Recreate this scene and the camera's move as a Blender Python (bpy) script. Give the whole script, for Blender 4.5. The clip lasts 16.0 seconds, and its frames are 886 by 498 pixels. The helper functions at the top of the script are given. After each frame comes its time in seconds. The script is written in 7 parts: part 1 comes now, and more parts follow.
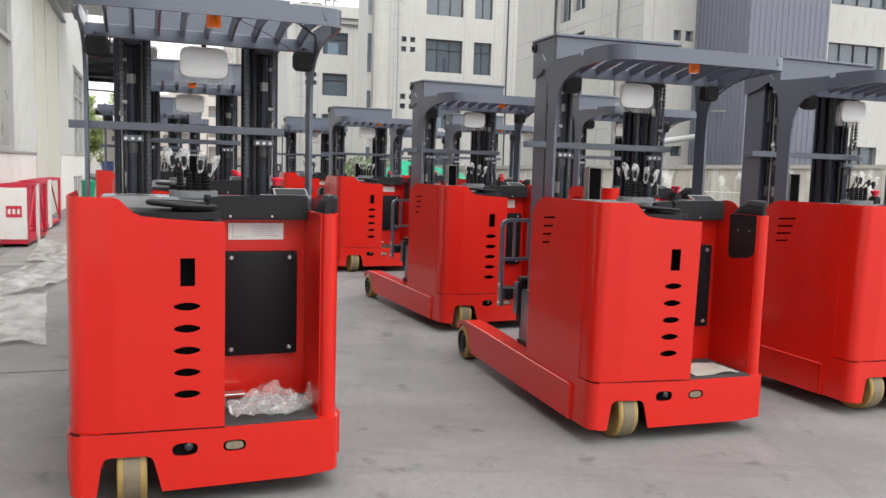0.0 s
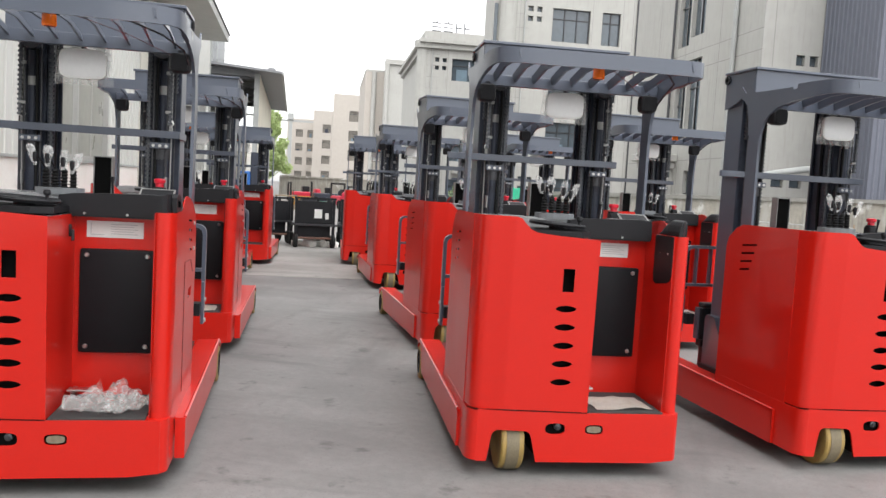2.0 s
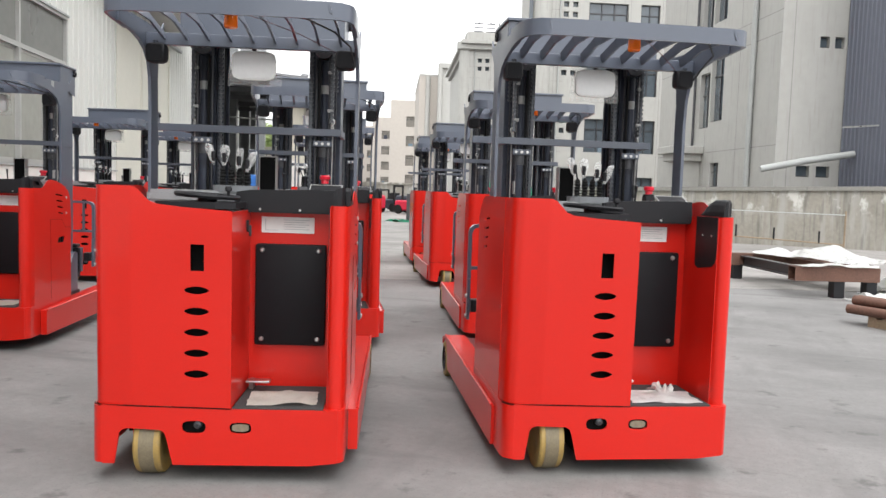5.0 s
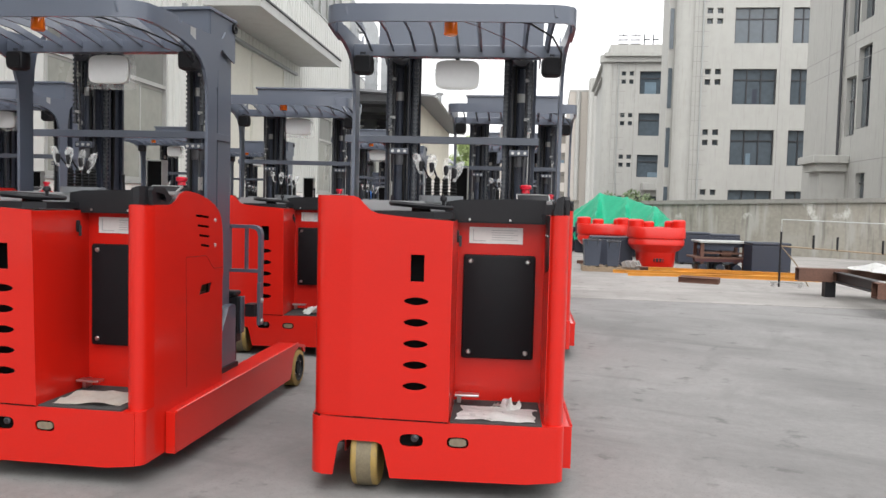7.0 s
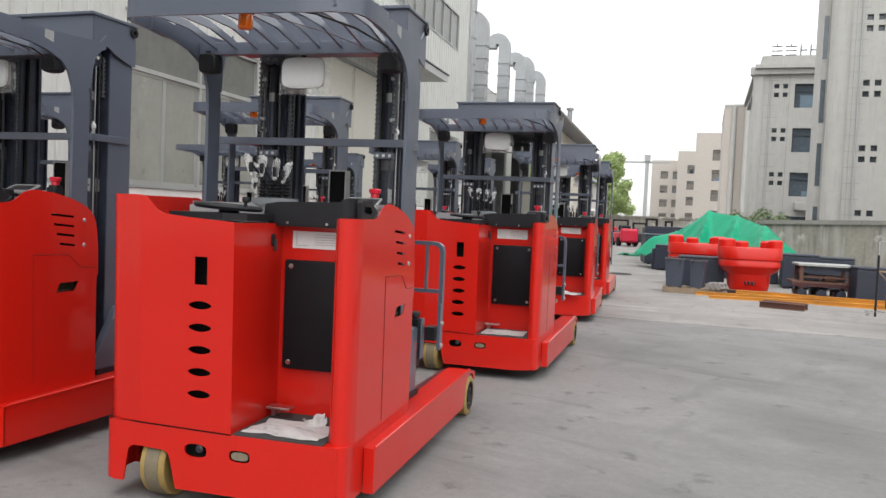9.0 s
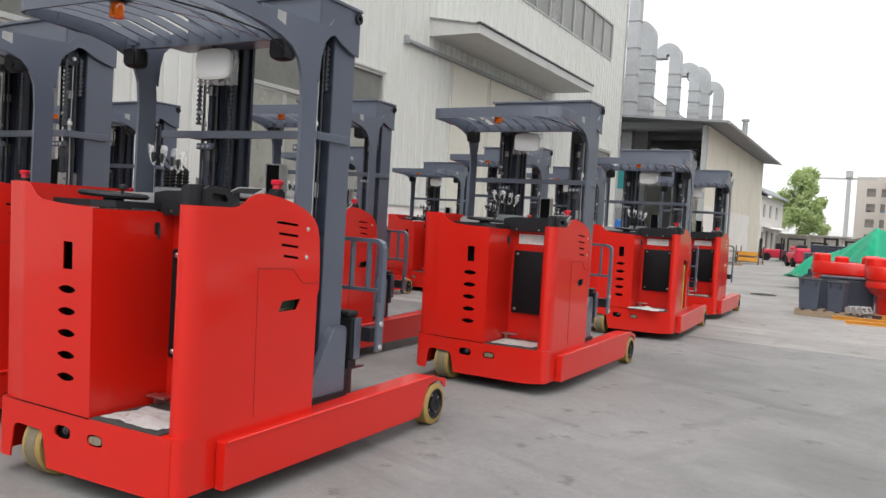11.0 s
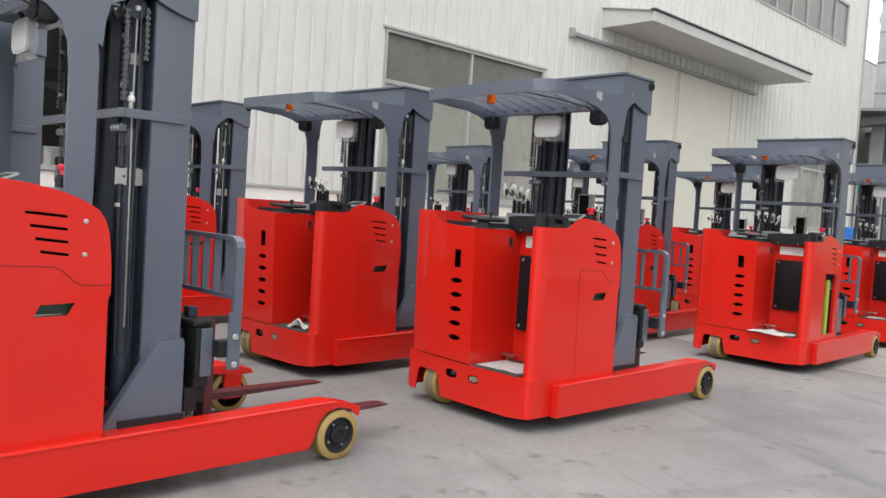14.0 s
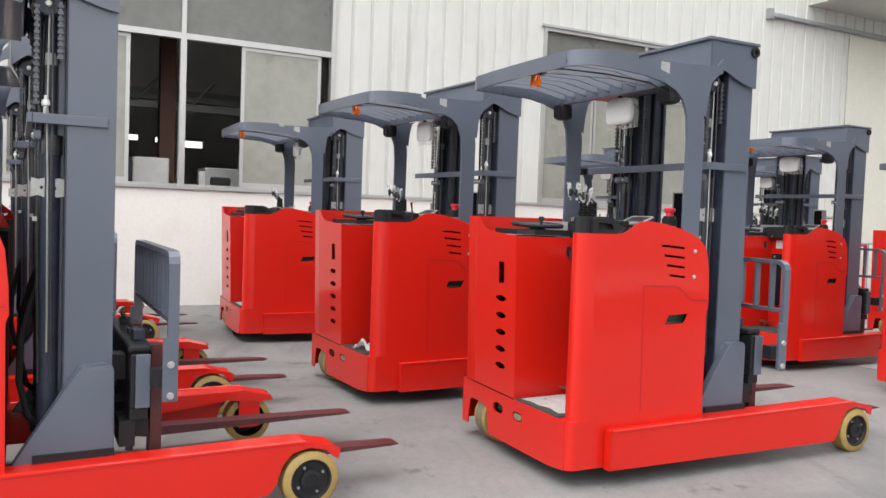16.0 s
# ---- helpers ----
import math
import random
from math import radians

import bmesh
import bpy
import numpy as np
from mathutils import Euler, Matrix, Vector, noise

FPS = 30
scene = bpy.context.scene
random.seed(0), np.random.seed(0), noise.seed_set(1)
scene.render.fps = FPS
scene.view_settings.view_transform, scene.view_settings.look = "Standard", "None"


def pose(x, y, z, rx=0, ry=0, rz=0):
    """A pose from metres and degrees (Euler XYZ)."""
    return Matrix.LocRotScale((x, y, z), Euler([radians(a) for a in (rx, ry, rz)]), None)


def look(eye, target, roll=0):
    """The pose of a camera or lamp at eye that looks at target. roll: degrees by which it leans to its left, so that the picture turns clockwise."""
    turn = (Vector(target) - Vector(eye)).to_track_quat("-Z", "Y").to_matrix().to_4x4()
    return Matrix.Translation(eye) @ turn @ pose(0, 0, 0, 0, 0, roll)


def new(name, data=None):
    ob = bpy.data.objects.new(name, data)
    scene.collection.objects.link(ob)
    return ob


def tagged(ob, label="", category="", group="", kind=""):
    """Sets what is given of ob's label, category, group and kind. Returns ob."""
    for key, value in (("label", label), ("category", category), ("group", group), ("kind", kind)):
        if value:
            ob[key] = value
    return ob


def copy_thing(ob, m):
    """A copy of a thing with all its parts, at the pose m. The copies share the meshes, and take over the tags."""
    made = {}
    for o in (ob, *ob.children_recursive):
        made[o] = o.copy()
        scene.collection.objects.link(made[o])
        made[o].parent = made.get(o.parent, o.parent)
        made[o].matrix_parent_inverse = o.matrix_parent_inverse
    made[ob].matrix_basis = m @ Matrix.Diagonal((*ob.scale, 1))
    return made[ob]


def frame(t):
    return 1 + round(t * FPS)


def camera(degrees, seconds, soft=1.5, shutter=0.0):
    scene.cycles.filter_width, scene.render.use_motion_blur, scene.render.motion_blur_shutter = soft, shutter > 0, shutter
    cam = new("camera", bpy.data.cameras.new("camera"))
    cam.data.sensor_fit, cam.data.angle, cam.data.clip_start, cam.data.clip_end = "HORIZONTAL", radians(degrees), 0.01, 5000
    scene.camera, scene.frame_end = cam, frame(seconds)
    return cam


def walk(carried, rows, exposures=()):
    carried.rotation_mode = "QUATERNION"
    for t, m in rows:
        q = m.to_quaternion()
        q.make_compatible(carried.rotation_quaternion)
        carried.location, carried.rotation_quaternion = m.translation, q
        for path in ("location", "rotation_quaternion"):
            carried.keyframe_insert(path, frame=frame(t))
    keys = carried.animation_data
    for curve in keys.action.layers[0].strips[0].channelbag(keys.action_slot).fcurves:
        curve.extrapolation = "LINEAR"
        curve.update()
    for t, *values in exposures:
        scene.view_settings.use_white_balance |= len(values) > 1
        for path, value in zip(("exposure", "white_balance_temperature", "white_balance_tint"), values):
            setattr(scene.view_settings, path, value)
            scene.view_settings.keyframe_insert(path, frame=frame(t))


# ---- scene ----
cam = camera(58.38, 16.0)

PATH = [
    (0, pose(-0.001, -0.000, 1.548, 84.157, -1.654, 1.536)),
    (0.5, pose(0.362, 0.050, 1.521, 84.115, -2.139, 4.478)),
    (1, pose(0.695, 0.143, 1.506, 84.253, -2.690, 6.663)),
    (1.5, pose(0.998, 0.284, 1.510, 84.861, -2.931, 9.129)),
    (2, pose(1.350, 0.337, 1.504, 85.675, -3.294, 11.256)),
    (2.5, pose(1.656, 0.510, 1.470, 86.199, -3.625, 11.382)),
    (3, pose(2.002, 0.638, 1.461, 86.249, -3.308, 10.859)),
    (3.5, pose(2.343, 0.742, 1.465, 85.801, -2.721, 10.886)),
    (4, pose(2.642, 0.918, 1.442, 85.339, -2.518, 11.858)),
    (6.5, pose(4.373, 1.951, 1.388, 86.937, -1.147, 24.442)),
    (7, pose(4.738, 2.151, 1.363, 86.680, -1.436, 27.091)),
    (7.5, pose(5.048, 2.398, 1.348, 86.766, -1.863, 28.863)),
    (8, pose(5.379, 2.667, 1.357, 87.139, -1.902, 31.730)),
    (8.5, pose(5.698, 2.917, 1.363, 87.315, -2.212, 34.930)),
    (9, pose(5.941, 3.212, 1.357, 87.478, -2.486, 37.850)),
    (11.5, pose(6.832, 4.646, 1.315, 87.972, -3.252, 53.852)),
    (12, pose(6.821, 4.974, 1.327, 87.967, -2.972, 56.387)),
    (12.5, pose(6.887, 5.352, 1.337, 87.918, -3.193, 57.983)),
    (13, pose(6.881, 5.737, 1.326, 87.869, -3.420, 59.854)),
    (13.5, pose(6.929, 6.119, 1.346, 87.640, -3.735, 63.264)),
    (14, pose(6.959, 6.459, 1.367, 87.405, -3.702, 68.267)),
    (14.5, pose(6.867, 6.779, 1.390, 87.394, -3.992, 74.350)),
    (15, pose(6.795, 7.120, 1.377, 87.112, -3.581, 79.913)),
    (15.5, pose(6.700, 7.470, 1.379, 87.195, -2.749, 83.404)),
    (16, pose(6.511, 7.813, 1.391, 87.465, -2.100, 84.829)),
]
# the clip's camera stops down towards the open sky and up again towards the hall
EXPOSURES = [(0, 1.57), (1.5, 1.57), (2.5, 1.50), (4, 1.58), (7, 1.39), (9, 1.17), (11.5, 1.27), (13, 1.46), (14.5, 1.57), (16, 1.73)]
walk(cam, PATH, EXPOSURES)


# world, sun and exposure: a bright overcast day
SITE = 19.5                      # heading of the yard's walls, degrees
world = bpy.data.worlds.new("world")
scene.world = world
world.use_nodes = True
wn = world.node_tree
sky = wn.nodes.new("ShaderNodeTexSky")
sky.sky_type = "NISHITA"
sky.sun_disc = False
sky.sun_elevation, sky.sun_rotation = radians(58), radians(150)
sky.air_density, sky.dust_density, sky.ozone_density = 1.0, 0.6, 1.0
soften = wn.nodes.new("ShaderNodeHueSaturation")
soften.inputs["Saturation"].default_value = 0.05
wn.links.new(sky.outputs[0], soften.inputs["Color"])
# an overcast sky is brighter overhead than at the horizon
where = wn.nodes.new("ShaderNodeTexCoord")
axes = wn.nodes.new("ShaderNodeSeparateXYZ")
wn.links.new(where.outputs["Generated"], axes.inputs[0])
rise = wn.nodes.new("ShaderNodeMapRange")
rise.inputs["To Min"].default_value, rise.inputs["To Max"].default_value = 0.435, 2.09
wn.links.new(axes.outputs["Z"], rise.inputs[0])
cloud = wn.nodes.new("ShaderNodeMix")
cloud.data_type, cloud.blend_type = "RGBA", "MULTIPLY"
cloud.inputs[0].default_value = 1.0
wn.links.new(soften.outputs[0], cloud.inputs[6])
wn.links.new(rise.outputs[0], cloud.inputs[7])
wn.links.new(cloud.outputs[2], wn.nodes["Background"].inputs[0])
wn.nodes["Background"].inputs[1].default_value = 0.15
sun = new("sun", bpy.data.lights.new("sun", "SUN"))
sun.data.energy, sun.data.angle, sun.data.color = 0.3, radians(70), (1.0, 0.97, 0.93)
sun.matrix_world = look((8, -20, 42), (4, 6, 0))


# ---- materials ----
def material(name, color, rough=0.5, metal=0.0, vary=0.15, scale=3.0, fine=60.0, bump=0.0, coat=0.0, dirt=None,
             dirt_amount=0.0, rough_vary=0.1, spec=0.5):
    mat = bpy.data.materials.new(name)
    mat.use_nodes = True
    nt = mat.node_tree
    p = nt.nodes["Principled BSDF"]
    co = nt.nodes.new("ShaderNodeTexCoord")
    big = nt.nodes.new("ShaderNodeTexNoise")
    big.inputs["Scale"].default_value, big.inputs["Detail"].default_value = scale, 5
    small = nt.nodes.new("ShaderNodeTexNoise")
    small.inputs["Scale"].default_value, small.inputs["Detail"].default_value = fine, 3
    for n in (big, small):
        nt.links.new(co.outputs["Object"], n.inputs["Vector"])
    both = nt.nodes.new("ShaderNodeMath")
    both.operation = "ADD"
    nt.links.new(big.outputs[0], both.inputs[0])
    nt.links.new(small.outputs[0], both.inputs[1])
    ramp = nt.nodes.new("ShaderNodeMapRange")
    ramp.inputs["From Min"].default_value, ramp.inputs["From Max"].default_value = 0.6, 1.4
    ramp.inputs["To Min"].default_value, ramp.inputs["To Max"].default_value = 1 - vary, 1 + vary
    nt.links.new(both.outputs[0], ramp.inputs[0])
    mul = nt.nodes.new("ShaderNodeMix")
    mul.data_type, mul.blend_type = "RGBA", "MULTIPLY"
    mul.inputs[0].default_value = 1.0
    mul.inputs[6].default_value = (*color, 1)
    nt.links.new(ramp.outputs[0], mul.inputs[7])
    out = mul.outputs[2]
    if dirt:
        spots = nt.nodes.new("ShaderNodeTexNoise")
        spots.inputs["Scale"].default_value, spots.inputs["Detail"].default_value = scale * 2.3, 8
        nt.links.new(co.outputs["Object"], spots.inputs["Vector"])
        sel = nt.nodes.new("ShaderNodeMapRange")
        sel.inputs["From Min"].default_value, sel.inputs["From Max"].default_value = 0.5, 0.72
        sel.inputs["To Max"].default_value = dirt_amount
        nt.links.new(spots.outputs[0], sel.inputs[0])
        soil = nt.nodes.new("ShaderNodeMix")
        soil.data_type = "RGBA"
        nt.links.new(sel.outputs[0], soil.inputs[0])
        nt.links.new(out, soil.inputs[6])
        soil.inputs[7].default_value = (*dirt, 1)
        out = soil.outputs[2]
    nt.links.new(out, p.inputs["Base Color"])
    rr = nt.nodes.new("ShaderNodeMapRange")
    rr.inputs["To Min"].default_value, rr.inputs["To Max"].default_value = max(0.02, rough - rough_vary), min(1, rough + rough_vary)
    nt.links.new(big.outputs[0], rr.inputs[0])
    nt.links.new(rr.outputs[0], p.inputs["Roughness"])
    p.inputs["Metallic"].default_value = metal
    p.inputs["Coat Weight"].default_value = coat
    p.inputs["Coat Roughness"].default_value = 0.09
    p.inputs["Specular IOR Level"].default_value = spec
    if bump:
        b = nt.nodes.new("ShaderNodeBump")
        b.inputs["Strength"].default_value, b.inputs["Distance"].default_value = bump, 0.01
        nt.links.new(both.outputs[0], b.inputs["Height"])
        nt.links.new(b.outputs[0], p.inputs["Normal"])
    return mat


RED = material("red_paint", (0.535, 0.0102, 0.0040), 0.42, vary=0.07, scale=1.3, fine=240, coat=0.5, bump=0.012, rough_vary=0.12, spec=0.25)
INK = material("greased_mast_steel", (0.032, 0.038, 0.056), 0.42, vary=0.25, scale=4, fine=120, bump=0.02, dirt=(0.008, 0.008, 0.009), dirt_amount=0.6, spec=0.3)
GREY = material("mast_paint", (0.083, 0.096, 0.127), 0.32, vary=0.07, scale=3, fine=200, bump=0.015, coat=0.3)
BLACK = material("black_plastic", (0.015, 0.015, 0.017), 0.45, vary=0.2, scale=6, fine=300, bump=0.03, spec=0.22)
RUBBER = material("black_rubber", (0.012, 0.012, 0.012), 0.75, vary=0.2, scale=8, fine=200, spec=0.2)
PAD = material("black_cushion", (0.010, 0.010, 0.0115), 0.48, vary=0.2, scale=5, fine=400, bump=0.05, spec=0.12)
STEEL = material("bare_steel", (0.55, 0.55, 0.54), 0.3, metal=1.0, vary=0.15, scale=10)
CHAIN = material("worn_chain_steel", (0.10, 0.105, 0.115), 0.38, metal=0.65, vary=0.4, scale=30)
DARKSTEEL = material("oily_steel", (0.06, 0.06, 0.065), 0.38, metal=0.6, vary=0.3, scale=12)
CONSOLE = material("console_plastic", (0.16, 0.17, 0.18), 0.45, vary=0.1, scale=6, fine=260, bump=0.02)
YELLOW = material("polyurethane_tyre", (0.31, 0.205, 0.058), 0.55, vary=0.15, scale=14, fine=90, dirt=(0.2, 0.15, 0.08), dirt_amount=0.5)
TREAD = material("worn_tyre_tread", (0.165, 0.135, 0.085), 0.7, vary=0.25, scale=20, fine=120, dirt=(0.12, 0.1, 0.08), dirt_amount=0.5)
AMBER = material("amber_lens", (0.85, 0.16, 0.01), 0.2, vary=0.1, coat=0.5)
LENS = material("clear_lamp_lens", (0.19, 0.15, 0.105), 0.12, vary=0.2, scale=30, coat=0.6)
PALEGREY = material("zinc_plated_steel", (0.36, 0.36, 0.35), 0.45, metal=0.3, vary=0.12, scale=20)
STICKER = material("grey_label", (0.62, 0.62, 0.6), 0.4, vary=0.05)
SHUT = material("panel_gap", (0.10, 0.004, 0.003), 0.7, vary=0.1)
DECK = material("grey_deck_plastic", (0.25, 0.255, 0.26), 0.26, vary=0.1, scale=5, fine=240, bump=0.02)
BARS = material("label_print", (0.34, 0.35, 0.36), 0.5, vary=0.1)
MIRROR = material("mirror_face", (0.60, 0.60, 0.595), 0.32, vary=0.04)
FILM = material("white_film_wrap", (0.78, 0.78, 0.76), 0.3, vary=0.08, scale=12, fine=60, bump=0.25, coat=0.3)
PAPER = material("paper_sheet", (0.66, 0.62, 0.56), 0.8, vary=0.08, scale=8, fine=80, bump=0.15, dirt=(0.45, 0.38, 0.3), dirt_amount=0.35)
MAT = material("floor_mat", (0.035, 0.035, 0.035), 0.85, vary=0.25, scale=12, fine=300, bump=0.2)
BUTTON = material("red_button", (0.6, 0.01, 0.03), 0.3, vary=0.05, coat=0.4)
FORK = material("fork_steel", (0.07, 0.017, 0.02), 0.45, vary=0.3, scale=5, dirt=(0.09, 0.02, 0.02), dirt_amount=0.6)
GRIPGREEN = material("dark_green_paint", (0.008, 0.035, 0.016), 0.4, vary=0.2, scale=8)
LIME = material("lime_paint", (0.30, 0.36, 0.03), 0.5, vary=0.2, scale=6, fine=40)
# near-black: shade inside the hollows put into colour; also seam and control box
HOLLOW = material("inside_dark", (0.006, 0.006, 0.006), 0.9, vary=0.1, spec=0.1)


def concrete(name, g, warm):
    def tone(v):
        return (v * g * warm, v * g, v * g / warm)
    mat = material(name, tone(0.195), 0.8, vary=0.14, scale=0.5, fine=18, bump=0.12, dirt=tone(0.16), dirt_amount=0.55)
    nt = mat.node_tree
    p = nt.nodes["Principled BSDF"]
    co = nt.nodes.new("ShaderNodeTexCoord")
    out = p.inputs["Base Color"].links[0].from_socket

    def layer(out, stretch, turn, scale, lo, hi, color, amount, detail=6.0):
        mp = nt.nodes.new("ShaderNodeMapping")
        mp.inputs["Rotation"].default_value = (0, 0, radians(turn))
        mp.inputs["Scale"].default_value = stretch
        nt.links.new(co.outputs["Object"], mp.inputs["Vector"])
        tx = nt.nodes.new("ShaderNodeTexNoise")
        tx.inputs["Scale"].default_value, tx.inputs["Detail"].default_value, tx.inputs["Roughness"].default_value = scale, detail, 0.62
        nt.links.new(mp.outputs[0], tx.inputs["Vector"])
        sel = nt.nodes.new("ShaderNodeMapRange")
        sel.inputs["From Min"].default_value, sel.inputs["From Max"].default_value, sel.inputs["To Max"].default_value = lo, hi, amount
        nt.links.new(tx.outputs[0], sel.inputs[0])
        mix = nt.nodes.new("ShaderNodeMix")
        mix.data_type = "RGBA"
        nt.links.new(sel.outputs[0], mix.inputs[0])
        nt.links.new(out, mix.inputs[6])
        mix.inputs[7].default_value = (*color, 1)
        return mix.outputs[2]

    out = layer(out, (1, 1, 1), 0, 0.9, 0.52, 0.70, tone(0.245), 0.75)          # pale worn laitance
    out = layer(out, (0.25, 1.6, 1), -25, 1.3, 0.56, 0.74, tone(0.085), 0.75)  # tyre smears
    out = layer(out, (1.4, 0.35, 1), 35, 1.1, 0.55, 0.72, tone(0.11), 0.62)
    out = layer(out, (0.7, 1.1, 1), 12, 0.55, 0.46, 0.70, tone(0.10), 0.75, 9.0)   # damp patches
    out = layer(out, (1, 1, 1), 0, 3.4, 0.60, 0.68, tone(0.09), 0.8, 8.0)      # oil spots
    out = layer(out, (1, 1, 1), 0, 70, 0.56, 0.70, tone(0.115), 0.65, 3.0)       # aggregate
    nt.links.new(out, p.inputs["Base Color"])
    return mat


CONCRETE = concrete("concrete_yard", 0.905, 1.03)
NEWSLAB = concrete("newer_concrete", 1.24, 1.06)
CLADDING = material("white_cladding", (0.55, 0.55, 0.52), 0.45, vary=0.05, scale=0.5, fine=5, dirt=(0.53, 0.52, 0.47), dirt_amount=0.35)
PLASTER = material("white_plaster", (0.73, 0.70, 0.66), 0.85, vary=0.06, scale=0.8, fine=20, bump=0.1, dirt=(0.6, 0.55, 0.48), dirt_amount=0.4)
CREAM = material("cream_door_paint", (0.58, 0.56, 0.49), 0.5, vary=0.05, scale=0.7, fine=10, dirt=(0.55, 0.52, 0.44), dirt_amount=0.3)
SHEDWALL = material("cream_render", (0.66, 0.62, 0.52), 0.85, vary=0.07, scale=0.4, fine=8, dirt=(0.5, 0.46, 0.38), dirt_amount=0.35)
ROOFING = material("grey_roof_sheet", (0.20, 0.203, 0.215), 0.6, vary=0.15, scale=1, fine=12)
GREYTRIM = material("grey_flashing", (0.33, 0.34, 0.33), 0.55, vary=0.1, scale=2, fine=20)
CANOPY = material("canopy_paint", (0.46, 0.46, 0.445), 0.6, vary=0.08, scale=1.2, fine=14, dirt=(0.36, 0.35, 0.33), dirt_amount=0.35)
ALU = material("aluminium_frame", (0.46, 0.455, 0.44), 0.38, metal=0.6, vary=0.08)
FROST = material("dusty_glass", (0.25, 0.25, 0.218), 0.3, vary=0.15, scale=0.9, fine=7, coat=0.2, dirt=(0.32, 0.32, 0.28), dirt_amount=0.5)
SMOKED = material("grimy_upper_glass", (0.125, 0.126, 0.114), 0.3, vary=0.2, scale=0.8, fine=7, coat=0.15, dirt=(0.17, 0.17, 0.15), dirt_amount=0.5)
WINDOW = material("dark_window_glass", (0.07, 0.088, 0.104), 0.08, vary=0.22, scale=0.5, fine=4, coat=0.5)
# panes of the far blocks: distance haze is mixed into the glass colour
FARGLASS = material("haze_tinted_window_glass", (0.16, 0.145, 0.125), 0.3, vary=0.3, scale=0.4, fine=3)
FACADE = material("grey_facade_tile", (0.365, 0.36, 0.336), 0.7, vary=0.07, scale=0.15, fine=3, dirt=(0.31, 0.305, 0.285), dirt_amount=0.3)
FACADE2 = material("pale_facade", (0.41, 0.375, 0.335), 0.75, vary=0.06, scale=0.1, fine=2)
JOINT = material("facade_joint", (0.25, 0.247, 0.235), 0.8, vary=0.1)
DARKCLAD = material("slate_cladding", (0.108, 0.116, 0.146), 0.5, vary=0.06, scale=0.4, fine=6)
GALV = material("galvanised_duct", (0.30, 0.31, 0.315), 0.45, metal=0.4, vary=0.15, scale=1.2, fine=12)
OLDWALL = material("weathered_concrete_wall", (0.238, 0.222, 0.19), 0.9, vary=0.18, scale=0.5, fine=10, bump=0.2, dirt=(0.3, 0.29, 0.265), dirt_amount=0.5)


def streaked(mat, light, dark):
    """Vertical run-off stains on a wall."""
    nt = mat.node_tree
    p = nt.nodes["Principled BSDF"]
    out = p.inputs["Base Color"].links[0].from_socket
    co = nt.nodes.new("ShaderNodeTexCoord")
    for stretch, color, lo, hi, amount in (((2.2, 2.2, 0.35), light, 0.52, 0.66, 0.75), ((5, 5, 0.5), dark, 0.54, 0.70, 0.6)):
        mp = nt.nodes.new("ShaderNodeMapping")
        mp.inputs["Scale"].default_value = stretch
        nt.links.new(co.outputs["Object"], mp.inputs["Vector"])
        tx = nt.nodes.new("ShaderNodeTexNoise")
        tx.inputs["Scale"].default_value, tx.inputs["Detail"].default_value = 1.6, 6
        nt.links.new(mp.outputs[0], tx.inputs["Vector"])
        sel = nt.nodes.new("ShaderNodeMapRange")
        sel.inputs["From Min"].default_value, sel.inputs["From Max"].default_value, sel.inputs["To Max"].default_value = lo, hi, amount
        nt.links.new(tx.outputs[0], sel.inputs[0])
        mix = nt.nodes.new("ShaderNodeMix")
        mix.data_type = "RGBA"
        nt.links.new(sel.outputs[0], mix.inputs[0])
        nt.links.new(out, mix.inputs[6])
        mix.inputs[7].default_value = (*color, 1)
        out = mix.outputs[2]
    nt.links.new(out, p.inputs["Base Color"])


COPING = material("coping_concrete", (0.20, 0.194, 0.176), 0.9, vary=0.2, scale=0.8, fine=14, bump=0.2, dirt=(0.22, 0.215, 0.20), dirt_amount=0.4)


def peeling(mat, color, z0, z1):
    """Remains of pale paint in a strip of the wall."""
    nt = mat.node_tree
    p = nt.nodes["Principled BSDF"]
    out = p.inputs["Base Color"].links[0].from_socket
    co = nt.nodes.new("ShaderNodeTexCoord")
    mp = nt.nodes.new("ShaderNodeMapping")
    mp.inputs["Scale"].default_value = (1, 1, 0.7)
    nt.links.new(co.outputs["Object"], mp.inputs["Vector"])
    tx = nt.nodes.new("ShaderNodeTexNoise")
    tx.inputs["Scale"].default_value, tx.inputs["Detail"].default_value, tx.inputs["Roughness"].default_value = 1.5, 7, 0.6
    nt.links.new(mp.outputs[0], tx.inputs["Vector"])
    cut = nt.nodes.new("ShaderNodeMapRange")
    cut.inputs["From Min"].default_value, cut.inputs["From Max"].default_value, cut.inputs["To Max"].default_value = 0.55, 0.62, 0.85
    nt.links.new(tx.outputs[0], cut.inputs[0])
    sep = nt.nodes.new("ShaderNodeSeparateXYZ")
    nt.links.new(co.outputs["Object"], sep.inputs[0])
    strip = nt.nodes.new("ShaderNodeMapRange")
    strip.inputs["From Min"].default_value, strip.inputs["From Max"].default_value = z0, z1
    nt.links.new(sep.outputs[2], strip.inputs[0])
    mul = nt.nodes.new("ShaderNodeMath")
    mul.operation = "MULTIPLY"
    nt.links.new(cut.outputs[0], mul.inputs[0])
    nt.links.new(strip.outputs[0], mul.inputs[1])
    mix = nt.nodes.new("ShaderNodeMix")
    mix.data_type = "RGBA"
    nt.links.new(mul.outputs[0], mix.inputs[0])
    nt.links.new(out, mix.inputs[6])
    mix.inputs[7].default_value = (*color, 1)
    nt.links.new(mix.outputs[2], p.inputs["Base Color"])


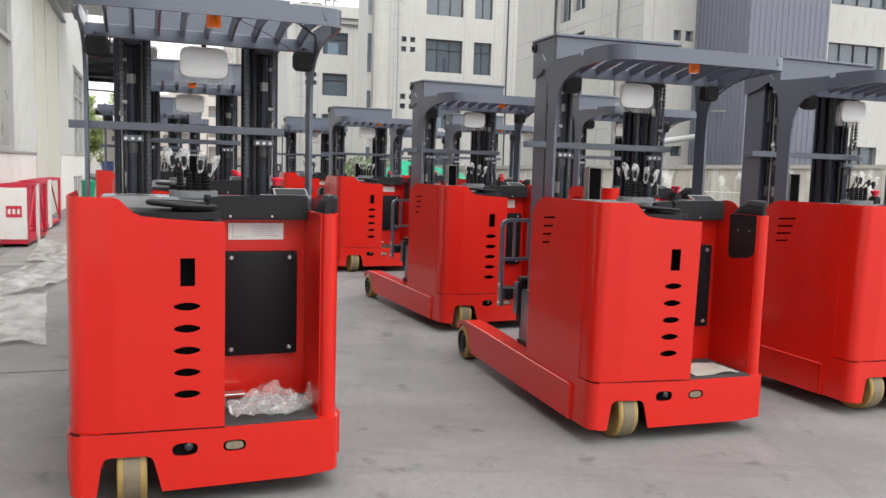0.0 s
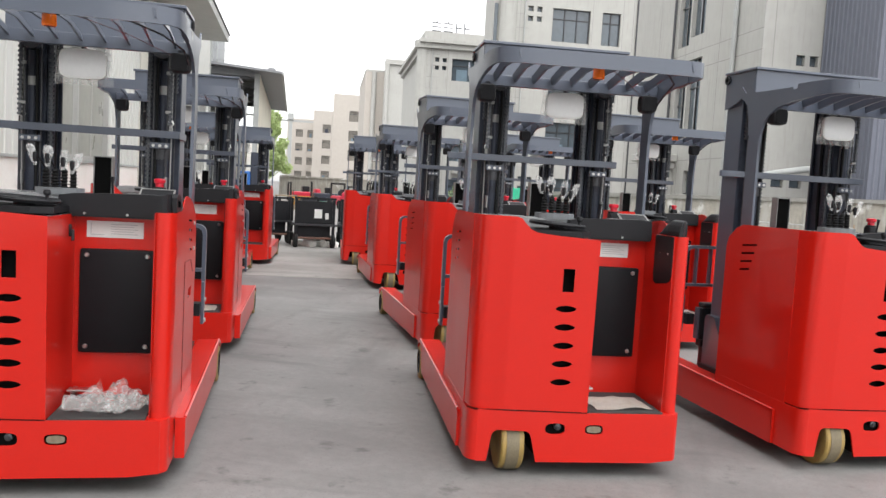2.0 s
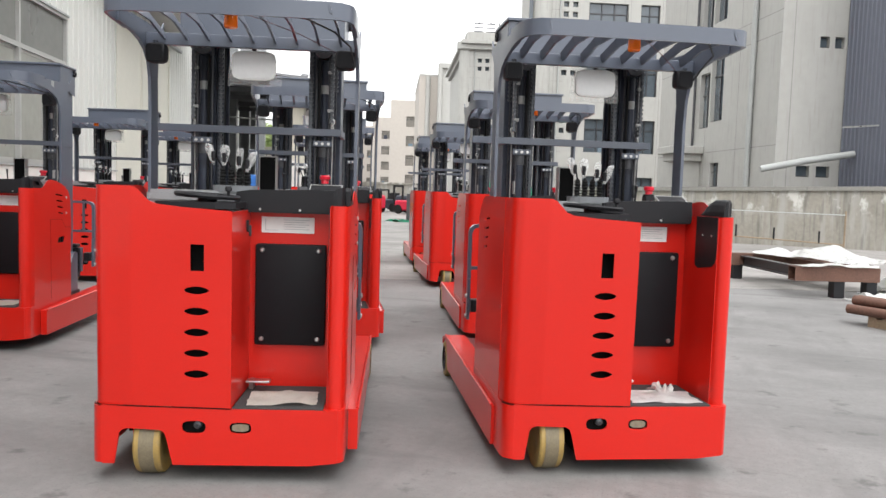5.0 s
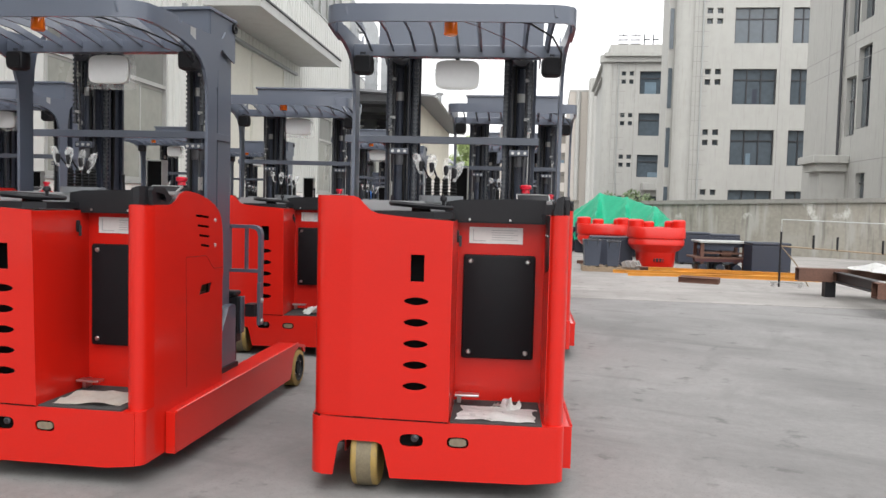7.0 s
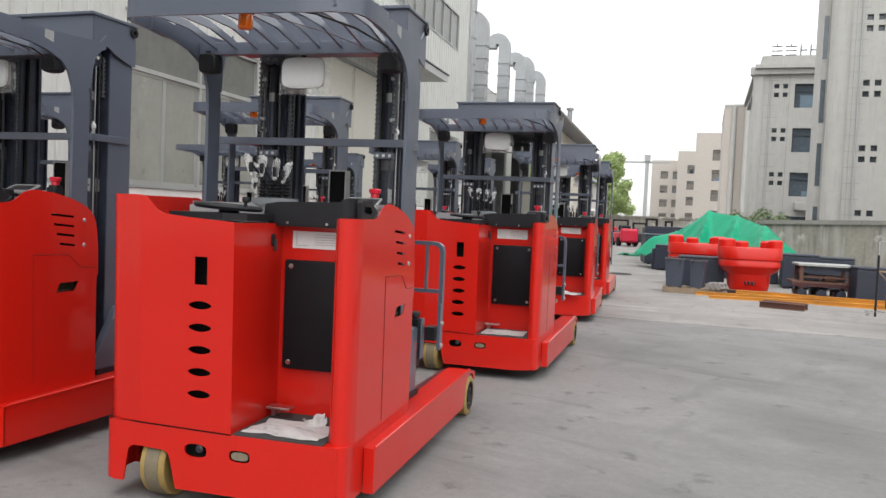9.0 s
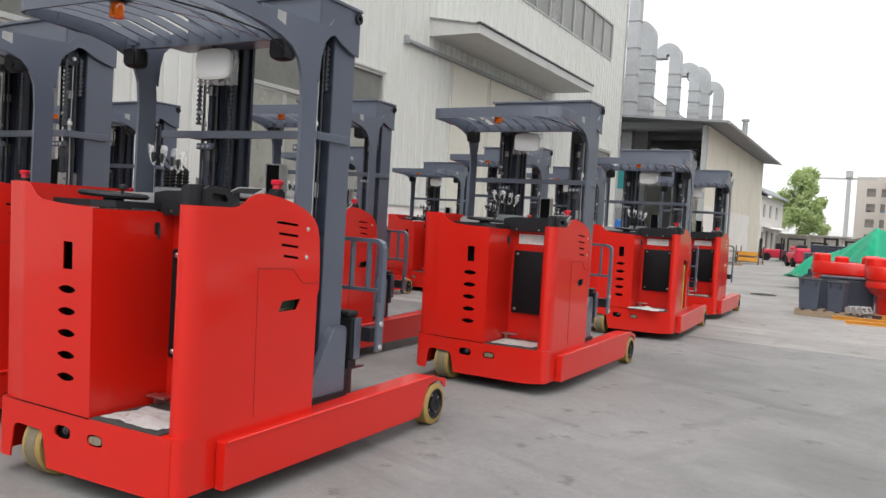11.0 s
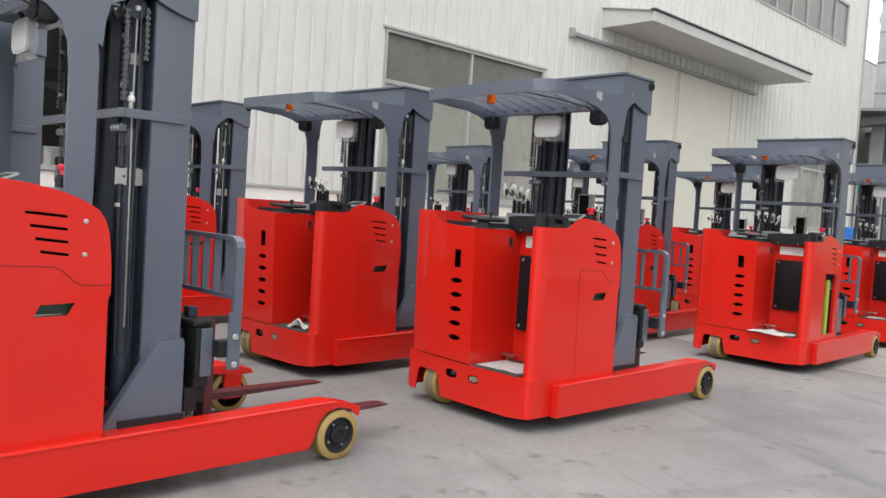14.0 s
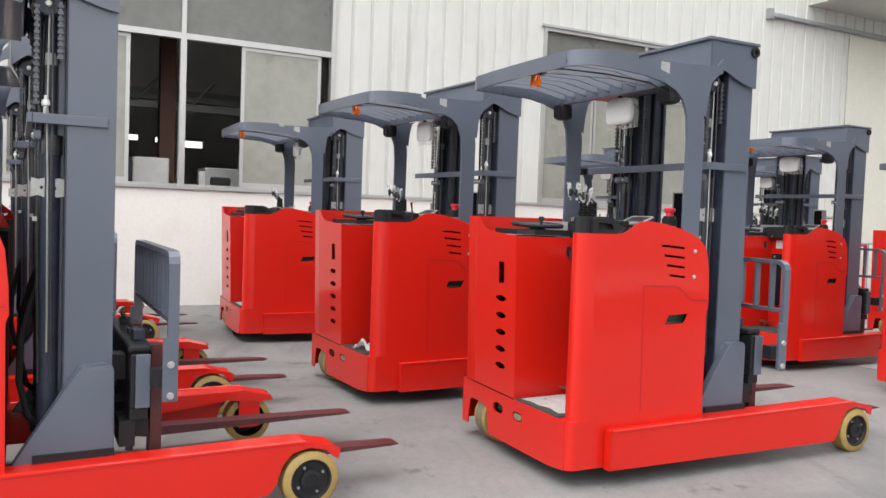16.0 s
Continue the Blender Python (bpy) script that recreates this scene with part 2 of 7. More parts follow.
streaked(OLDWALL, (0.32, 0.31, 0.285), (0.11, 0.105, 0.095))
peeling(OLDWALL, (0.52, 0.51, 0.48), 0.9, 1.3)
streaked(FACADE, (0.37, 0.365, 0.345), (0.30, 0.29, 0.27))
streaked(CLADDING, (0.57, 0.57, 0.54), (0.46, 0.455, 0.42))
TARP = material("green_tarpaulin", (0.003, 0.255, 0.135), 0.45, vary=0.2, scale=1.5, fine=15, bump=0.2, spec=0.25)
BINPAINT = material("slate_bin_paint", (0.042, 0.052, 0.074), 0.5, vary=0.2, scale=3, fine=40)
NAVY = material("navy_steel_paint", (0.019, 0.024, 0.040), 0.5, vary=0.2, scale=2, fine=40)
ORANGE = material("orange_yellow_paint", (0.6, 0.27, 0.03), 0.5, vary=0.2, scale=2, fine=30)
RUST = material("rusty_steel", (0.115, 0.056, 0.038), 0.75, vary=0.3, scale=3, fine=40, bump=0.2)
PLANK = material("weathered_wood", (0.24, 0.18, 0.12), 0.8, vary=0.3, scale=2.5, fine=40, bump=0.2)
BARK = material("bark", (0.12, 0.09, 0.06), 0.9, vary=0.3, scale=3, fine=30, bump=0.4)
SHRUB = material("shrub_leaves", (0.15, 0.20, 0.10), 0.6, vary=0.4, scale=2.0, fine=9)
# paler than real foliage: distance haze is put into the colour
LEAF = material("leaves", (0.34, 0.40, 0.20), 0.6, vary=0.5, scale=0.8, fine=9)

nt = LEAF.node_tree
thin = nt.nodes.new("ShaderNodeBsdfTranslucent")
thin.inputs["Color"].default_value = (0.45, 0.58, 0.2, 1)
both = nt.nodes.new("ShaderNodeMixShader")
both.inputs[0].default_value = 0.4
nt.links.new(nt.nodes["Principled BSDF"].outputs[0], both.inputs[1])
nt.links.new(thin.outputs[0], both.inputs[2])
nt.links.new(both.outputs[0], nt.nodes["Material Output"].inputs["Surface"])
BLUECOVER = material("blue_plastic", (0.02, 0.12, 0.4), 0.4, vary=0.15, scale=4)
CRATEBLUE = material("crate_plastic", (0.02, 0.05, 0.16), 0.45, vary=0.2, scale=4, fine=30)
CURTAIN = material("blue_grey_curtain", (0.12, 0.17, 0.21), 0.8, vary=0.2, scale=3)
SOLARBLUE = material("teal_sign_paint", (0.02, 0.2, 0.2), 0.5, vary=0.1)
CRIMSON = material("crimson_steel_paint", (0.5, 0.012, 0.04), 0.45, vary=0.12, scale=2, fine=30)
WHITEPAINT = material("white_steel_paint", (0.7, 0.68, 0.65), 0.5, vary=0.08, scale=2, fine=30, dirt=(0.5, 0.45, 0.4), dirt_amount=0.3)


def clear_film(name, alpha, color=(0.8, 0.8, 0.78), rough=0.22, scale=22):
    mat = bpy.data.materials.new(name)
    mat.use_nodes = True
    nt = mat.node_tree
    p = nt.nodes["Principled BSDF"]
    p.inputs["Base Color"].default_value = (*color, 1)
    p.inputs["Roughness"].default_value = rough
    tx = nt.nodes.new("ShaderNodeTexNoise")
    tx.inputs["Scale"].default_value, tx.inputs["Detail"].default_value = scale, 4
    co = nt.nodes.new("ShaderNodeTexCoord")
    nt.links.new(co.outputs["Object"], tx.inputs["Vector"])
    mr = nt.nodes.new("ShaderNodeMapRange")
    mr.inputs["From Min"].default_value, mr.inputs["From Max"].default_value = 0.35, 0.65
    mr.inputs["To Min"].default_value, mr.inputs["To Max"].default_value = alpha * 0.55, min(1.0, alpha * 1.45)
    nt.links.new(tx.outputs[0], mr.inputs[0])
    nt.links.new(mr.outputs[0], p.inputs["Alpha"])
    b = nt.nodes.new("ShaderNodeBump")
    b.inputs["Strength"].default_value, b.inputs["Distance"].default_value = 0.5, 0.01
    nt.links.new(tx.outputs[0], b.inputs["Height"])
    nt.links.new(b.outputs[0], p.inputs["Normal"])
    return mat


CLEAR = clear_film("clear_plastic_film", 0.25)
SHEETFILM = clear_film("dusty_sheet_film", 0.62, (0.62, 0.61, 0.58), 0.4, 4)
BAGFILM = clear_film("clear_bag_film", 0.3, (0.72, 0.72, 0.71), 0.3)


# ---- mesh helpers ----
def box(x0, x1, y0, y1, z0, z1, bev=0.0, bm=None):
    out = bm or bmesh.new()
    made = bmesh.ops.create_cube(out, size=1.0)["verts"]
    bmesh.ops.scale(out, vec=(x1 - x0, y1 - y0, z1 - z0), verts=made)
    bmesh.ops.translate(out, vec=((x0 + x1) / 2, (y0 + y1) / 2, (z0 + z1) / 2), verts=made)
    if bev:
        edges = list({e for v in made for e in v.link_edges})
        bmesh.ops.bevel(out, geom=edges, offset=bev, segments=2, profile=0.5, affect="EDGES")
    return out


def plate(outline, holes, thick, m, bm=None):
    """A flat sheet with holes, drawn in x and y, as thick as given along z, laid at m."""
    work = bmesh.new()
    edges = []
    for loop in (outline, *holes):
        vs = [work.verts.new((p[0], p[1], 0)) for p in loop]
        edges += [work.edges.new((vs[i], vs[(i + 1) % len(vs)])) for i in range(len(vs))]
    bmesh.ops.triangle_fill(work, use_beauty=True, use_dissolve=False, edges=edges, normal=(0, 0, 1))
    grown = bmesh.ops.extrude_face_region(work, geom=work.faces[:])["geom"]
    bmesh.ops.translate(work, vec=(0, 0, thick), verts=[g for g in grown if isinstance(g, bmesh.types.BMVert)])
    bmesh.ops.recalc_face_normals(work, faces=work.faces[:])
    work.transform(m)
    return merge(bm, work)


def merge(bm, work):
    if bm is None:
        return work
    keep = bpy.data.meshes.new("tmp")
    work.to_mesh(keep)
    work.free()
    bm.from_mesh(keep)
    bpy.data.meshes.remove(keep)
    return bm


# frames in which plate() draws: (u, v) to the truck's own axes
ON_REAR = Matrix(((1, 0, 0, 0), (0, 0, -1, 0), (0, 1, 0, 0), (0, 0, 0, 1)))      # u = x, v = z, depth to -y
ON_SIDE = Matrix(((0, 0, 1, 0), (1, 0, 0, 0), (0, 1, 0, 0), (0, 0, 0, 1)))       # u = y, v = z, depth to +x


def tube(points, r, seg=8, bm=None, closed=False, spin=0.0):
    out = bm or bmesh.new()
    pts = [Vector(p) for p in points]
    rings = []
    n = len(pts)
    side = None
    for i, p in enumerate(pts):
        a = pts[i - 1] if i or closed else p
        b = pts[(i + 1) % n] if i + 1 < n or closed else p
        way = (b - a).normalized()
        ref = side if side is not None else (Vector((0, 0, 1)) if abs(way.z) < 0.9 else Vector((1, 0, 0)))
        u = (ref - way * ref.dot(way)).normalized()
        side = u
        v = way.cross(u)
        rr = r[i] if isinstance(r, (list, tuple)) else r
        rings.append([out.verts.new(p + (u * math.cos(k * math.tau / seg + spin) + v * math.sin(k * math.tau / seg + spin)) * rr) for k in range(seg)])
    for i in range(n if closed else n - 1):
        for k in range(seg):
            out.faces.new((rings[i][k], rings[i][(k + 1) % seg], rings[(i + 1) % n][(k + 1) % seg], rings[(i + 1) % n][k]))
    if not closed:
        out.faces.new(rings[0][::-1])
        out.faces.new(rings[-1])
    return out


def lathe(profile, m, seg=28, bm=None):
    """profile: (radius, height) pairs turned about z, laid at m; closed at both ends when a radius is 0."""
    work = bmesh.new()
    rings = []
    for r, h in profile:
        if r < 1e-5:
            rings.append([work.verts.new((0, 0, h))])
        else:
            rings.append([work.verts.new((r * math.cos(k * math.tau / seg), r * math.sin(k * math.tau / seg), h)) for k in range(seg)])
    for a, b in zip(rings, rings[1:]):
        for k in range(seg):
            k2 = (k + 1) % seg
            if len(a) == 1:
                vs = [a[0], b[k2], b[k]]
            elif len(b) == 1:
                vs = [a[k], a[k2], b[0]]
            else:
                vs = [a[k], a[k2], b[k2], b[k]]
            work.faces.new(vs)
    bmesh.ops.recalc_face_normals(work, faces=work.faces[:])
    work.transform(m)
    return merge(bm, work)


def loft(rings, bm=None, caps=True):
    """Joins rings of equal point count, bottom to top."""
    bm = bm or bmesh.new()
    rows = [[bm.verts.new(p) for p in ring] for ring in rings]
    n = len(rows[0])
    for a, b in zip(rows, rows[1:]):
        for k in range(n):
            bm.faces.new((a[k], a[(k + 1) % n], b[(k + 1) % n], b[k]))
    if caps:
        bm.faces.new(rows[0][::-1])
        bm.faces.new(rows[-1])
    return bm


def oval(cx, cy, rx, ry, n=20, power=2.0):
    pts = []
    for k in range(n):
        a = k * math.tau / n
        c, s = math.cos(a), math.sin(a)
        pts.append((cx + rx * math.copysign(abs(c) ** (2 / power), c), cy + ry * math.copysign(abs(s) ** (2 / power), s)))
    return pts


def rect(x0, x1, y0, y1):
    return [(x0, y0), (x1, y0), (x1, y1), (x0, y1)]


def part(name, bm, mat, parent, label="", smooth=False):
    me = bpy.data.meshes.new(name)
    bm.to_mesh(me)
    bm.free()
    me.materials.append(mat)
    if smooth:
        me.shade_smooth()
        me.set_sharp_from_angle(angle=radians(38))
    ob = new(name, me)
    ob.parent = parent
    if label:
        tagged(ob, label)
    return ob


def thing(name, label, category, group="", kind="", m=None):
    ob = tagged(new(name), label, category, group, kind)
    ob.empty_display_size = 0.2
    if m is not None:
        ob.matrix_basis = m
    return ob


def solid(name, bm, mat, label="", category="", group="", kind="", m=None, smooth=False):
    ob = part(name, bm, mat, None, smooth=smooth)
    tagged(ob, label, category, group, kind)
    if m is not None:
        ob.matrix_basis = m
    return ob


YARD = pose(0, 0, 0, 0, 0, SITE)


def yard(x, y, z=0.0, turn=0.0):
    """A pose in the yard's own axes: x away from the factory wall, y along it."""
    return YARD @ pose(x, y, z, 0, 0, turn)



# ---- the reach truck: x to its right, y towards the forks, z up, rear panel at y = 0 ----
def lean_back(bm):
    """The rear cover leans 3 cm outwards towards its top."""
    for v in bm.verts:
        v.co.y -= 0.03 * max(0, (v.co.z - 0.36) / 1.026) * max(0, 1 - max(0, v.co.y) / 0.155)


def flank_vents():
    vents = []
    for k in range(4):
        z, y0 = 1.265 - 0.053 * k, 0.557 + 0.021 * k
        vents.append([(y0, z - 0.006), (0.72 + 0.004 * k, z - 0.018), (0.72 + 0.004 * k, z - 0.006), (y0, z + 0.007)])
    return vents


def right_flank(vents, open_bay=False):
    """The right side plate, with its grip, or with the service door taken off."""
    wall = [(0.05, 0.10), (0.905, 0.10), (0.9, 0.90), (0.912, 0.935), (0.908, 1.06), (0.895, 1.19), (0.875, 1.25), (0.84, 1.292),
            (0.78, 1.325), (0.70, 1.354), (0.58, 1.38), (0.47, 1.392), (0.42, 1.39), (0.375, 1.375), (0.33, 1.342), (0.29, 1.325), (0.25, 1.32), (0.125, 1.32), (0.125, 0.353), (0.05, 0.353)]
    door = [(0.462, 0.372), (0.89, 0.372), (0.888, 0.955), (0.79, 0.957), (0.765, 0.966), (0.70, 0.995), (0.455, 1.0)]
    grip = [(0.603, 0.838), (0.735, 0.842), (0.765, 0.894), (0.628, 0.889)]
    return plate(wall, [*vents, door if open_bay else grip], 0.004, Matrix.Translation((0.566, 0, 0)) @ ON_SIDE)


def build_truck():
    t = thing("reach_truck", "red stand-on reach truck with dark grey mast on concrete", "reach truck", "parked reach trucks")

    # rear cover with inspection slot and five oval vents
    top = [(0.04, 1.283), (-0.18, 1.296), (-0.30, 1.308), (-0.335, 1.322), (-0.365, 1.352), (-0.39, 1.378), (-0.415, 1.386)]
    holes = [rect(-0.148, -0.086, 1.004, 1.127)] + [oval(-0.12, 0.914 - 0.0985 * k, 0.057, 0.0185, 22, 1.7) for k in range(5)]
    bm = plate([(-0.415, 0.368), (0.04, 0.358), *top], holes, 0.004, ON_REAR @ Matrix.Translation((0, 0, -0.004)))
    lean_back(bm)
    part("rear_panel", bm, RED, t)
    # dark sheets behind the openings, in place of the unlit inside
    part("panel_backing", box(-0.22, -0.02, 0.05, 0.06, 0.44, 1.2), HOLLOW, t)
    # folded corner and left flank
    plan = [(-0.415, 0.0), (-0.43, 0.001), (-0.445, 0.0042), (-0.53, 0.0135)]
    plan += [(-0.53 - 0.066 * math.sin(a), 0.0805 - 0.067 * math.cos(a)) for a in (0.2, 0.4, 0.6, 0.8, 1.0, 1.2, 1.4)] + [(-0.599, 0.10), (-0.602, 0.155)]
    bm = plate(plan + [(x + 0.004, y + 0.004) for x, y in plan[::-1]], [], 1.018, Matrix.Translation((0, 0, 0.368)))
    lean_back(bm)
    part("corner_panel", bm, RED, t, smooth=True)
    vents = flank_vents()
    flank = [(0.155, 0.36), (0.905, 0.36), (0.90, 1.24), (0.875, 1.30), (0.80, 1.36), (0.72, 1.386), (0.155, 1.386)]
    part("left_flank", plate(flank, vents, 0.004, Matrix.Translation((-0.606, 0, 0)) @ ON_SIDE), RED, t)
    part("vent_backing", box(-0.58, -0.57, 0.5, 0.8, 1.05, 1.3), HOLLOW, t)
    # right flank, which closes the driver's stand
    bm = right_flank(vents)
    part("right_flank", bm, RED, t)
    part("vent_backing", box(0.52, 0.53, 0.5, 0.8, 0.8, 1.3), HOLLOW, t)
    part("grip_plate", box(0.5305, 0.533, 0.60, 0.77, 0.825, 0.905), GRIPGREEN, t, "dark green plate behind the grip")
    part("grip_latch", box(0.5335, 0.537, 0.615, 0.75, 0.838, 0.846), STEEL, t)
    nose = [(0.482, 0.055), (0.488, 0.038), (0.50, 0.026), (0.52, 0.022), (0.54, 0.028), (0.555, 0.045), (0.565, 0.075), (0.57, 0.125)]
    for arc, z0, z1 in ((nose, 0.353, 1.319),
                        ([(0.52 + 0.05 * math.sin(a), 0.05 - 0.05 * math.cos(a)) for a in (0, 0.26, 0.52, 0.79, 1.05, 1.31, 1.5708)], 0.10, 0.353)):
        bm = bmesh.new()
        lo = [bm.verts.new((x, y, z0)) for x, y in arc]
        hi = [bm.verts.new((x, y, z1)) for x, y in arc]
        for k in range(len(arc) - 1):
            bm.faces.new((lo[k], lo[k + 1], hi[k + 1], hi[k]))
        bmesh.ops.recalc_face_normals(bm, faces=bm.faces[:])
        part("rear_corner", bm, RED, t, smooth=True)
    part("corner_ledge", plate([(0.463, 0.0), (0.52, 0.0), (0.549, 0.01), (0.566, 0.03), (0.57, 0.05), (0.57, 0.125), (0.463, 0.125)], [], 0.003, Matrix.Translation((0, 0, 0.3505))), RED, t)
    part("corner_top", plate(nose + [(0.482, 0.125)], [], 0.003, Matrix.Translation((0, 0, 1.3165))), RED, t)
    bm = bmesh.new()
    box(0.478, 0.482, 0.05, 0.445, 0.355, 1.315, 0, bm)
    box(0.482, 0.566, 0.1255, 0.32, 1.305, 1.316, 0, bm)
    part("inner_flank", bm, RED, t)
    # shut line of the service door and two screws on the flank
    bm = tube([(0.5712, 0.444, 1.051), (0.5712, 0.67, 1.046), (0.5712, 0.70, 1.035), (0.5712, 0.765, 0.978), (0.5712, 0.79, 0.968), (0.5712, 0.9, 0.966)], 0.0016, 4)
    tube([(0.5712, 0.444, 1.051), (0.5712, 0.46, 0.37)], 0.0011, 4, bm)
    part("shut_line", bm, SHUT, t)
    for z in (1.236, 1.096):
        part("screw", lathe([(0, 0.006), (0.008, 0.006), (0.011, 0.002), (0.011, 0)], Matrix.Translation((0.57, 0.795, z)) @ Matrix.Rotation(math.pi / 2, 4, "Y"), 12), PALEGREY, t)
    # lower skirt with wheel arch and lamp openings
    arch = [(-0.227, 0.085), (-0.258, 0.215), (-0.268, 0.24), (-0.29, 0.252), (-0.44, 0.258), (-0.462, 0.25), (-0.473, 0.235), (-0.495, 0.09)]
    skirt = [(-0.55, 0.09), (-0.555, 0.37), (-0.40, 0.364), (0.04, 0.354), (0.538, 0.354), (0.538, 0.10), (0.40, 0.085), *arch]
    openings = [oval(-0.13, 0.267, 0.055, 0.030, 20, 2.8), oval(0.085, 0.265, 0.05, 0.026, 20, 3.2)]
    part("rear_skirt", plate(skirt, openings, 0.010, ON_REAR @ Matrix.Translation((0, 0, -0.008))), RED, t)
    plan = [(-0.552, -0.003)] + [(-0.552 - 0.054 * math.sin(a), 0.07 - 0.073 * math.cos(a)) for a in (0.2, 0.4, 0.6, 0.8, 1.0, 1.2, 1.4)] + [(-0.608, 0.10), (-0.608, 0.24), (-0.608, 0.905)]
    bm = plate(plan + [(x + 0.008, y + 0.006) for x, y in plan[::-1]], [], 0.267, Matrix.Translation((0, 0, 0.095)))
    part("side_skirt", bm, RED, t, smooth=True)
    part("seam", tube([(-0.604, 0.06, 0.366), (-0.588, 0.018, 0.368), (-0.56, 0.0, 0.368), (-0.40, -0.003, 0.364), (0.04, -0.003, 0.355)], 0.0022, 4), HOLLOW, t)
    part("chassis_tray", box(-0.22, 0.55, 0.03, 0.9, 0.10, 0.15), HOLLOW, t)
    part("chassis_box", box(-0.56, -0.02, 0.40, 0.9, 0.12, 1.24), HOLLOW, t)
    part("socket_backing", box(-0.2, -0.06, 0.035, 0.045, 0.22, 0.32), HOLLOW, t)
    part("plug", lathe([(0, 0), (0.018, 0), (0.018, 0.03), (0.009, 0.034), (0.009, 0.04), (0, 0.04)], Matrix.Translation((-0.115, 0.035, 0.275)) @ Matrix.Rotation(math.pi / 2, 4, "X"), 14), DARKSTEEL, t, "dull metal plug", True)
    part("tail_lamp", plate(oval(0.085, 0.265, 0.04, 0.018, 20, 3.0), [], 0.012, ON_REAR @ Matrix.Translation((0, 0, -0.012))), LENS, t, "clear oval tail lamp")
    # drive wheel in the arch
    wheel = part("drive_wheel", lathe([(0.0, -0.055), (0.085, -0.055), (0.10, -0.064), (0.15, -0.062), (0.157, -0.054), (0.157, 0.054), (0.15, 0.062), (0.10, 0.064), (0.085, 0.055), (0.0, 0.055)], Matrix.Translation((-0.352, 0.155, 0.16)) @ Matrix.Rotation(math.pi / 2, 4, "Y"), 32), YELLOW, t, "yellow polyurethane drive wheel", True)
    part("tread", lathe([(0.15, -0.036), (0.16, -0.034), (0.16, 0.034), (0.15, 0.036)], Matrix.Translation((-0.352, 0.155, 0.16)) @ Matrix.Rotation(math.pi / 2, 4, "Y"), 36), TREAD, wheel, "worn grey tread", True)

    # straddle legs and load wheels
    for sx in (-1, 1):
        side = [(0.235, 0.30), (2.02, 0.318), (2.12, 0.318), (2.19, 0.30), (2.265, 0.285), (2.292, 0.27), (2.286, 0.222), (2.262, 0.232), (2.22, 0.272), (2.14, 0.288),
                (2.06, 0.27), (2.015, 0.22), (1.985, 0.13), (1.95, 0.088), (0.235, 0.095)]
        bm = plate(side, [], 0.012, Matrix.Translation((0.612 if sx > 0 else -0.624, 0, 0)) @ ON_SIDE)
        plate([(0.235, 0.29)] + side[1:5] + [(2.285, 0.255), (2.2, 0.25), (2.02, 0.27), (0.9, 0.13), (0.235, 0.13)], [], 0.01, Matrix.Translation((0.475 if sx > 0 else -0.485, 0, 0)) @ ON_SIDE, bm)
        capl = [(0.235, 0.29), (2.02, 0.308), (2.12, 0.308), (2.19, 0.29), (2.265, 0.275), (2.265, 0.285), (2.19, 0.30), (2.12, 0.318), (2.02, 0.318), (0.235, 0.30)]
        plate(capl, [], 0.13, Matrix.Translation((0.482 if sx > 0 else -0.612, 0, 0)) @ ON_SIDE, bm)
        box(0.575 * sx if sx > 0 else -0.624, 0.624 if sx > 0 else -0.575, 0.228, 0.24, 0.095, 0.30, 0, bm)
        leg = part("straddle_leg", bm, RED, t)
        # tube added along the top edge, so it catches a chamfer's highlight
        part("weld_strip", tube([(0.6205 * sx, 0.24, 0.2995), (0.6205 * sx, 2.02, 0.317), (0.6205 * sx, 2.12, 0.317)], 0.009, 6), RED, leg)
        m = Matrix.Translation((0.572 * sx, 2.153, 0.134)) @ Matrix.Rotation(sx * math.pi / 2, 4, "Y")
        lw = part("load_wheel", lathe([(0.098, -0.052), (0.125, -0.05), (0.134, -0.042), (0.134, 0.042), (0.125, 0.05), (0.098, 0.054)], m, 36), YELLOW, t, "yellow polyurethane load wheel", True)
        part("rim", lathe([(0.099, -0.04), (0.099, 0.052), (0.09, 0.05), (0.084, 0.036), (0.05, 0.034), (0.048, 0.05), (0.03, 0.053), (0.028, 0.046), (0, 0.046)], m, 28), BLACK, lw, "black steel rim", True)
        for k in range(4):
            a = k * math.pi / 2 + 0.5
            part("wheel_bolt", lathe([(0, 0.044), (0.007, 0.044), (0.007, 0.034)], m @ Matrix.Translation((0.066 * math.cos(a), 0.066 * math.sin(a), 0)), 6), STEEL, lw)
        part("axle_block", box(min(0.49 * sx, 0.52 * sx), max(0.49 * sx, 0.52 * sx), 2.09, 2.21, 0.1, 0.27), RED, lw)

    # driver's stand
    part("stand_wall", plate([(0.004, 0.355), (0.435, 0.355), (0.435, 1.28), (-0.022, 1.28)], [], 0.006, Matrix.Translation((0.034, 0, 0)) @ ON_SIDE), RED, t)
    part("stand_back", box(0.03, 0.4775, 0.435, 0.445, 0.355, 1.28), RED, t)
    part("floor_plate", box(0.04, 0.477, 0.0, 0.435, 0.33, 0.350), RED, t)
    part("floor_mat", box(0.045, 0.468, 0.004, 0.43, 0.350, 0.362, 0.003), MAT, t)
    pad = part("back_cushion", box(0.072, 0.434, 0.398, 0.434, 0.582, 1.108, 0.012), PAD, t, "black padded back cushion", True)
    for x in (0.108, 0.394):
        for z in (0.616, 1.077):
            part("bolt", lathe([(0, 0.008), (0.008, 0.008), (0.012, 0.003), (0.013, 0)], Matrix.Translation((x, 0.398, z)) @ Matrix.Rotation(math.pi / 2, 4, "X"), 12), STEEL, pad)
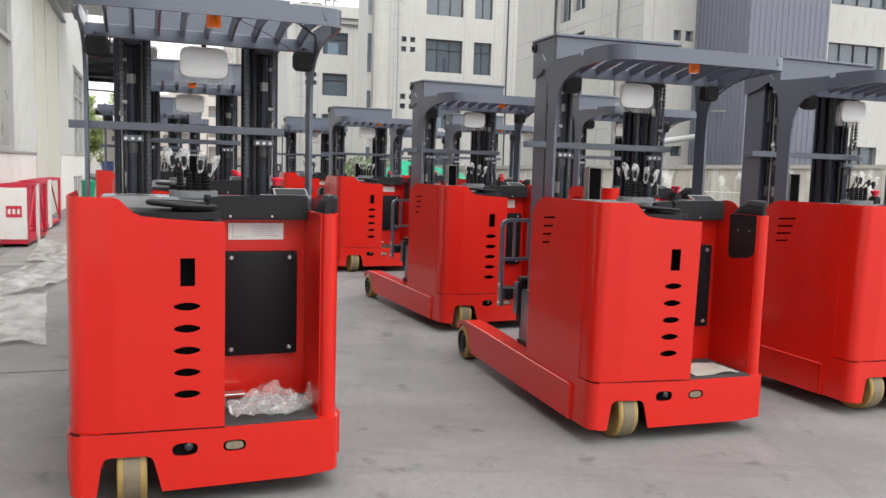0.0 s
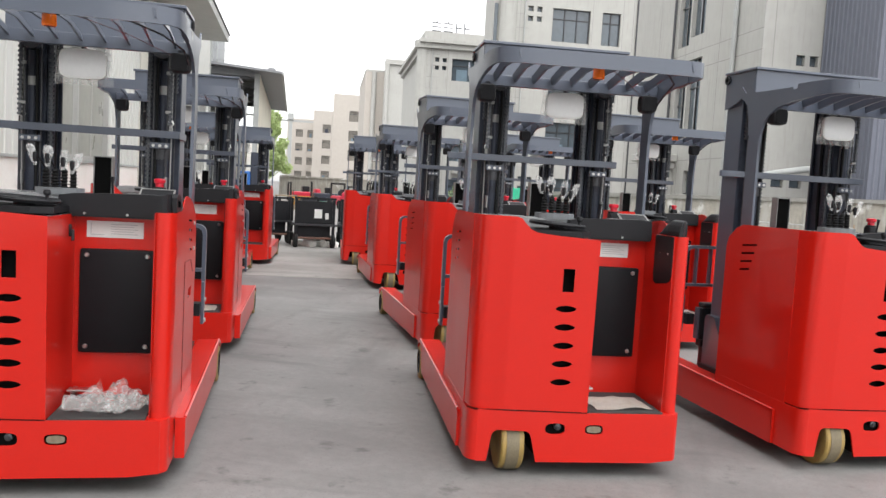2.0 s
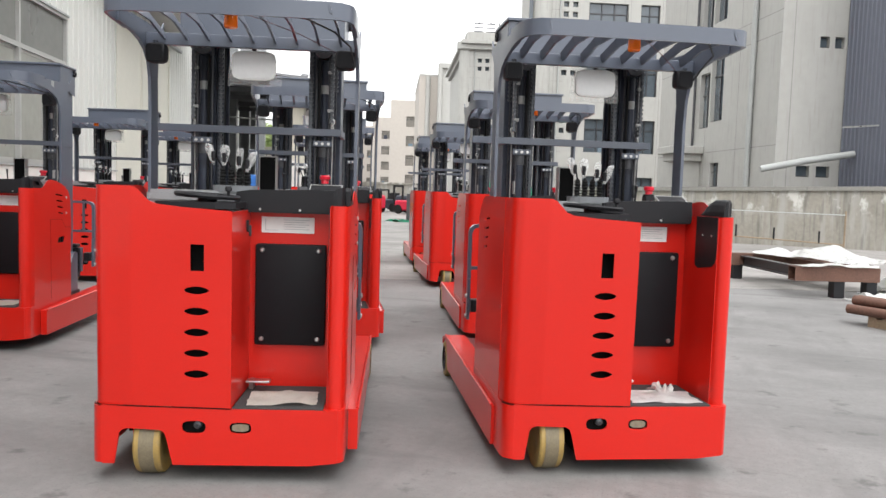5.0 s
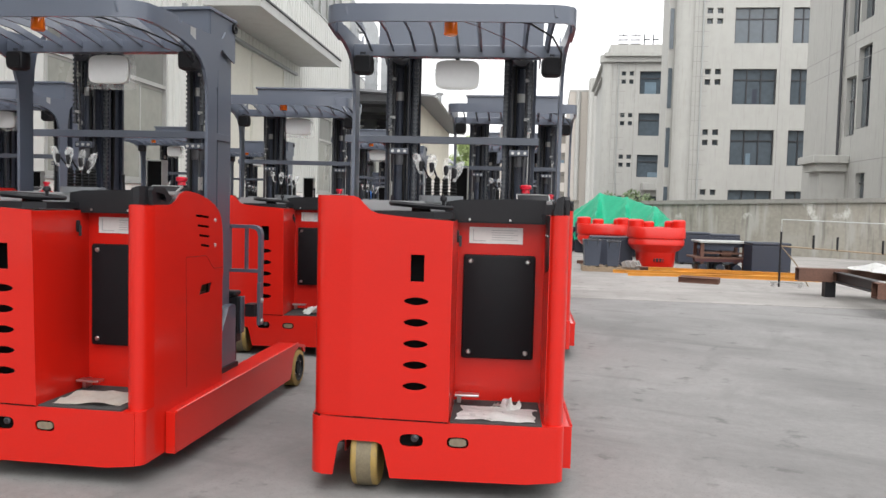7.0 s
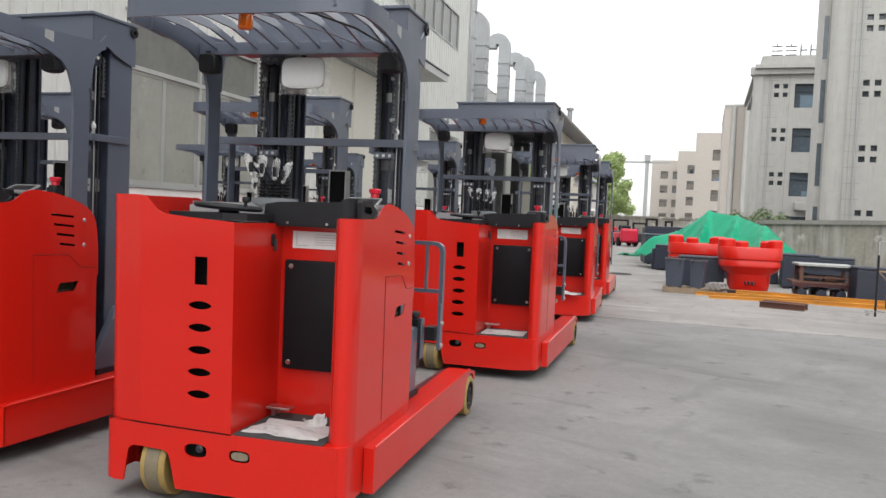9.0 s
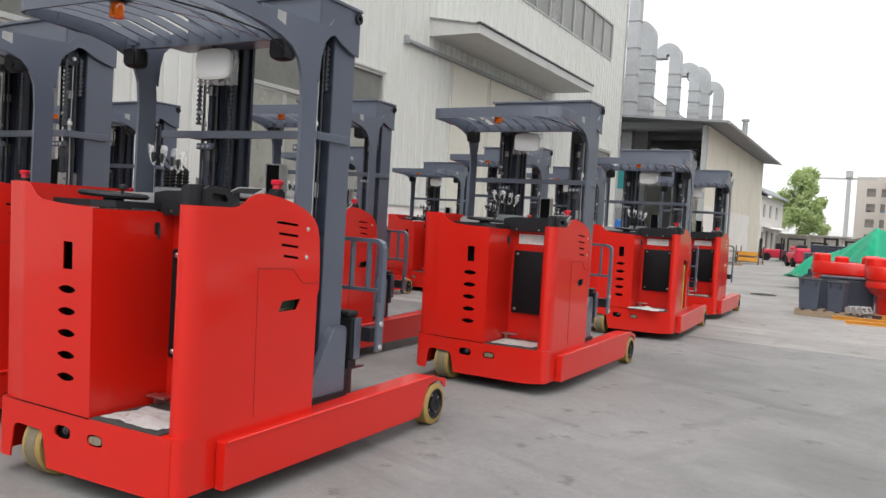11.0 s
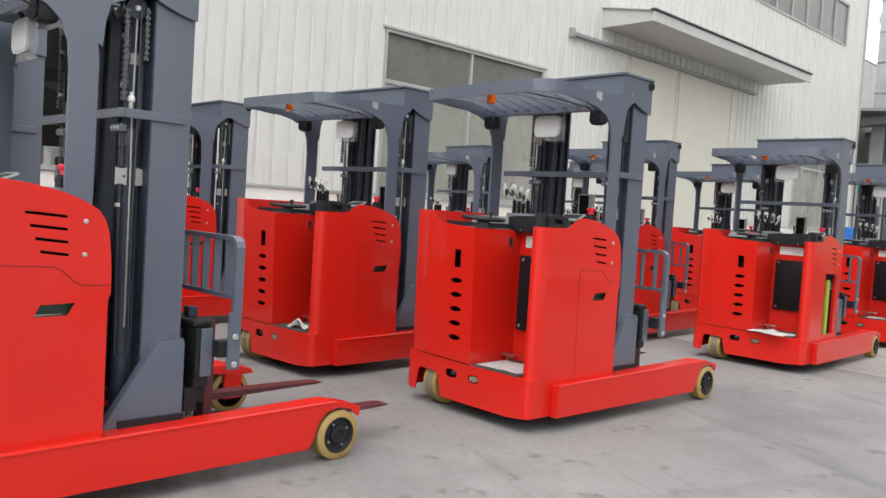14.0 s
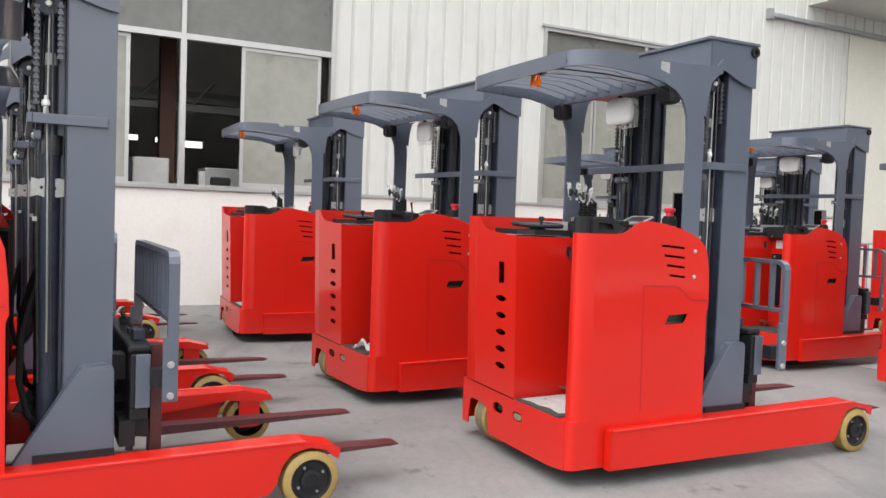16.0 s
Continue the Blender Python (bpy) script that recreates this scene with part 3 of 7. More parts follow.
    st = part("data_plate", box(0.097, 0.367, 0.4305, 0.4345, 1.164, 1.246), STICKER, t, "pale grey data plate")
    bm = box(0.116, 0.119, 0.429, 0.4304, 1.176, 1.236)
    box(0.116, 0.181, 0.429, 0.4304, 1.176, 1.179, 0, bm)
    for k in range(5):
        box(0.211, 0.341 - 0.02 * (k % 2), 0.429, 0.4304, 1.182 + 0.012 * k, 1.185 + 0.012 * k, 0, bm)
    part("plate_print", bm, BARS, st)
    part("pedal", box(0.05, 0.17, 0.30, 0.36, 0.405, 0.417, 0.003), STEEL, t)
    part("pedal_arm", box(0.06, 0.08, 0.34, 0.40, 0.365, 0.41), STEEL, t)
    key = part("key_switch", plate(oval(0.33, 1.20, 0.013, 0.030, 18, 3.0), [], 0.010, Matrix.Translation((0.0405, 0, 0)) @ ON_SIDE), BLACK, t)
    part("key", box(0.0507, 0.064, 0.3275, 0.3325, 1.15, 1.205, 0.002), DARKSTEEL, key)

    # dashboard, deck and controls
    sill = [(0.03, 1.268), (0.470, 1.268), (0.4765, 1.30), (0.4765, 1.388), (0.40, 1.392), (0.05, 1.382), (-0.02, 1.37), (-0.03, 1.30)]
    bm = plate(sill, [], 0.05, ON_REAR @ Matrix.Translation((0, 0, -0.41)))
    bmesh.ops.bevel(bm, geom=[e for e in bm.edges if e.calc_length() > 0.06 and abs((e.verts[0].co - e.verts[1].co).y) < 1e-4], offset=0.008, segments=2, affect="EDGES")
    part("dashboard", bm, BLACK, t, "black moulded dashboard")
    for x in (0.1, 0.3):
        part("dash_screw", lathe([(0, 0.004), (0.006, 0.004), (0.006, 0)], Matrix.Translation((x, 0.36, 1.285)) @ Matrix.Rotation(math.pi / 2, 4, "X"), 10), STEEL, t)
    part("deck", plate([(-0.595, 0.16), (-0.585, 0.09), (-0.56, 0.02), (-0.42, -0.012), (0.03, -0.016), (0.03, 0.41), (0.56, 0.41), (0.56, 0.86), (-0.56, 0.86)], [], 0.012, Matrix.Translation((0, 0, 1.268))), DECK, t, "grey deck under the controls")
    part("deck_edge", box(-0.40, 0.035, -0.02, 0.01, 1.262, 1.283, 0.004), BLACK, t)
    part("deck_cover", plate([(-0.33, 0.05), (-0.05, 0.03), (0.03, 0.10), (0.03, 0.40), (-0.33, 0.40)], [], 0.03, Matrix.Translation((0, 0, 1.29))), BLACK, t)
    bm = plate([(-0.50, 0.46), (0.42, 0.44), (0.45, 0.52), (0.44, 0.80), (-0.50, 0.82)], [], 0.07, Matrix.Translation((0, 0, 1.30)))
    bmesh.ops.bevel(bm, geom=[e for e in bm.edges if e.calc_length() > 0.05], offset=0.018, segments=2, affect="EDGES")
    part("console", bm, DECK, t, "grey plastic control console", True)
    bm = plate(oval(-0.06, 0.54, 0.115, 0.085, 18, 2.6), [], 0.035, Matrix.Translation((0, 0, 1.365)))
    part("lever_plinth", bm, CONSOLE, t)
    wheel = part("steering_wheel", lathe([(0, 0.012), (0.03, 0.014), (0.10, 0.004), (0.135, 0.006), (0.15, 0.014), (0.158, 0.005), (0.15, -0.008), (0, -0.012)], Matrix.Translation((-0.13, 0.22, 1.345)) @ Matrix.Rotation(0.06, 4, "Y"), 32), BLACK, t, "black disc steering wheel", True)
    part("knob", lathe([(0, 0), (0.007, 0), (0.008, 0.018), (0.016, 0.024), (0.018, 0.036), (0.013, 0.046), (0, 0.048)], Matrix.Translation((-0.02, 0.175, 1.35)), 16), BLACK, wheel, smooth=True)
    part("steering_column", lathe([(0.05, 1.30), (0.045, 1.34)], Matrix.Translation((-0.13, 0.22, 0)), 16), BLACK, t)
    rng = random.Random(4)
    for k in range(4):
        x = -0.125 + 0.043 * k
        prof = [(0, 0)]
        for j in range(6):
            prof += [(0.0225 - 0.001 * j, 0.004 + 0.016 * j), (0.012, 0.012 + 0.016 * j)]
        prof += [(0.006, 0.1), (0, 0.1)]
        bellow = part("lever", lathe(prof, Matrix.Translation((x, 0.53, 1.398)), 14), RUBBER, t, "black lever with rubber bellows", True)
        tip = (x + 0.35 * (x + 0.04) + rng.uniform(-0.012, 0.012), 0.49 + rng.uniform(-0.02, 0.012), 1.572 - 0.011 * k + rng.uniform(-0.006, 0.006))
        part("stem", tube([(x, 0.53, 1.49), tip], 0.005, 6), BLACK, bellow)
        # crumpled clear bag over the knob
        bm = bmesh.new()
        n = 9
        rings = []
        lean = rng.uniform(-0.30, -0.10) + 0.16 * k
        for j, (rad, h) in enumerate(((0.008, -0.062), (0.013, -0.045), (0.0185, -0.015), (0.0205, 0.014), (0.0185, 0.032), (0.008, 0.041))):
            ring = []
            for i in range(n):
                a = i * math.tau / n
                f = 1 + 0.5 * noise.noise(Vector((math.cos(a) * 1.7 + k * 5.3, math.sin(a) * 1.7, j * 0.5)))
                up = 0.006 * noise.noise(Vector((math.cos(a) * 2.3, math.sin(a) * 2.3 + k * 3.7, 4)))
                ring.append(bm.verts.new((tip[0] + lean * (h + 0.06) + rad * f * math.cos(a) * 1.1, tip[1] + rad * f * math.sin(a) * 0.4, tip[2] + h + up * 2)))
            rings.append(ring)
        for a, b in zip(rings, rings[1:]):
            for i in range(n):
                bm.faces.new((a[i], a[(i + 1) % n], b[(i + 1) % n], b[i]))
        part("knob_bag", bm, BAGFILM, bellow, "crumpled clear plastic bag over the knob")
        part("knob", lathe([(0, -0.05), (0.009, -0.045), (0.013, -0.02), (0.012, 0.0), (0, 0.006)], Matrix.Translation(tip), 10), BLACK, bellow, smooth=True)
    em = part("stop_button", lathe([(0, 0), (0.022, 0), (0.022, 0.03), (0.03, 0.034), (0.032, 0.05), (0.026, 0.056), (0, 0.057)], Matrix.Translation((0.385, 0.768, 1.415)), 18), BUTTON, t, "red emergency stop button", True)
    part("collar", lathe([(0.034, 0.0), (0.034, 0.012), (0.02, 0.014)], Matrix.Translation((0.385, 0.768, 1.412)), 16), BLACK, em)
    part("button_post", box(0.355, 0.415, 0.735, 0.80, 1.26, 1.414, 0.006), BLACK, em)
    part("travel_lever", tube([(0.2, 0.5, 1.37), (0.2, 0.49, 1.43), (0.2, 0.485, 1.47)], [0.006, 0.006, 0.010], 8), BLACK, t)
    bm = plate([(0.26, 0.465), (0.51, 0.46), (0.52, 0.56), (0.27, 0.57)], [], 0.02, Matrix.Translation((0, 0, 1.368)))
    part("panel_tray", bm, DECK, t)
    tilt = Matrix.Translation((0.415, 0.47, 1.376)) @ Matrix.Rotation(0.40, 4, "X")
    part("meter_frame", plate(rect(-0.085, 0.085, -0.01, 0.09), [rect(-0.079, 0.079, -0.004, 0.084)], 0.009, tilt), PALEGREY, t, "pale meter bezel")
    part("meter_glass", plate(rect(-0.079, 0.079, -0.004, 0.084), [], 0.006, tilt), BLACK, t, "dark meter glass")
    # grab handle at the top of the right flank
    grab = [(0.10, 1.32), (0.255, 1.32), (0.28, 1.33), (0.31, 1.352), (0.275, 1.36), (0.25, 1.385), (0.225, 1.402), (0.12, 1.406), (0.10, 1.39)]
    slot = [(0.128, 1.340), (0.222, 1.336), (0.240, 1.348), (0.220, 1.376), (0.142, 1.384), (0.128, 1.372)]
    bm = plate(grab, [slot], 0.024, Matrix.Translation((0.545, 0, 0)) @ ON_SIDE)
    bmesh.ops.bevel(bm, geom=[e for e in bm.edges if len(e.link_faces) == 2 and abs(e.calc_face_angle(0) - math.pi / 2) < 0.1 and abs(e.verts[0].co.x - e.verts[1].co.x) < 1e-4], offset=0.006, segments=2, affect="EDGES")
    handle = part("grab_handle", bm, BLACK, t, "black plastic grab handle", True)
    rings = []
    for y, k, q in ((0.027, 0.92, 0.45), (0.045, 1.0, 0.78), (0.075, 1.0, 0.93), (0.11, 1.0, 1.0), (0.20, 1.0, 1.0), (0.255, 0.75, 1.0), (0.30, 0.25, 1.0)):
        rings.append([(0.489 + (x - 0.489) * q, y, 1.3196 + (z - 1.3165) * k) for x, z in ((0.494, 1.3165), (0.497, 1.340), (0.508, 1.375), (0.520, 1.396), (0.530, 1.402), (0.5445, 1.404), (0.5445, 1.3165))])
    bm = loft(rings)
    bmesh.ops.recalc_face_normals(bm, faces=bm.faces[:])
    part("handle_body", bm, BLACK, handle)
    cheek = [(0.0, 1.11), (0.012, 1.08), (0.05, 1.06), (0.2, 1.04), (0.232, 1.055), (0.24, 1.09), (0.24, 1.316), (0.0, 1.316)]
    knee = part("knee_pad", plate(cheek, [], 0.004, Matrix.Translation((0.474, 0.056, 0)) @ ON_SIDE), BLACK, t)
    for y in (0.06, 0.16):
        part("pad_screw", lathe([(0, 0.004), (0.005, 0.004), (0.005, 0)], Matrix.Translation((0.474, y + 0.05, 1.22)) @ Matrix.Rotation(-math.pi / 2, 4, "Y"), 8), STEEL, knee)

    # mast: outer and inner channels, cylinders, chains
    for sx in (-1, 1):
        def span(a, b):
            return (min(a * sx, b * sx), max(a * sx, b * sx))
        def channel(out, inn, y0, y1, z0, z1, web=0.018, fl=0.02):
            plan = [(out, y0), (out, y1), (inn, y1), (inn, y1 - fl), (out - web, y1 - fl), (out - web, y0 + fl), (inn, y0 + fl), (inn, y0)]
            return plate([(x * sx, y) for x, y in plan], [], z1 - z0, Matrix.Translation((0, 0, z0)))
        mc = part("mast_channel", channel(0.440, 0.345, 1.115, 1.303, 0.30, 2.42), GREY, t)
        part("rear_flange", box(*span(0.346, 0.437), 1.108, 1.1148, 0.31, 2.42), INK, mc, "dark greased rear flange")
        ic = part("inner_channel", channel(0.342, 0.29, 1.085, 1.285, 0.32, 2.30), GREY, t)
        part("greased_track", box(*span(0.291, 0.3415), 1.078, 1.0848, 0.33, 2.30), INK, ic, "dark greased roller track")
        part("inmost_channel", channel(0.287, 0.25, 1.105, 1.275, 0.35, 2.28), INK, t)
        cyl = part("lift_cylinder", tube([(0.350 * sx, 1.055, 0.33), (0.350 * sx, 1.055, 1.62)], 0.041, 18), INK, t, "black lift cylinder", True)
        part("piston_rod", tube([(0.350 * sx, 1.055, 1.62), (0.350 * sx, 1.055, 2.14)], 0.024, 14), INK, cyl, "dark oily piston rod", True)
        part("cylinder_head", tube([(0.350 * sx, 1.055, 1.58), (0.350 * sx, 1.055, 1.66)], 0.048, 18), DARKSTEEL, cyl, smooth=True)
        gus = [(0.92, 0.30), (1.312, 0.30), (1.307, 0.675), (1.297, 0.695), (1.275, 0.705), (1.20, 0.703), (1.178, 0.697), (1.165, 0.68)]
        bm = plate(gus, [], 0.04, Matrix.Translation((0.444 if sx > 0 else -0.484, 0, 0)) @ ON_SIDE)
        bmesh.ops.bevel(bm, geom=[e for e in bm.edges if len(e.link_faces) == 2 and abs(e.calc_face_angle(0) - math.pi / 2) < 0.1 and e.calc_length() > 0.005], offset=0.006, segments=2, affect="EDGES")
        part("mast_gusset", bm, GREY, t, smooth=True)
        part("mast_foot", box(*span(0.2, 0.5), 1.0, 1.312, 0.26, 0.34), BLACK, t)
        for cx, cy, z_low, links in ((0.264, 1.098, 0.60, 66), (0.412, 1.085, 1.97, 9), (0.398, 0.998, 1.78, 16)):
            verts, faces = [], []
            for k in range(links):
                z = z_low + 0.0262 * k
                for w, h0, h1 in ((0.012 if cx < 0.3 else 0.011, 0.0, 0.013), (0.006, 0.013, 0.0262)):
                    n = len(verts)
                    verts += [(cx * sx + a, cy + b, z + h) for h in (h0, h1) for a, b in ((-w, -w), (w, -w), (w, w), (-w, w))]
                    faces += [(n, n + 1, n + 5, n + 4), (n + 1, n + 2, n + 6, n + 5), (n + 2, n + 3, n + 7, n + 6), (n + 3, n, n + 4, n + 7), (n + 4, n + 5, n + 6, n + 7), (n + 3, n + 2, n + 1, n)]
            me = bpy.data.meshes.new("lift_chain")
            me.from_pydata(verts, [], faces)
            me.materials.append(CHAIN)
            ob = new("lift_chain", me)
            ob.parent = t
            tagged(ob, "oily steel leaf chain", kind="stuff")
        pulley = lathe([(0, -0.020), (0.012, -0.020), (0.012, -0.014), (0.046, -0.014), (0.046, -0.009), (0.038, -0.004), (0.038, 0.004), (0.046, 0.009), (0.046, 0.014), (0.012, 0.014), (0.012, 0.02), (0, 0.02)], Matrix.Translation((0.392 * sx, 1.04, 2.195)) @ Matrix.Rotation(math.pi / 2, 4, "Y"), 22)
        pl = part("chain_pulley", pulley, INK, t, smooth=True)
        part("pulley_bolt", lathe([(0, 0.012), (0.010, 0.012), (0.014, 0.004), (0.014, 0)], Matrix.Translation((0.407 * sx, 1.04, 2.195)) @ Matrix.Rotation(math.pi / 2 * sx, 4, "Y"), 12), STICKER, pl, "pale axle end")
        part("pulley_yoke", box(*span(0.30, 0.372), 0.99, 1.10, 2.15, 2.26, 0.006), INK, pl)
        part("rear_hub", lathe([(0, 0.02), (0.019, 0.02), (0.022, 0.012), (0.05, 0.010), (0.052, 0)], Matrix.Translation((0.345 * sx, 0.99, 2.195)) @ Matrix.Rotation(math.pi / 2, 4, "X"), 18), DARKSTEEL, pl, smooth=True)
        part("hub_cap", lathe([(0, 0.026), (0.014, 0.026), (0.018, 0.02)], Matrix.Translation((0.345 * sx, 0.99, 2.195)) @ Matrix.Rotation(math.pi / 2, 4, "X"), 12), STICKER, pl, "pale hub cap", True)
        fit = part("pipe_fitting", lathe([(0, -0.03), (0.009, -0.03), (0.009, -0.016), (0.016, -0.012), (0.018, 0.0), (0.014, 0.012), (0.008, 0.016), (0.008, 0.03), (0, 0.03)], Matrix.Translation((0.396 * sx, 1.035, 1.79)), 14), STICKER, t, "bright pipe fitting", True)
        part("fitting_nut", lathe([(0, 0.0), (0.012, 0.0), (0.012, 0.022), (0, 0.022)], Matrix.Translation((0.396 * sx, 1.035, 1.745)), 6), PALEGREY, fit)
        part("return_pipe", tube([(0.385 * sx, 1.025, 2.12), (0.388 * sx, 1.02, 1.78), (0.375 * sx, 1.0, 1.60), (0.372 * sx, 1.012, 0.8)], 0.003, 6), DARKSTEEL, t, smooth=True)
        lab = part("cylinder_label", tube([(0.350 * sx, 1.055, 1.95), (0.350 * sx, 1.055, 2.0)], 0.0255, 14), PALEGREY, cyl, "pale sleeve on the rod", True)
        clip = plate([(1.02, 1.40), (1.045, 1.408), (1.07, 1.40), (1.095, 1.408), (1.12, 1.40), (1.15, 1.405), (1.15, 1.475), (1.125, 1.482), (1.10, 1.474), (1.075, 1.482), (1.05, 1.474), (1.02, 1.48)], [oval(1.06, 1.44, 0.007, 0.007, 8), oval(1.11, 1.437, 0.007, 0.007, 8)], 0.006, Matrix.Translation((0.382 * sx - 0.003, -0.037, 0)) @ ON_SIDE)
        part("cylinder_clamp", clip, PALEGREY, t, "pale notched clamp plate")
        hose = [(0.262 * sx, 1.18, 2.25), (0.262 * sx, 1.17, 1.5), (0.262 * sx, 1.10, 0.9), (0.265 * sx, 1.05, 0.6), (0.275 * sx, 1.02, 0.42)]
        part("hose", tube(hose, 0.011, 8), RUBBER, t, smooth=True)
        thin = [(0.398 * sx, 1.045, 2.15), (0.40 * sx, 1.04, 1.7), (0.398 * sx, 1.045, 1.5), (0.395 * sx, 1.05, 0.75)]
        part("bright_pipe", tube(thin, 0.0042, 6), PALEGREY, t, smooth=True)
        part("loop_hose", tube([(0.30 * sx, 1.06, 1.12), (0.31 * sx, 1.0, 0.98), (0.32 * sx, 0.955, 0.80), (0.325 * sx, 0.95, 0.62), (0.33 * sx, 0.985, 0.47), (0.33 * sx, 1.07, 0.40)], 0.014, 8), RUBBER, t, smooth=True)
        for dx, dy, r in ((0.318, 1.02, 0.008), (0.300, 1.03, 0.006), (0.378, 1.008, 0.005), (0.414, 1.055, 0.004)):
            part("hydraulic_pipe", tube([(dx * sx, dy, 2.24), (dx * sx, dy + 0.006, 1.7), (dx * sx, dy, 1.2), (dx * sx, dy + 0.01, 0.62)], r, 7), DARKSTEEL if r < 0.0065 else RUBBER, t, smooth=True)
        for z, w in ((2.06, 0.012), (1.84, 0.015), (1.30, 0.012)):
            part("pipe_clip", box(*span(0.37, 0.37 + 2 * w), 0.99, 1.008, z, z + 0.018, 0.002), PALEGREY, t)
        hose2 = [(p[0] + 0.026 * sx, p[1], p[2]) for p in hose]
        part("hose", tube(hose2, 0.011, 8), RUBBER, t, smooth=True)
    bm = box(-0.655, 0.455, 0.965, 0.985, 1.70, 1.742, 0.003)
    for sx in (-1, 1):
        box(min(0.442 * sx, 0.455 * sx), max(0.442 * sx, 0.455 * sx), 0.986, 1.27, 1.70, 1.742, 0.003, bm)
    part("mast_brace", bm, GREY, t)
    for sx in (-1, 1):
        bm = box(0.345 * sx - 0.055, 0.345 * sx + 0.055, 0.99, 1.02, 1.64, 1.675, 0.004)
        b = part("brace_clamp", bm, GREY, t)
        for dx in (-0.035, 0, 0.035):
            part("clamp_bolt", lathe([(0, 0.007), (0.009, 0.007), (0.009, 0)], Matrix.Translation((0.345 * sx + dx, 0.99, 1.657)) @ Matrix.Rotation(math.pi / 2, 4, "X"), 6), STEEL, b)
    for z in (0.36, 1.05, 2.30):
        part("mast_crossmember", box(-0.25, 0.25, 1.262, 1.298, z, z + 0.10), INK, t)

    ctl = part("control_box", box(-0.046, 0.046, 1.19, 1.258, 1.15, 1.575, 0.004), HOLLOW, t, "black control box with silver edges")
    for sx in (-1, 1):
        part("side_plate", box(min(0.0465 * sx, 0.052 * sx), max(0.0465 * sx, 0.052 * sx), 1.186, 1.258, 1.15, 1.583, 0.001), PALEGREY, ctl, "silver side plate")
    part("top_strip", box(-0.0463, 0.0463, 1.186, 1.258, 1.5755, 1.583, 0.001), PALEGREY, ctl)

    # mast head cover and overhead guard
    head = part("mast_head_cover", box(-0.475, 0.475, 0.925, 1.313, 2.425, 2.443, 0.003), GREY, t)
    part("head_rear_plate", box(-0.46, 0.46, 0.945, 0.953, 2.20, 2.4245), GREY, head)
    for sx in (-1, 1):
        cheek = [(0.9535, 2.4245), (1.304, 2.4245), (1.304, 2.185), (1.265, 2.19), (1.22, 2.20), (1.14, 2.225), (1.09, 2.25), (1.06, 2.262), (1.03, 2.262), (1.00, 2.24), (0.9535, 2.20)]
        part("head_cheek", plate(cheek, [], 0.008, Matrix.Translation((0.46 * sx - 0.004, 0, 0)) @ ON_SIDE), GREY, head)
        part("head_lug", lathe([(0, 0), (0.03, 0), (0.03, 0.014), (0.014, 0.014), (0.014, 0)], Matrix.Translation((0.465 * sx, 1.278, 2.39)) @ Matrix.Rotation(math.pi / 2 * sx, 4, "Y"), 14), BLACK, head)
        arm = [(0.705, 1.27), (0.82, 1.27), (0.822, 1.80), (0.822, 1.92), (0.81, 2.00), (0.76, 2.065), (0.68, 2.12), (0.56, 2.175), (0.40, 2.222), (0.20, 2.244),
               (0.20, 2.165), (0.40, 2.152), (0.52, 2.13), (0.61, 2.095), (0.665, 2.045), (0.695, 1.97), (0.705, 1.85)]
        part("guard_upright", plate(arm, [], 0.017, Matrix.Translation((0.547 if sx > 0 else -0.564, 0, 0)) @ ON_SIDE), GREY, t)
        web = [(0.80, 1.99), (0.835, 1.97), (0.845, 2.08), (0.865, 2.16), (0.91, 2.205), (0.944, 2.22), (0.944, 2.30), (0.90, 2.255), (0.70, 2.245), (0.40, 2.240), (0.40, 2.2), (0.6, 2.14), (0.75, 2.05)]
        part("guard_gusset", plate(web, [], 0.008, Matrix.Translation((0.5555 * sx - 0.004, 0, 0)) @ ON_SIDE), GREY, t)
    # roof rim: a curved band round the rear, deeper towards the uprights
    ring = [(0.572, 0.34), (0.572, 0.20), (0.567, 0.08), (0.552, 0.02), (0.515, -0.025), (0.45, -0.045), (0.25, -0.055), (0, -0.058)]
    ring = ring + [(-x, y) for x, y in ring[-2::-1]]
    def roof_z(y):
        return 2.25 - 0.012 * max(0, (0.15 - y) / 0.2)
    bm = bmesh.new()
    lo, hi = [], []
    for x, y in ring:
        z = roof_z(y)
        deep = 0.078 + 0.02 * max(0, min(1, (y - 0.05) / 0.3))
        lo.append(bm.verts.new((x, y, z - deep)))
        hi.append(bm.verts.new((x, y, z)))
    for k in range(len(ring) - 1):
        bm.faces.new((lo[k], lo[k + 1], hi[k + 1], hi[k]))
    bmesh.ops.recalc_face_normals(bm, faces=bm.faces[:])
    bmesh.ops.solidify(bm, geom=bm.faces[:], thickness=0.014)
    roof = part("guard_rim", bm, GREY, t, "dark grey curved overhead guard", True)
    for k in range(9):
        x = -0.46 + 0.115 * k
        ys = [-0.045, 0.15, 0.35, 0.60]
        bm = bmesh.new()
        loop = []
        lean = 0.03
        for y in ys:
            z = roof_z(y) - 0.012 - 0.045 * max(0, (y - 0.35) / 0.25)
            xx = x
            loop.append([bm.verts.new(c) for c in ((xx - 0.006, y, z), (xx + 0.006, y, z), (xx + 0.006 + lean * 0.4, y, z - 0.042), (xx - 0.006 + lean * 0.4, y, z - 0.042))])
        for a, b in zip(loop, loop[1:]):
            for j in range(4):
                bm.faces.new((a[j], a[(j + 1) % 4], b[(j + 1) % 4], b[j]))
        bm.faces.new(loop[0][::-1])
        bm.faces.new(loop[-1])
        bmesh.ops.recalc_face_normals(bm, faces=bm.faces[:])
        part("guard_bar", bm, GREY, t)
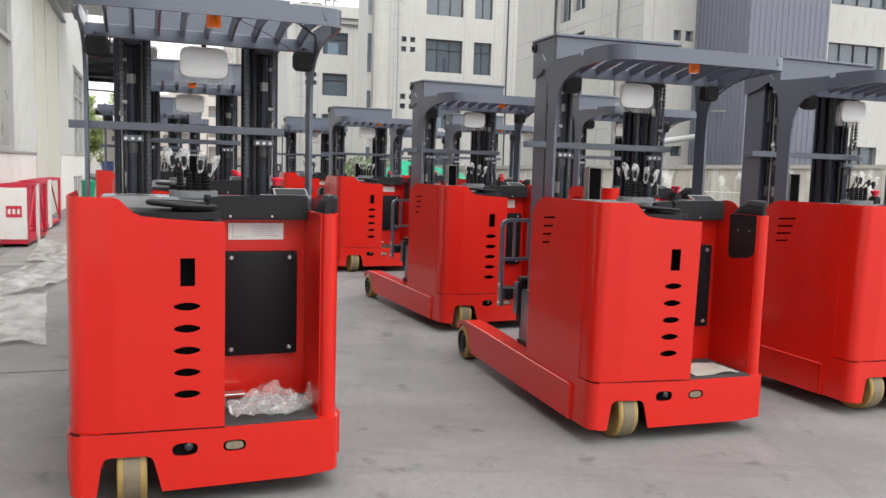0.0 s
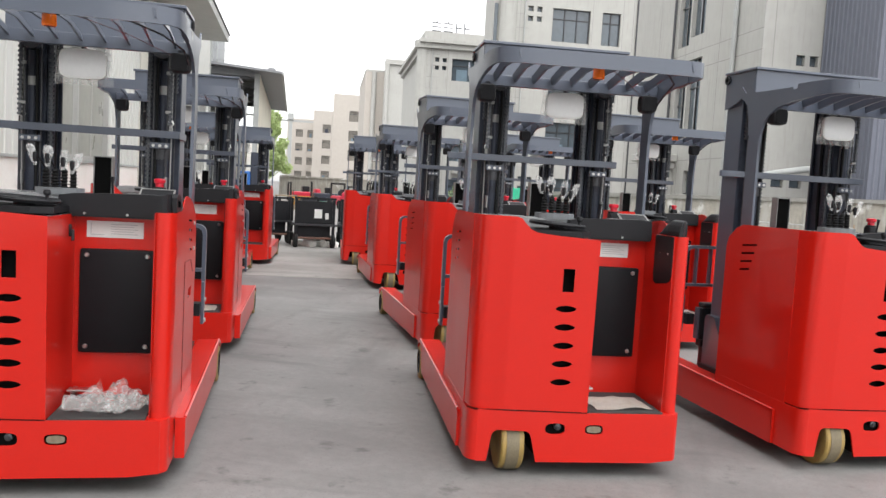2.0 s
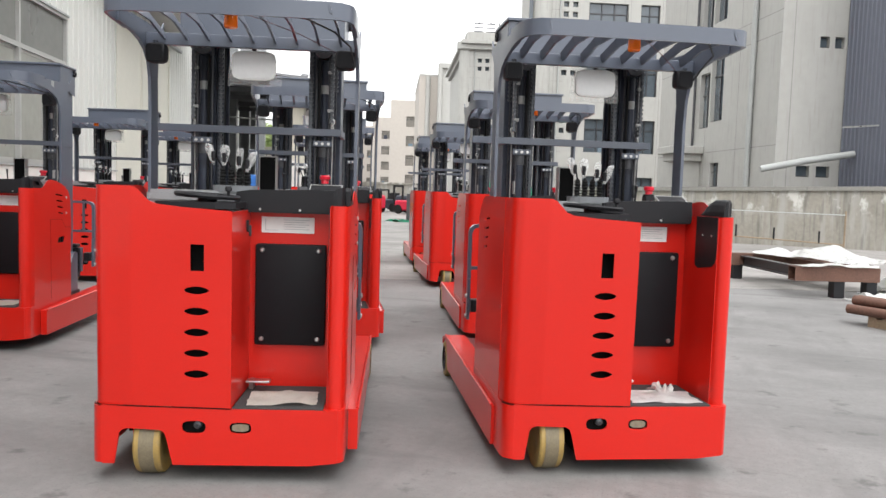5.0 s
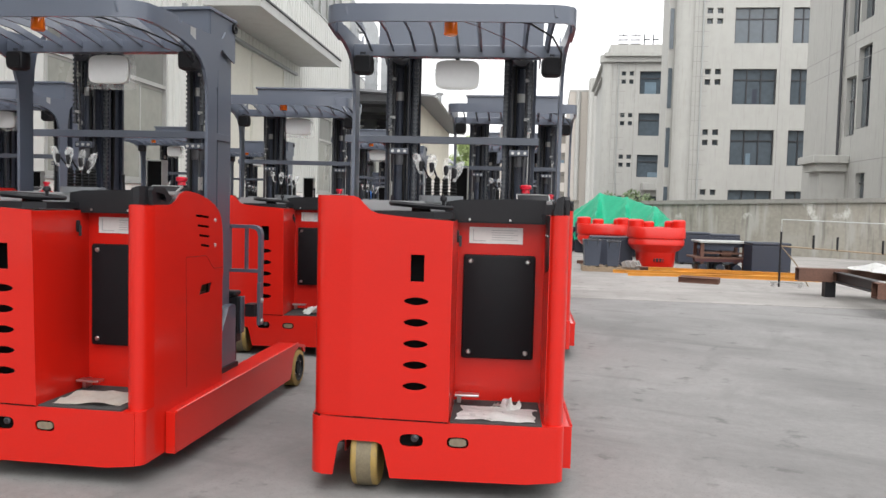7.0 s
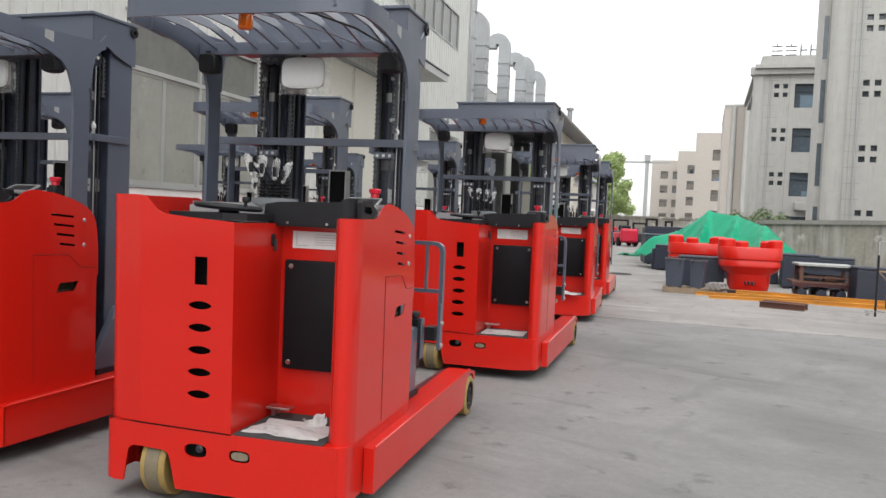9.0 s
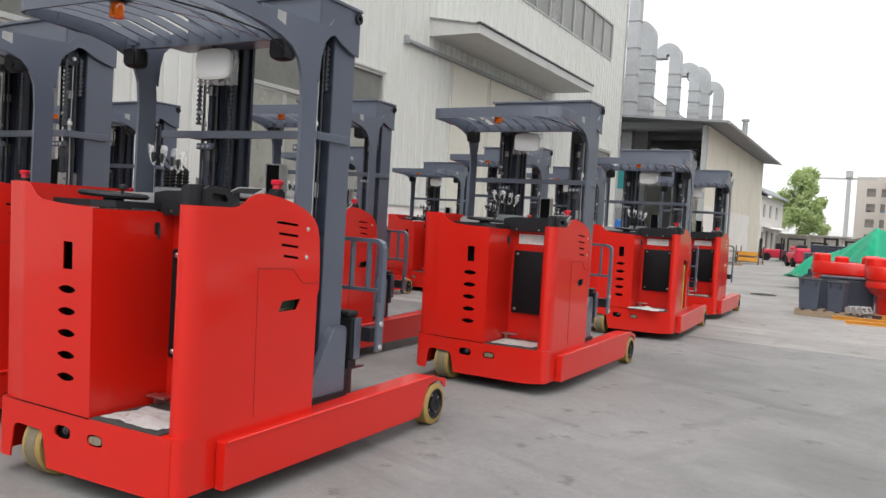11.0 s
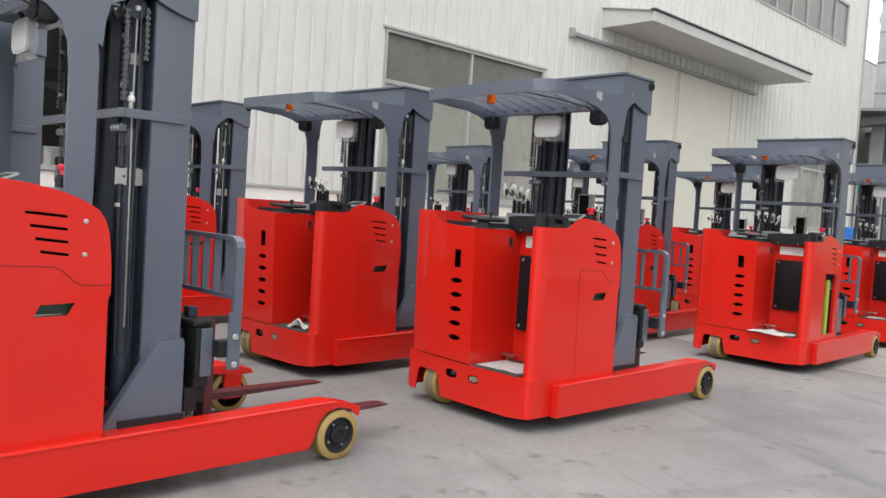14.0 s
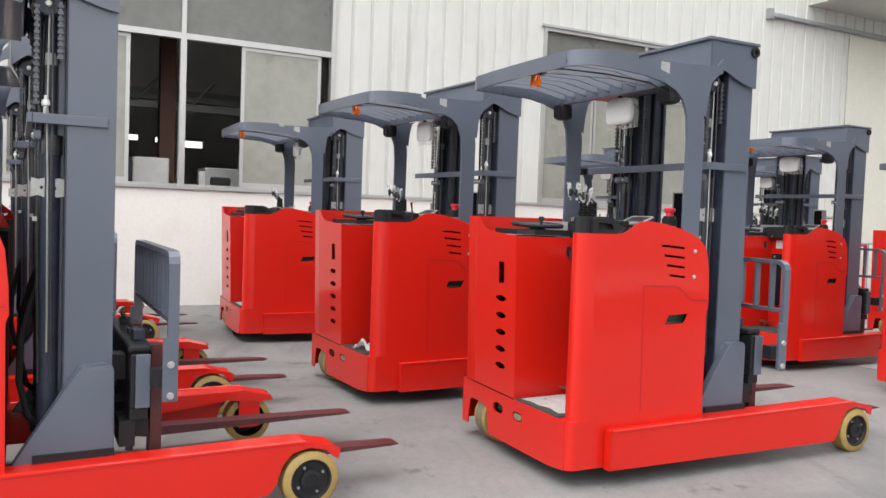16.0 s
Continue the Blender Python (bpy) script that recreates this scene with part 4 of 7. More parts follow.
    # small pale square on the right gusset
    part("guard_label", box(0.5598, 0.561, 0.50, 0.56, 2.172, 2.236), PALEGREY, t, "small pale square on the guard's side")
    part("guard_crossbar", box(-0.546, 0.546, 0.60, 0.635, 2.125, 2.188, 0.003), GREY, t)
    part("beacon_bracket", box(-0.05, 0.05, -0.04, 0.13, 2.206, 2.216), GREY, t)
    part("guard_plate", box(-0.451, 0.451, 0.636, 0.944, 2.176, 2.186), GREY, t)
    part("lamp_cable", tube([(0.06, -0.03, 2.19), (0.2, -0.03, 2.185), (0.36, 0.02, 2.17), (0.47, 0.2, 2.15), (0.53, 0.45, 2.125), (0.54, 0.62, 2.06)], 0.005, 5), BLACK, t)
    part("beacon_wire", tube([(0.0, 0.06, 2.205), (0.12, 0.2, 2.195), (0.28, 0.4, 2.17), (0.44, 0.59, 2.12), (0.5, 0.598, 2.118)], 0.0022, 5), FORK, t, "thin dark red wire")
    bea = part("beacon", lathe([(0, -0.036), (0.027, -0.036), (0.032, -0.03), (0.030, 0.03), (0.027, 0.036), (0, 0.036)], Matrix.Translation((0, 0.085, 2.163)), 18), AMBER, t, "amber warning beacon", True)
    part("beacon_base", lathe([(0.036, 0.032), (0.036, 0.044), (0, 0.044)], Matrix.Translation((0, 0.085, 2.163)), 18), BLACK, bea)
    for sx in (-1, 1):
        bm = box(0.495 * sx - 0.054, 0.495 * sx + 0.054, 0.58, 0.67, 2.03, 2.135, 0.026)
        lamp = part("work_lamp", bm, BLACK, t, "black rounded square work lamp", True)
        part("lamp_arm", box(0.495 * sx - 0.018, 0.495 * sx + 0.018, 0.60, 0.632, 2.12, 2.15, 0.004), BLACK, lamp)
        part("lamp_glass", plate(oval(0.495 * sx, 2.082, 0.04, 0.04, 20, 5), [], 0.004, Matrix.Translation((0, 0.581, 0)) @ ON_REAR), PAD, lamp)
    mir = part("mirror", plate(oval(0.0, 2.046, 0.117, 0.077, 28, 4.5), [], 0.02, Matrix.Translation((0, 0.70, 0)) @ ON_REAR), STICKER, t, "rear-view mirror in clear film wrap")
    part("mirror_glass", plate(oval(0.0, 2.046, 0.109, 0.068, 28, 4.5), [], 0.003, Matrix.Translation((0, 0.679, 0)) @ ON_REAR), MIRROR, mir)
    part("mirror_arm", tube([(0.0, 0.705, 2.11), (0.0, 0.66, 2.17)], 0.012, 8), BLACK, mir)
    bm = bmesh.new()
    n1, n2 = 10, 8
    grid_pts = [[None] * (n2 + 1) for _ in range(n1 + 1)]
    for i in range(n1 + 1):
        for j in range(n2 + 1):
            u, v = i / n1 - 0.5, j / n2 - 0.5
            x, z = u * 0.285, 2.038 + v * 0.195
            y = 0.683 + 0.028 * max(abs(u) * 2, abs(v) * 2) ** 3 + 0.012 * noise.noise(Vector((x * 14, z * 14, 3)))
            grid_pts[i][j] = bm.verts.new((x + 0.012 * noise.noise(Vector((z * 9, x * 3, 7))), y, z + 0.012 * noise.noise(Vector((x * 9, 5, 2)))))
    for i in range(n1):
        for j in range(n2):
            if 2 <= i < n1 - 2 and 2 <= j < n2 - 2:
                continue
            bm.faces.new((grid_pts[i][j], grid_pts[i + 1][j], grid_pts[i + 1][j + 1], grid_pts[i][j + 1]))
    part("film_wrap", bm, CLEAR, mir, "crinkled clear film wrap", True)

    # fork carriage, backrest and forks
    bm = box(-0.47, 0.47, 1.375, 1.450, 0.50, 0.735, 0.006)
    for x in (-0.36, 0.36):
        box(x - 0.10, x + 0.10, 1.375, 1.45, 0.445, 0.498, 0.004, bm)
    car = part("fork_carriage", bm, BLACK, t, "black fork carriage")
    part("top_rail", box(-0.455, 0.455, 1.365, 1.465, 0.737, 0.772, 0.012), BLACK, car, "greasy black top rail")
    part("lower_rail", box(-0.42, 0.42, 1.40, 1.46, 0.36, 0.44, 0.005), BLACK, car)
    for x, h in ((0.30, 0.05), (0.12, 0.03), (-0.22, 0.04)):
        part("valve_block", box(x - 0.03, x + 0.03, 1.40, 1.45, 0.7725, 0.7725 + h, 0.005), INK, car)
    part("hose_tail", tube([(-0.22, 1.42, 0.805), (-0.1, 1.40, 0.84), (0.05, 1.41, 0.825), (0.12, 1.42, 0.795)], 0.009, 7), RUBBER, car, smooth=True)
    for x in (-0.36, 0.0, 0.36):
        part("carriage_web", box(x - 0.09, x + 0.09, 1.335, 1.40, 0.33, 0.444), BLACK, car)
    for sx in (-1, 1):
        part("end_plate", box(min(0.472 * sx, 0.482 * sx), max(0.472 * sx, 0.482 * sx), 1.395, 1.455, 0.50, 0.735, 0.003), GREY, car)
        part("reach_arm", box(min(0.26 * sx, 0.34 * sx), max(0.26 * sx, 0.34 * sx), 1.30, 1.374, 0.60, 0.72, 0.006), BLACK, t)
        hs = part("tilt_strut", tube([(0.40 * sx, 1.43, 0.58), (0.405 * sx, 1.40, 0.40), (0.41 * sx, 1.38, 0.30)], 0.016, 8), DARKSTEEL, t, smooth=True)
    # backrest: a bent flat frame with flat slats
    outer = [(-0.50, 1.19), (0.50, 1.19), (0.535, 1.183), (0.558, 1.165), (0.568, 1.135), (0.568, 0.82), (0.545, 0.82), (0.545, 1.12), (0.538, 1.148), (0.52, 1.162), (0.49, 1.167),
             (-0.49, 1.167), (-0.52, 1.162), (-0.538, 1.148), (-0.545, 1.12), (-0.545, 0.82), (-0.568, 0.82), (-0.568, 1.135), (-0.558, 1.165), (-0.535, 1.183)]
    rack = part("load_backrest", plate(outer, [], 0.046, Matrix.Translation((0, 1.556, 0)) @ ON_REAR), GREY, t, "grey steel load backrest")
    for k in range(9):
        x = -0.46 + 0.115 * k
        part("backrest_bar", box(x - 0.006, x + 0.006, 1.512, 1.552, 0.902, 1.166), GREY, rack)
    part("backrest_rail", box(-0.544, 0.544, 1.514, 1.552, 0.88, 0.901), GREY, rack)
    for sx in (-1, 1):
        pl = part("backrest_plate", box(min(0.548 * sx, 0.568 * sx), max(0.548 * sx, 0.568 * sx), 1.492, 1.556, 0.54, 0.819, 0.003), GREY, rack)
        for z in (0.565, 0.70):
            part("plate_bolt", lathe([(0, 0.01), (0.013, 0.01), (0.016, 0.003), (0.016, 0)], Matrix.Translation((0.568 * sx, 1.525, z)) @ Matrix.Rotation(math.pi / 2 * sx, 4, "Y"), 10), PALEGREY, pl, "pale bolt")
        part("backrest_tie", box(min(0.484 * sx, 0.547 * sx), max(0.484 * sx, 0.547 * sx), 1.452, 1.55, 0.60, 0.68), BLACK, rack)
    for x in (-0.34, 0.34):
        prof = [(1.47, 0.76), (1.515, 0.76), (1.52, 0.25), (1.56, 0.205), (2.48, 0.195), (2.67, 0.19), (2.71, 0.183), (2.67, 0.178), (1.55, 0.155), (1.49, 0.165), (1.47, 0.2)]
        part("fork", plate(prof, [], 0.10, Matrix.Translation((x - 0.05, 0, 0)) @ ON_SIDE), FORK, t, "dark fork blade with reddish primer")
    return t


truck = build_truck()
# yaw in degrees; one for each parking place
TRUCKS = [
    (-1.085, 3.444, 22.1), (1.321, 4.569, 19.1), (3.112, 5.352, 23.0),
    (2.073, 8.639, 21.3), (0.376, 7.597, 25.1), (-2.175, 6.327, 20.7),
    (0.586, 12.460, 23.8), (-1.220, 11.538, 23.1), (-4.240, 10.430, 17.4),
    (-4.830, 13.110, 19.3), (-2.680, 14.480, 19.0), (-0.640, 15.380, 22.3),
]
truck.matrix_basis = pose(TRUCKS[0][0], TRUCKS[0][1], 0, 0, 0, TRUCKS[0][2])
copies = [copy_thing(truck, pose(tx, ty, 0, 0, 0, yaw)) for tx, ty, yaw in TRUCKS[1:]]
for ob, what in ((truck, "a crumpled plastic bag"), (copies[0], "a cardboard sheet"), (copies[1], "folded white paper"), (copies[2], "a pale paper sheet"), (copies[3], "a paper ball")):
    tagged(ob, "red stand-on reach truck with " + what + " on its floor")
# the first truck has no knee pad
for ob in [o for o in truck.children_recursive if o.name.split(".")[0] in ("knee_pad", "pad_screw")]:
    bpy.data.objects.remove(ob)
# one truck stands with its service door off
bare = copies[5]
tagged(bare, "red reach truck with its side service door taken off", "reach truck", "parked reach trucks")
for ob in bare.children:
    if ob.name.split(".")[0] == "right_flank":
        me = bpy.data.meshes.new("right_flank")
        bm = right_flank(flank_vents(), True)
        bm.to_mesh(me)
        bm.free()
        me.materials.append(RED)
        ob.data = me
# dark sheet for the shade inside the open bay
part("bay_lining", box(0.49, 0.497, 0.446, 0.90, 0.36, 1.02), HOLLOW, bare)
part("battery_edge", box(0.525, 0.553, 0.585, 0.655, 0.36, 0.93, 0.004), LIME, bare, "yellow-green battery case edge")
part("bay_post", box(0.525, 0.560, 0.80, 0.88, 0.36, 0.97, 0.004), RED, bare)


# ---- ground ----
def ground():
    bm = bmesh.new()
    vs = [bm.verts.new(c) for c in ((-400, -400, 0), (400, -400, 0), (400, 600, 0), (-400, 600, 0))]
    bm.faces.new(vs)
    slab = plate([(-2.7, 12.4), (2.0, 12.42), (9.0, 12.36), (60, 12.4), (60, 73.8), (-2.7, 73.8)], [], 0.004, Matrix.Translation((0, 0, 0)))
    solid("pavement", slab, NEWSLAB, "paler newer concrete slab across the yard", "pavement", kind="structure", m=YARD.copy())
    for x0, x1, y in ((-2.6, -0.7, 6.22),):
        solid("trim", box(x0, x1, y, y + 0.014, 0.0, 0.0015), RUBBER, "dark joint between concrete slabs", "joint", kind="structure", m=YARD.copy())
    return solid("ground", bm, CONCRETE, "grey worn concrete yard", "ground", kind="structure")


ground()

# ---- factory hall: its wall runs 2.35 degrees off the yard's axes ----
WALL = -3.05
END = 35.35
HEIGHT = 14.2
HALL = YARD @ pose(WALL, 16.7, 0, 0, 0, 2.35) @ pose(-WALL, -16.7, 0)


def ribs(y0, y1, z0, z1, x, pitch=0.305):
    """Vertical ribbed sheet facing +x."""
    bm = bmesh.new()
    line = [(x, y0)]
    y = math.ceil(y0 / pitch) * pitch
    while y + 0.10 < y1:
        if y - 0.001 > y0:
            line += [(x, y), (x - 0.026, y + 0.014), (x - 0.026, y + 0.058), (x, y + 0.072)]
        y += pitch
    line.append((x, y1))
    lo = [bm.verts.new((a, b, z0)) for a, b in line]
    hi = [bm.verts.new((a, b, z1)) for a, b in line]
    for k in range(len(line) - 1):
        bm.faces.new((lo[k], lo[k + 1], hi[k + 1], hi[k]))
    return bm


def hall():
    w = thing("wall_west", "white ribbed metal wall of the factory hall", "wall", kind="structure", m=HALL.copy())
    wins = [(4.3, 8.6), (12.27, 16.72), (29.9, 34.1)]
    z0, z1 = 1.62, 4.6
    bm = box(WALL - 0.2, WALL, -25, 20.0, 0, z0 - 0.02)
    box(WALL - 0.2, WALL, 25.35, END, 0, z0 - 0.02, 0, bm)
    part("plinth", bm, PLASTER, w, "white plastered plinth")
    part("plinth_flashing", box(WALL - 0.01, WALL + 0.035, -25, 20.0, z0 - 0.02, z0 + 0.02), GREYTRIM, w)
    edge = -25
    for a, b in wins[:2]:
        part("cladding", ribs(edge, a, z0, z1, WALL), CLADDING, w)
        edge = b
    part("cladding", ribs(edge, 20.0, z0, z1, WALL), CLADDING, w)
    part("cladding", ribs(25.35, wins[2][0], z0, z1, WALL), CLADDING, w)
    part("cladding", ribs(wins[2][1], END, z0, z1, WALL), CLADDING, w)
    part("cladding", ribs(-25, 20.0, z1, 8.3, WALL), CLADDING, w)
    part("cladding", ribs(20.0, 25.35, 5.5, 8.3, WALL), CLADDING, w)
    part("cladding", ribs(25.35, END, z1, 8.3, WALL), CLADDING, w)
    part("cladding", ribs(-25, 21.9, 8.3, 9.8, WALL), CLADDING, w)
    part("cladding", ribs(33.5, END, 8.3, 9.8, WALL), CLADDING, w)
    part("cladding", ribs(-25, END, 9.8, HEIGHT, WALL), CLADDING, w)
    bm = box(-40, WALL - 0.2, END - 0.1, END, 0, HEIGHT)
    box(-40, WALL, -25, -24.9, 0, HEIGHT, 0, bm)
    part("end_wall", bm, CLADDING, w)
    # unseen gap between the roof sheets, added to let daylight into the hall
    part("roof", box(-40, -12.5, -25, END, HEIGHT, HEIGHT + 0.15), ROOFING, w)
    part("roof", box(-11.0, WALL, -25, END, HEIGHT, HEIGHT + 0.15), ROOFING, w)
    part("ridge_vent", box(-13.0, -10.5, -25, END, HEIGHT + 1.2, HEIGHT + 1.3), ROOFING, w)
    part("corner_trim", box(WALL - 0.02, WALL + 0.04, END - 0.12, END + 0.02, 0, HEIGHT), GREYTRIM, w)
    # interior seen through the open sashes
    part("interior_floor", box(-18, WALL - 0.21, -24, END - 1, 0.02, 0.05), CONCRETE, w)
    lights = [rect(7.15, 7.45, 3.32, 3.5), rect(7.95, 8.35, 3.3, 3.46), rect(8.7, 9.4, 3.2, 3.42), rect(3.0, 3.6, 3.1, 3.4), rect(12.5, 13.5, 3.1, 3.5)]
    part("interior_wall", plate(rect(-24, END - 1, 0, HEIGHT), lights, 0.2, Matrix.Translation((-18.2, 0, 0)) @ ON_SIDE), CREAM, w)
    for y in (4.6, 6.2, 9.4, 13.0):
        part("interior_column", box(-11.0, -10.75, y, y + 0.25, 0, HEIGHT), DARKSTEEL, w)
    part("interior_beam", box(-11.0, -10.7, -20, END - 2, 5.2, 5.5), DARKSTEEL, w)
    for y in (6.35, 9.9, 3.1):
        part("interior_column", box(WALL - 1.7, WALL - 1.45, y, y + 0.22, 0, 5.0), RUST, w)
    for k, z in enumerate((2.95, 3.2, 3.42)):
        part("interior_beam", box(WALL - 2.6 - 0.9 * k, WALL - 2.5 - 0.9 * k, 2.0, 12.0, z, z + 0.10), PALEGREY, w)
    for k in range(5):
        part("truss_web", tube([(WALL - 2.55, 4.2 + 0.9 * k, 2.95), (WALL - 2.55, 4.65 + 0.9 * k, 3.45)], 0.025, 6), PALEGREY, w)
    for y, z, wd, h, mat in ((5.9, 1.75, 0.5, 0.30, WHITEPAINT), (6.9, 1.6, 0.7, 0.35, PALEGREY), (7.6, 2.2, 0.4, 0.2, WHITEPAINT), (5.3, 1.3, 0.6, 0.7, NAVY)):
        part("stacked_goods", box(WALL - 1.35, WALL - 0.75, y, y + wd, 0.9, z + h, 0.02), mat, w)
    part("interior_shelf", box(WALL - 1.4, WALL - 0.7, 5.0, 8.4, 0.80, 0.90), PLANK, w)
    for y in (5.05, 8.3):
        part("shelf_leg", box(WALL - 1.3, WALL - 1.2, y, y + 0.08, 0.05, 0.80), DARKSTEEL, w)
    part("sill_bracket", box(WALL - 0.12, WALL - 0.06, 6.70, 6.78, z0 + 0.05, z0 + 0.24), PALEGREY, w)
    part("sill_bundle", box(WALL - 0.16, WALL - 0.06, 6.86, 7.14, z0 + 0.05, z0 + 0.17, 0.03), RUBBER, w)
    for a, b in wins:
        f = part("window_frame", box(WALL - 0.10, WALL + 0.03, a, b, z0 - 0.02, z0 + 0.05), ALU, w)
        bm = box(WALL - 0.10, WALL + 0.03, a, b, z1 - 0.06, z1)
        box(WALL - 0.10, WALL + 0.03, a, a + 0.06, z0 + 0.05, z1 - 0.06, 0, bm)
        box(WALL - 0.10, WALL + 0.03, b - 0.06, b, z0 + 0.05, z1 - 0.06, 0, bm)
        box(WALL - 0.08, WALL + 0.02, a + 0.06, b - 0.06, 3.63, 3.71, 0, bm)
        mid = (a + b) / 2
        box(WALL - 0.08, WALL + 0.02, mid - 0.04, mid + 0.04, z0 + 0.05, 3.63, 0, bm)
        box(WALL - 0.08, WALL + 0.02, mid - 0.03, mid + 0.03, 3.71, z1 - 0.06, 0, bm)
        part("mullions", bm, ALU, f)
        part("head_flashing", box(WALL, WALL + 0.06, a - 0.05, b + 0.05, z1, z1 + 0.04), GREYTRIM, f)
        for c, d in ((a + 0.06, mid - 0.03), (mid + 0.03, b - 0.06)):
            part("upper_pane", box(WALL - 0.05, WALL - 0.04, c, d, 3.71, z1 - 0.06), SMOKED, f)
        if a < 10:
            sashes = [(4.31, 5.35), (4.70, 5.78), (7.24, 8.40)]
        else:
            q = (b - a) / 4
            sashes = [(a + 0.06 + k * q * 0.98, a + (k + 1) * q) for k in range(4)]
        for k, (c, d) in enumerate(sashes):
            x = WALL - 0.03 - 0.03 * (k % 2)
            s = part("sash", plate(rect(c, d, z0 + 0.05, 3.63), [rect(c + 0.05, d - 0.05, z0 + 0.11, 3.58)], 0.025, Matrix.Translation((x - 0.012, 0, 0)) @ ON_SIDE), ALU, f)
            part("pane", box(x - 0.004, x + 0.002, c + 0.05, d - 0.05, z0 + 0.11, 3.58), FROST, f)
    # upper strip window
    f = part("window_frame", box(WALL - 0.08, WALL + 0.02, 21.9, 33.5, 8.3, 8.37), GREYTRIM, w)
    bm = box(WALL - 0.08, WALL + 0.02, 21.9, 33.5, 9.73, 9.8)
    for k in range(11):
        y = 21.9 + 1.154 * k
        box(WALL - 0.08, WALL + 0.02, y, y + 0.06, 8.37, 9.73, 0, bm)
    part("mullions", bm, GREYTRIM, f)
    for k in range(10):
        y = 21.9 + 1.154 * k
        part("pane", box(WALL - 0.04, WALL - 0.03, y + 0.06, y + 1.154, 8.37, 9.73), SMOKED, f)
    return w


hall()


def hall_door():
    d = thing("door_1", "cream sliding factory door under a canopy", "door", kind="structure", m=HALL.copy())
    for y0, y1 in ((20.0, 22.28), (22.30, 25.35)):
        leaf = part("door_leaf", box(WALL - 0.06, WALL - 0.01, y0 + 0.02, y1, 0.02, 5.5), CREAM, d)
        bm = box(WALL - 0.01, WALL + 0.012, y0 + 0.02, y0 + 0.10, 0.02, 5.5)
        box(WALL - 0.01, WALL + 0.012, y1 - 0.08, y1, 0.02, 5.4, 0, bm)
        part("stile", bm, CREAM, leaf)
    part("door_track", box(WALL, WALL + 0.12, 17.6, 26.6, 5.52, 5.60, 0.01), GALV, d)
    part("track_bracket", box(WALL, WALL + 0.10, 17.5, 17.62, 5.48, 5.68), GALV, d)
    prof = [(0, 5.92), (1.38, 5.92), (1.38, 6.13), (0, 6.37)]
    can = part("canopy", plate(prof, [], 8.5, Matrix.Translation((WALL, 27.2, 0)) @ ON_REAR), CANOPY, d, "grey sloped door canopy")
    part("canopy_fascia", box(WALL + 1.381, WALL + 1.42, 18.66, 27.24, 5.90, 6.125, 0.004), CANOPY, can)
    part("canopy_flashing", box(WALL + 1.34, WALL + 1.46, 18.62, 27.28, 6.135, 6.175, 0.004), DARKSTEEL, can)
    part("canopy_sheet", plate([(0, 6.371), (1.34, 6.138), (1.34, 6.16), (0, 6.395)], [], 8.6, Matrix.Translation((WALL, 27.25, 0)) @ ON_REAR), GREYTRIM, can)
    return d


hall_door()


def duct(y, top, r, x):
    pts = [(0, 0, 0), (0, 0, top - 2.0 * r - 0.2)]
    for k in range(9):
        a = math.pi * k / 8
        pts.append((-1.3 * r * (1 - math.cos(a)), 0, top - 1.7 * r + 1.3 * r * math.sin(a)))
    pts.append((-2.6 * r, 0, top - 2.1 * r))
    d = thing("exhaust_duct", "galvanised exhaust duct with hooked outlet", "duct", "exhaust ducts", m=HALL @ pose(x, y, 0))
    part("duct_pipe", tube(pts, r * 1.414, 4, spin=math.pi / 4), GALV, d)
    for k in range(7):
        z = 7.4 + k * (top - 9.4) / 6
        part("duct_flange", box(-r - 0.05, r + 0.05, -r - 0.05, r + 0.05, z - 0.02, z + 0.02), GALV, d)
    part("duct_strap", box(-1.2, -0.1, -0.04, 0.04, top - 4.2, top - 4.12), GALV, d)
    return d


for y, top, r in ((47.8, 18.8, 0.33), (52.0, 14.5, 0.43), (59.4, 14.75, 0.40), (66.2, 14.75, 0.40), (70.1, 15.2, 0.40), (76.4, 15.1, 0.42)):
    duct(y, top, r, -6.55 if y > 50 else -6.3)


def annex():
    a = thing("wall_annex", "white rear annex behind the exhaust ducts", "wall", kind="structure", m=HALL.copy())
    part("annex_wall", ribs(46.5, 80, 0, 11.5, -8.6), CLADDING, a)
    part("annex_end", box(-30, -8.6, 79.9, 80, 0, 11.5), CLADDING, a)
    part("annex_roof", box(-30, -8.6, 46.5, 80, 11.5, 11.6), ROOFING, a)
    return a


annex()


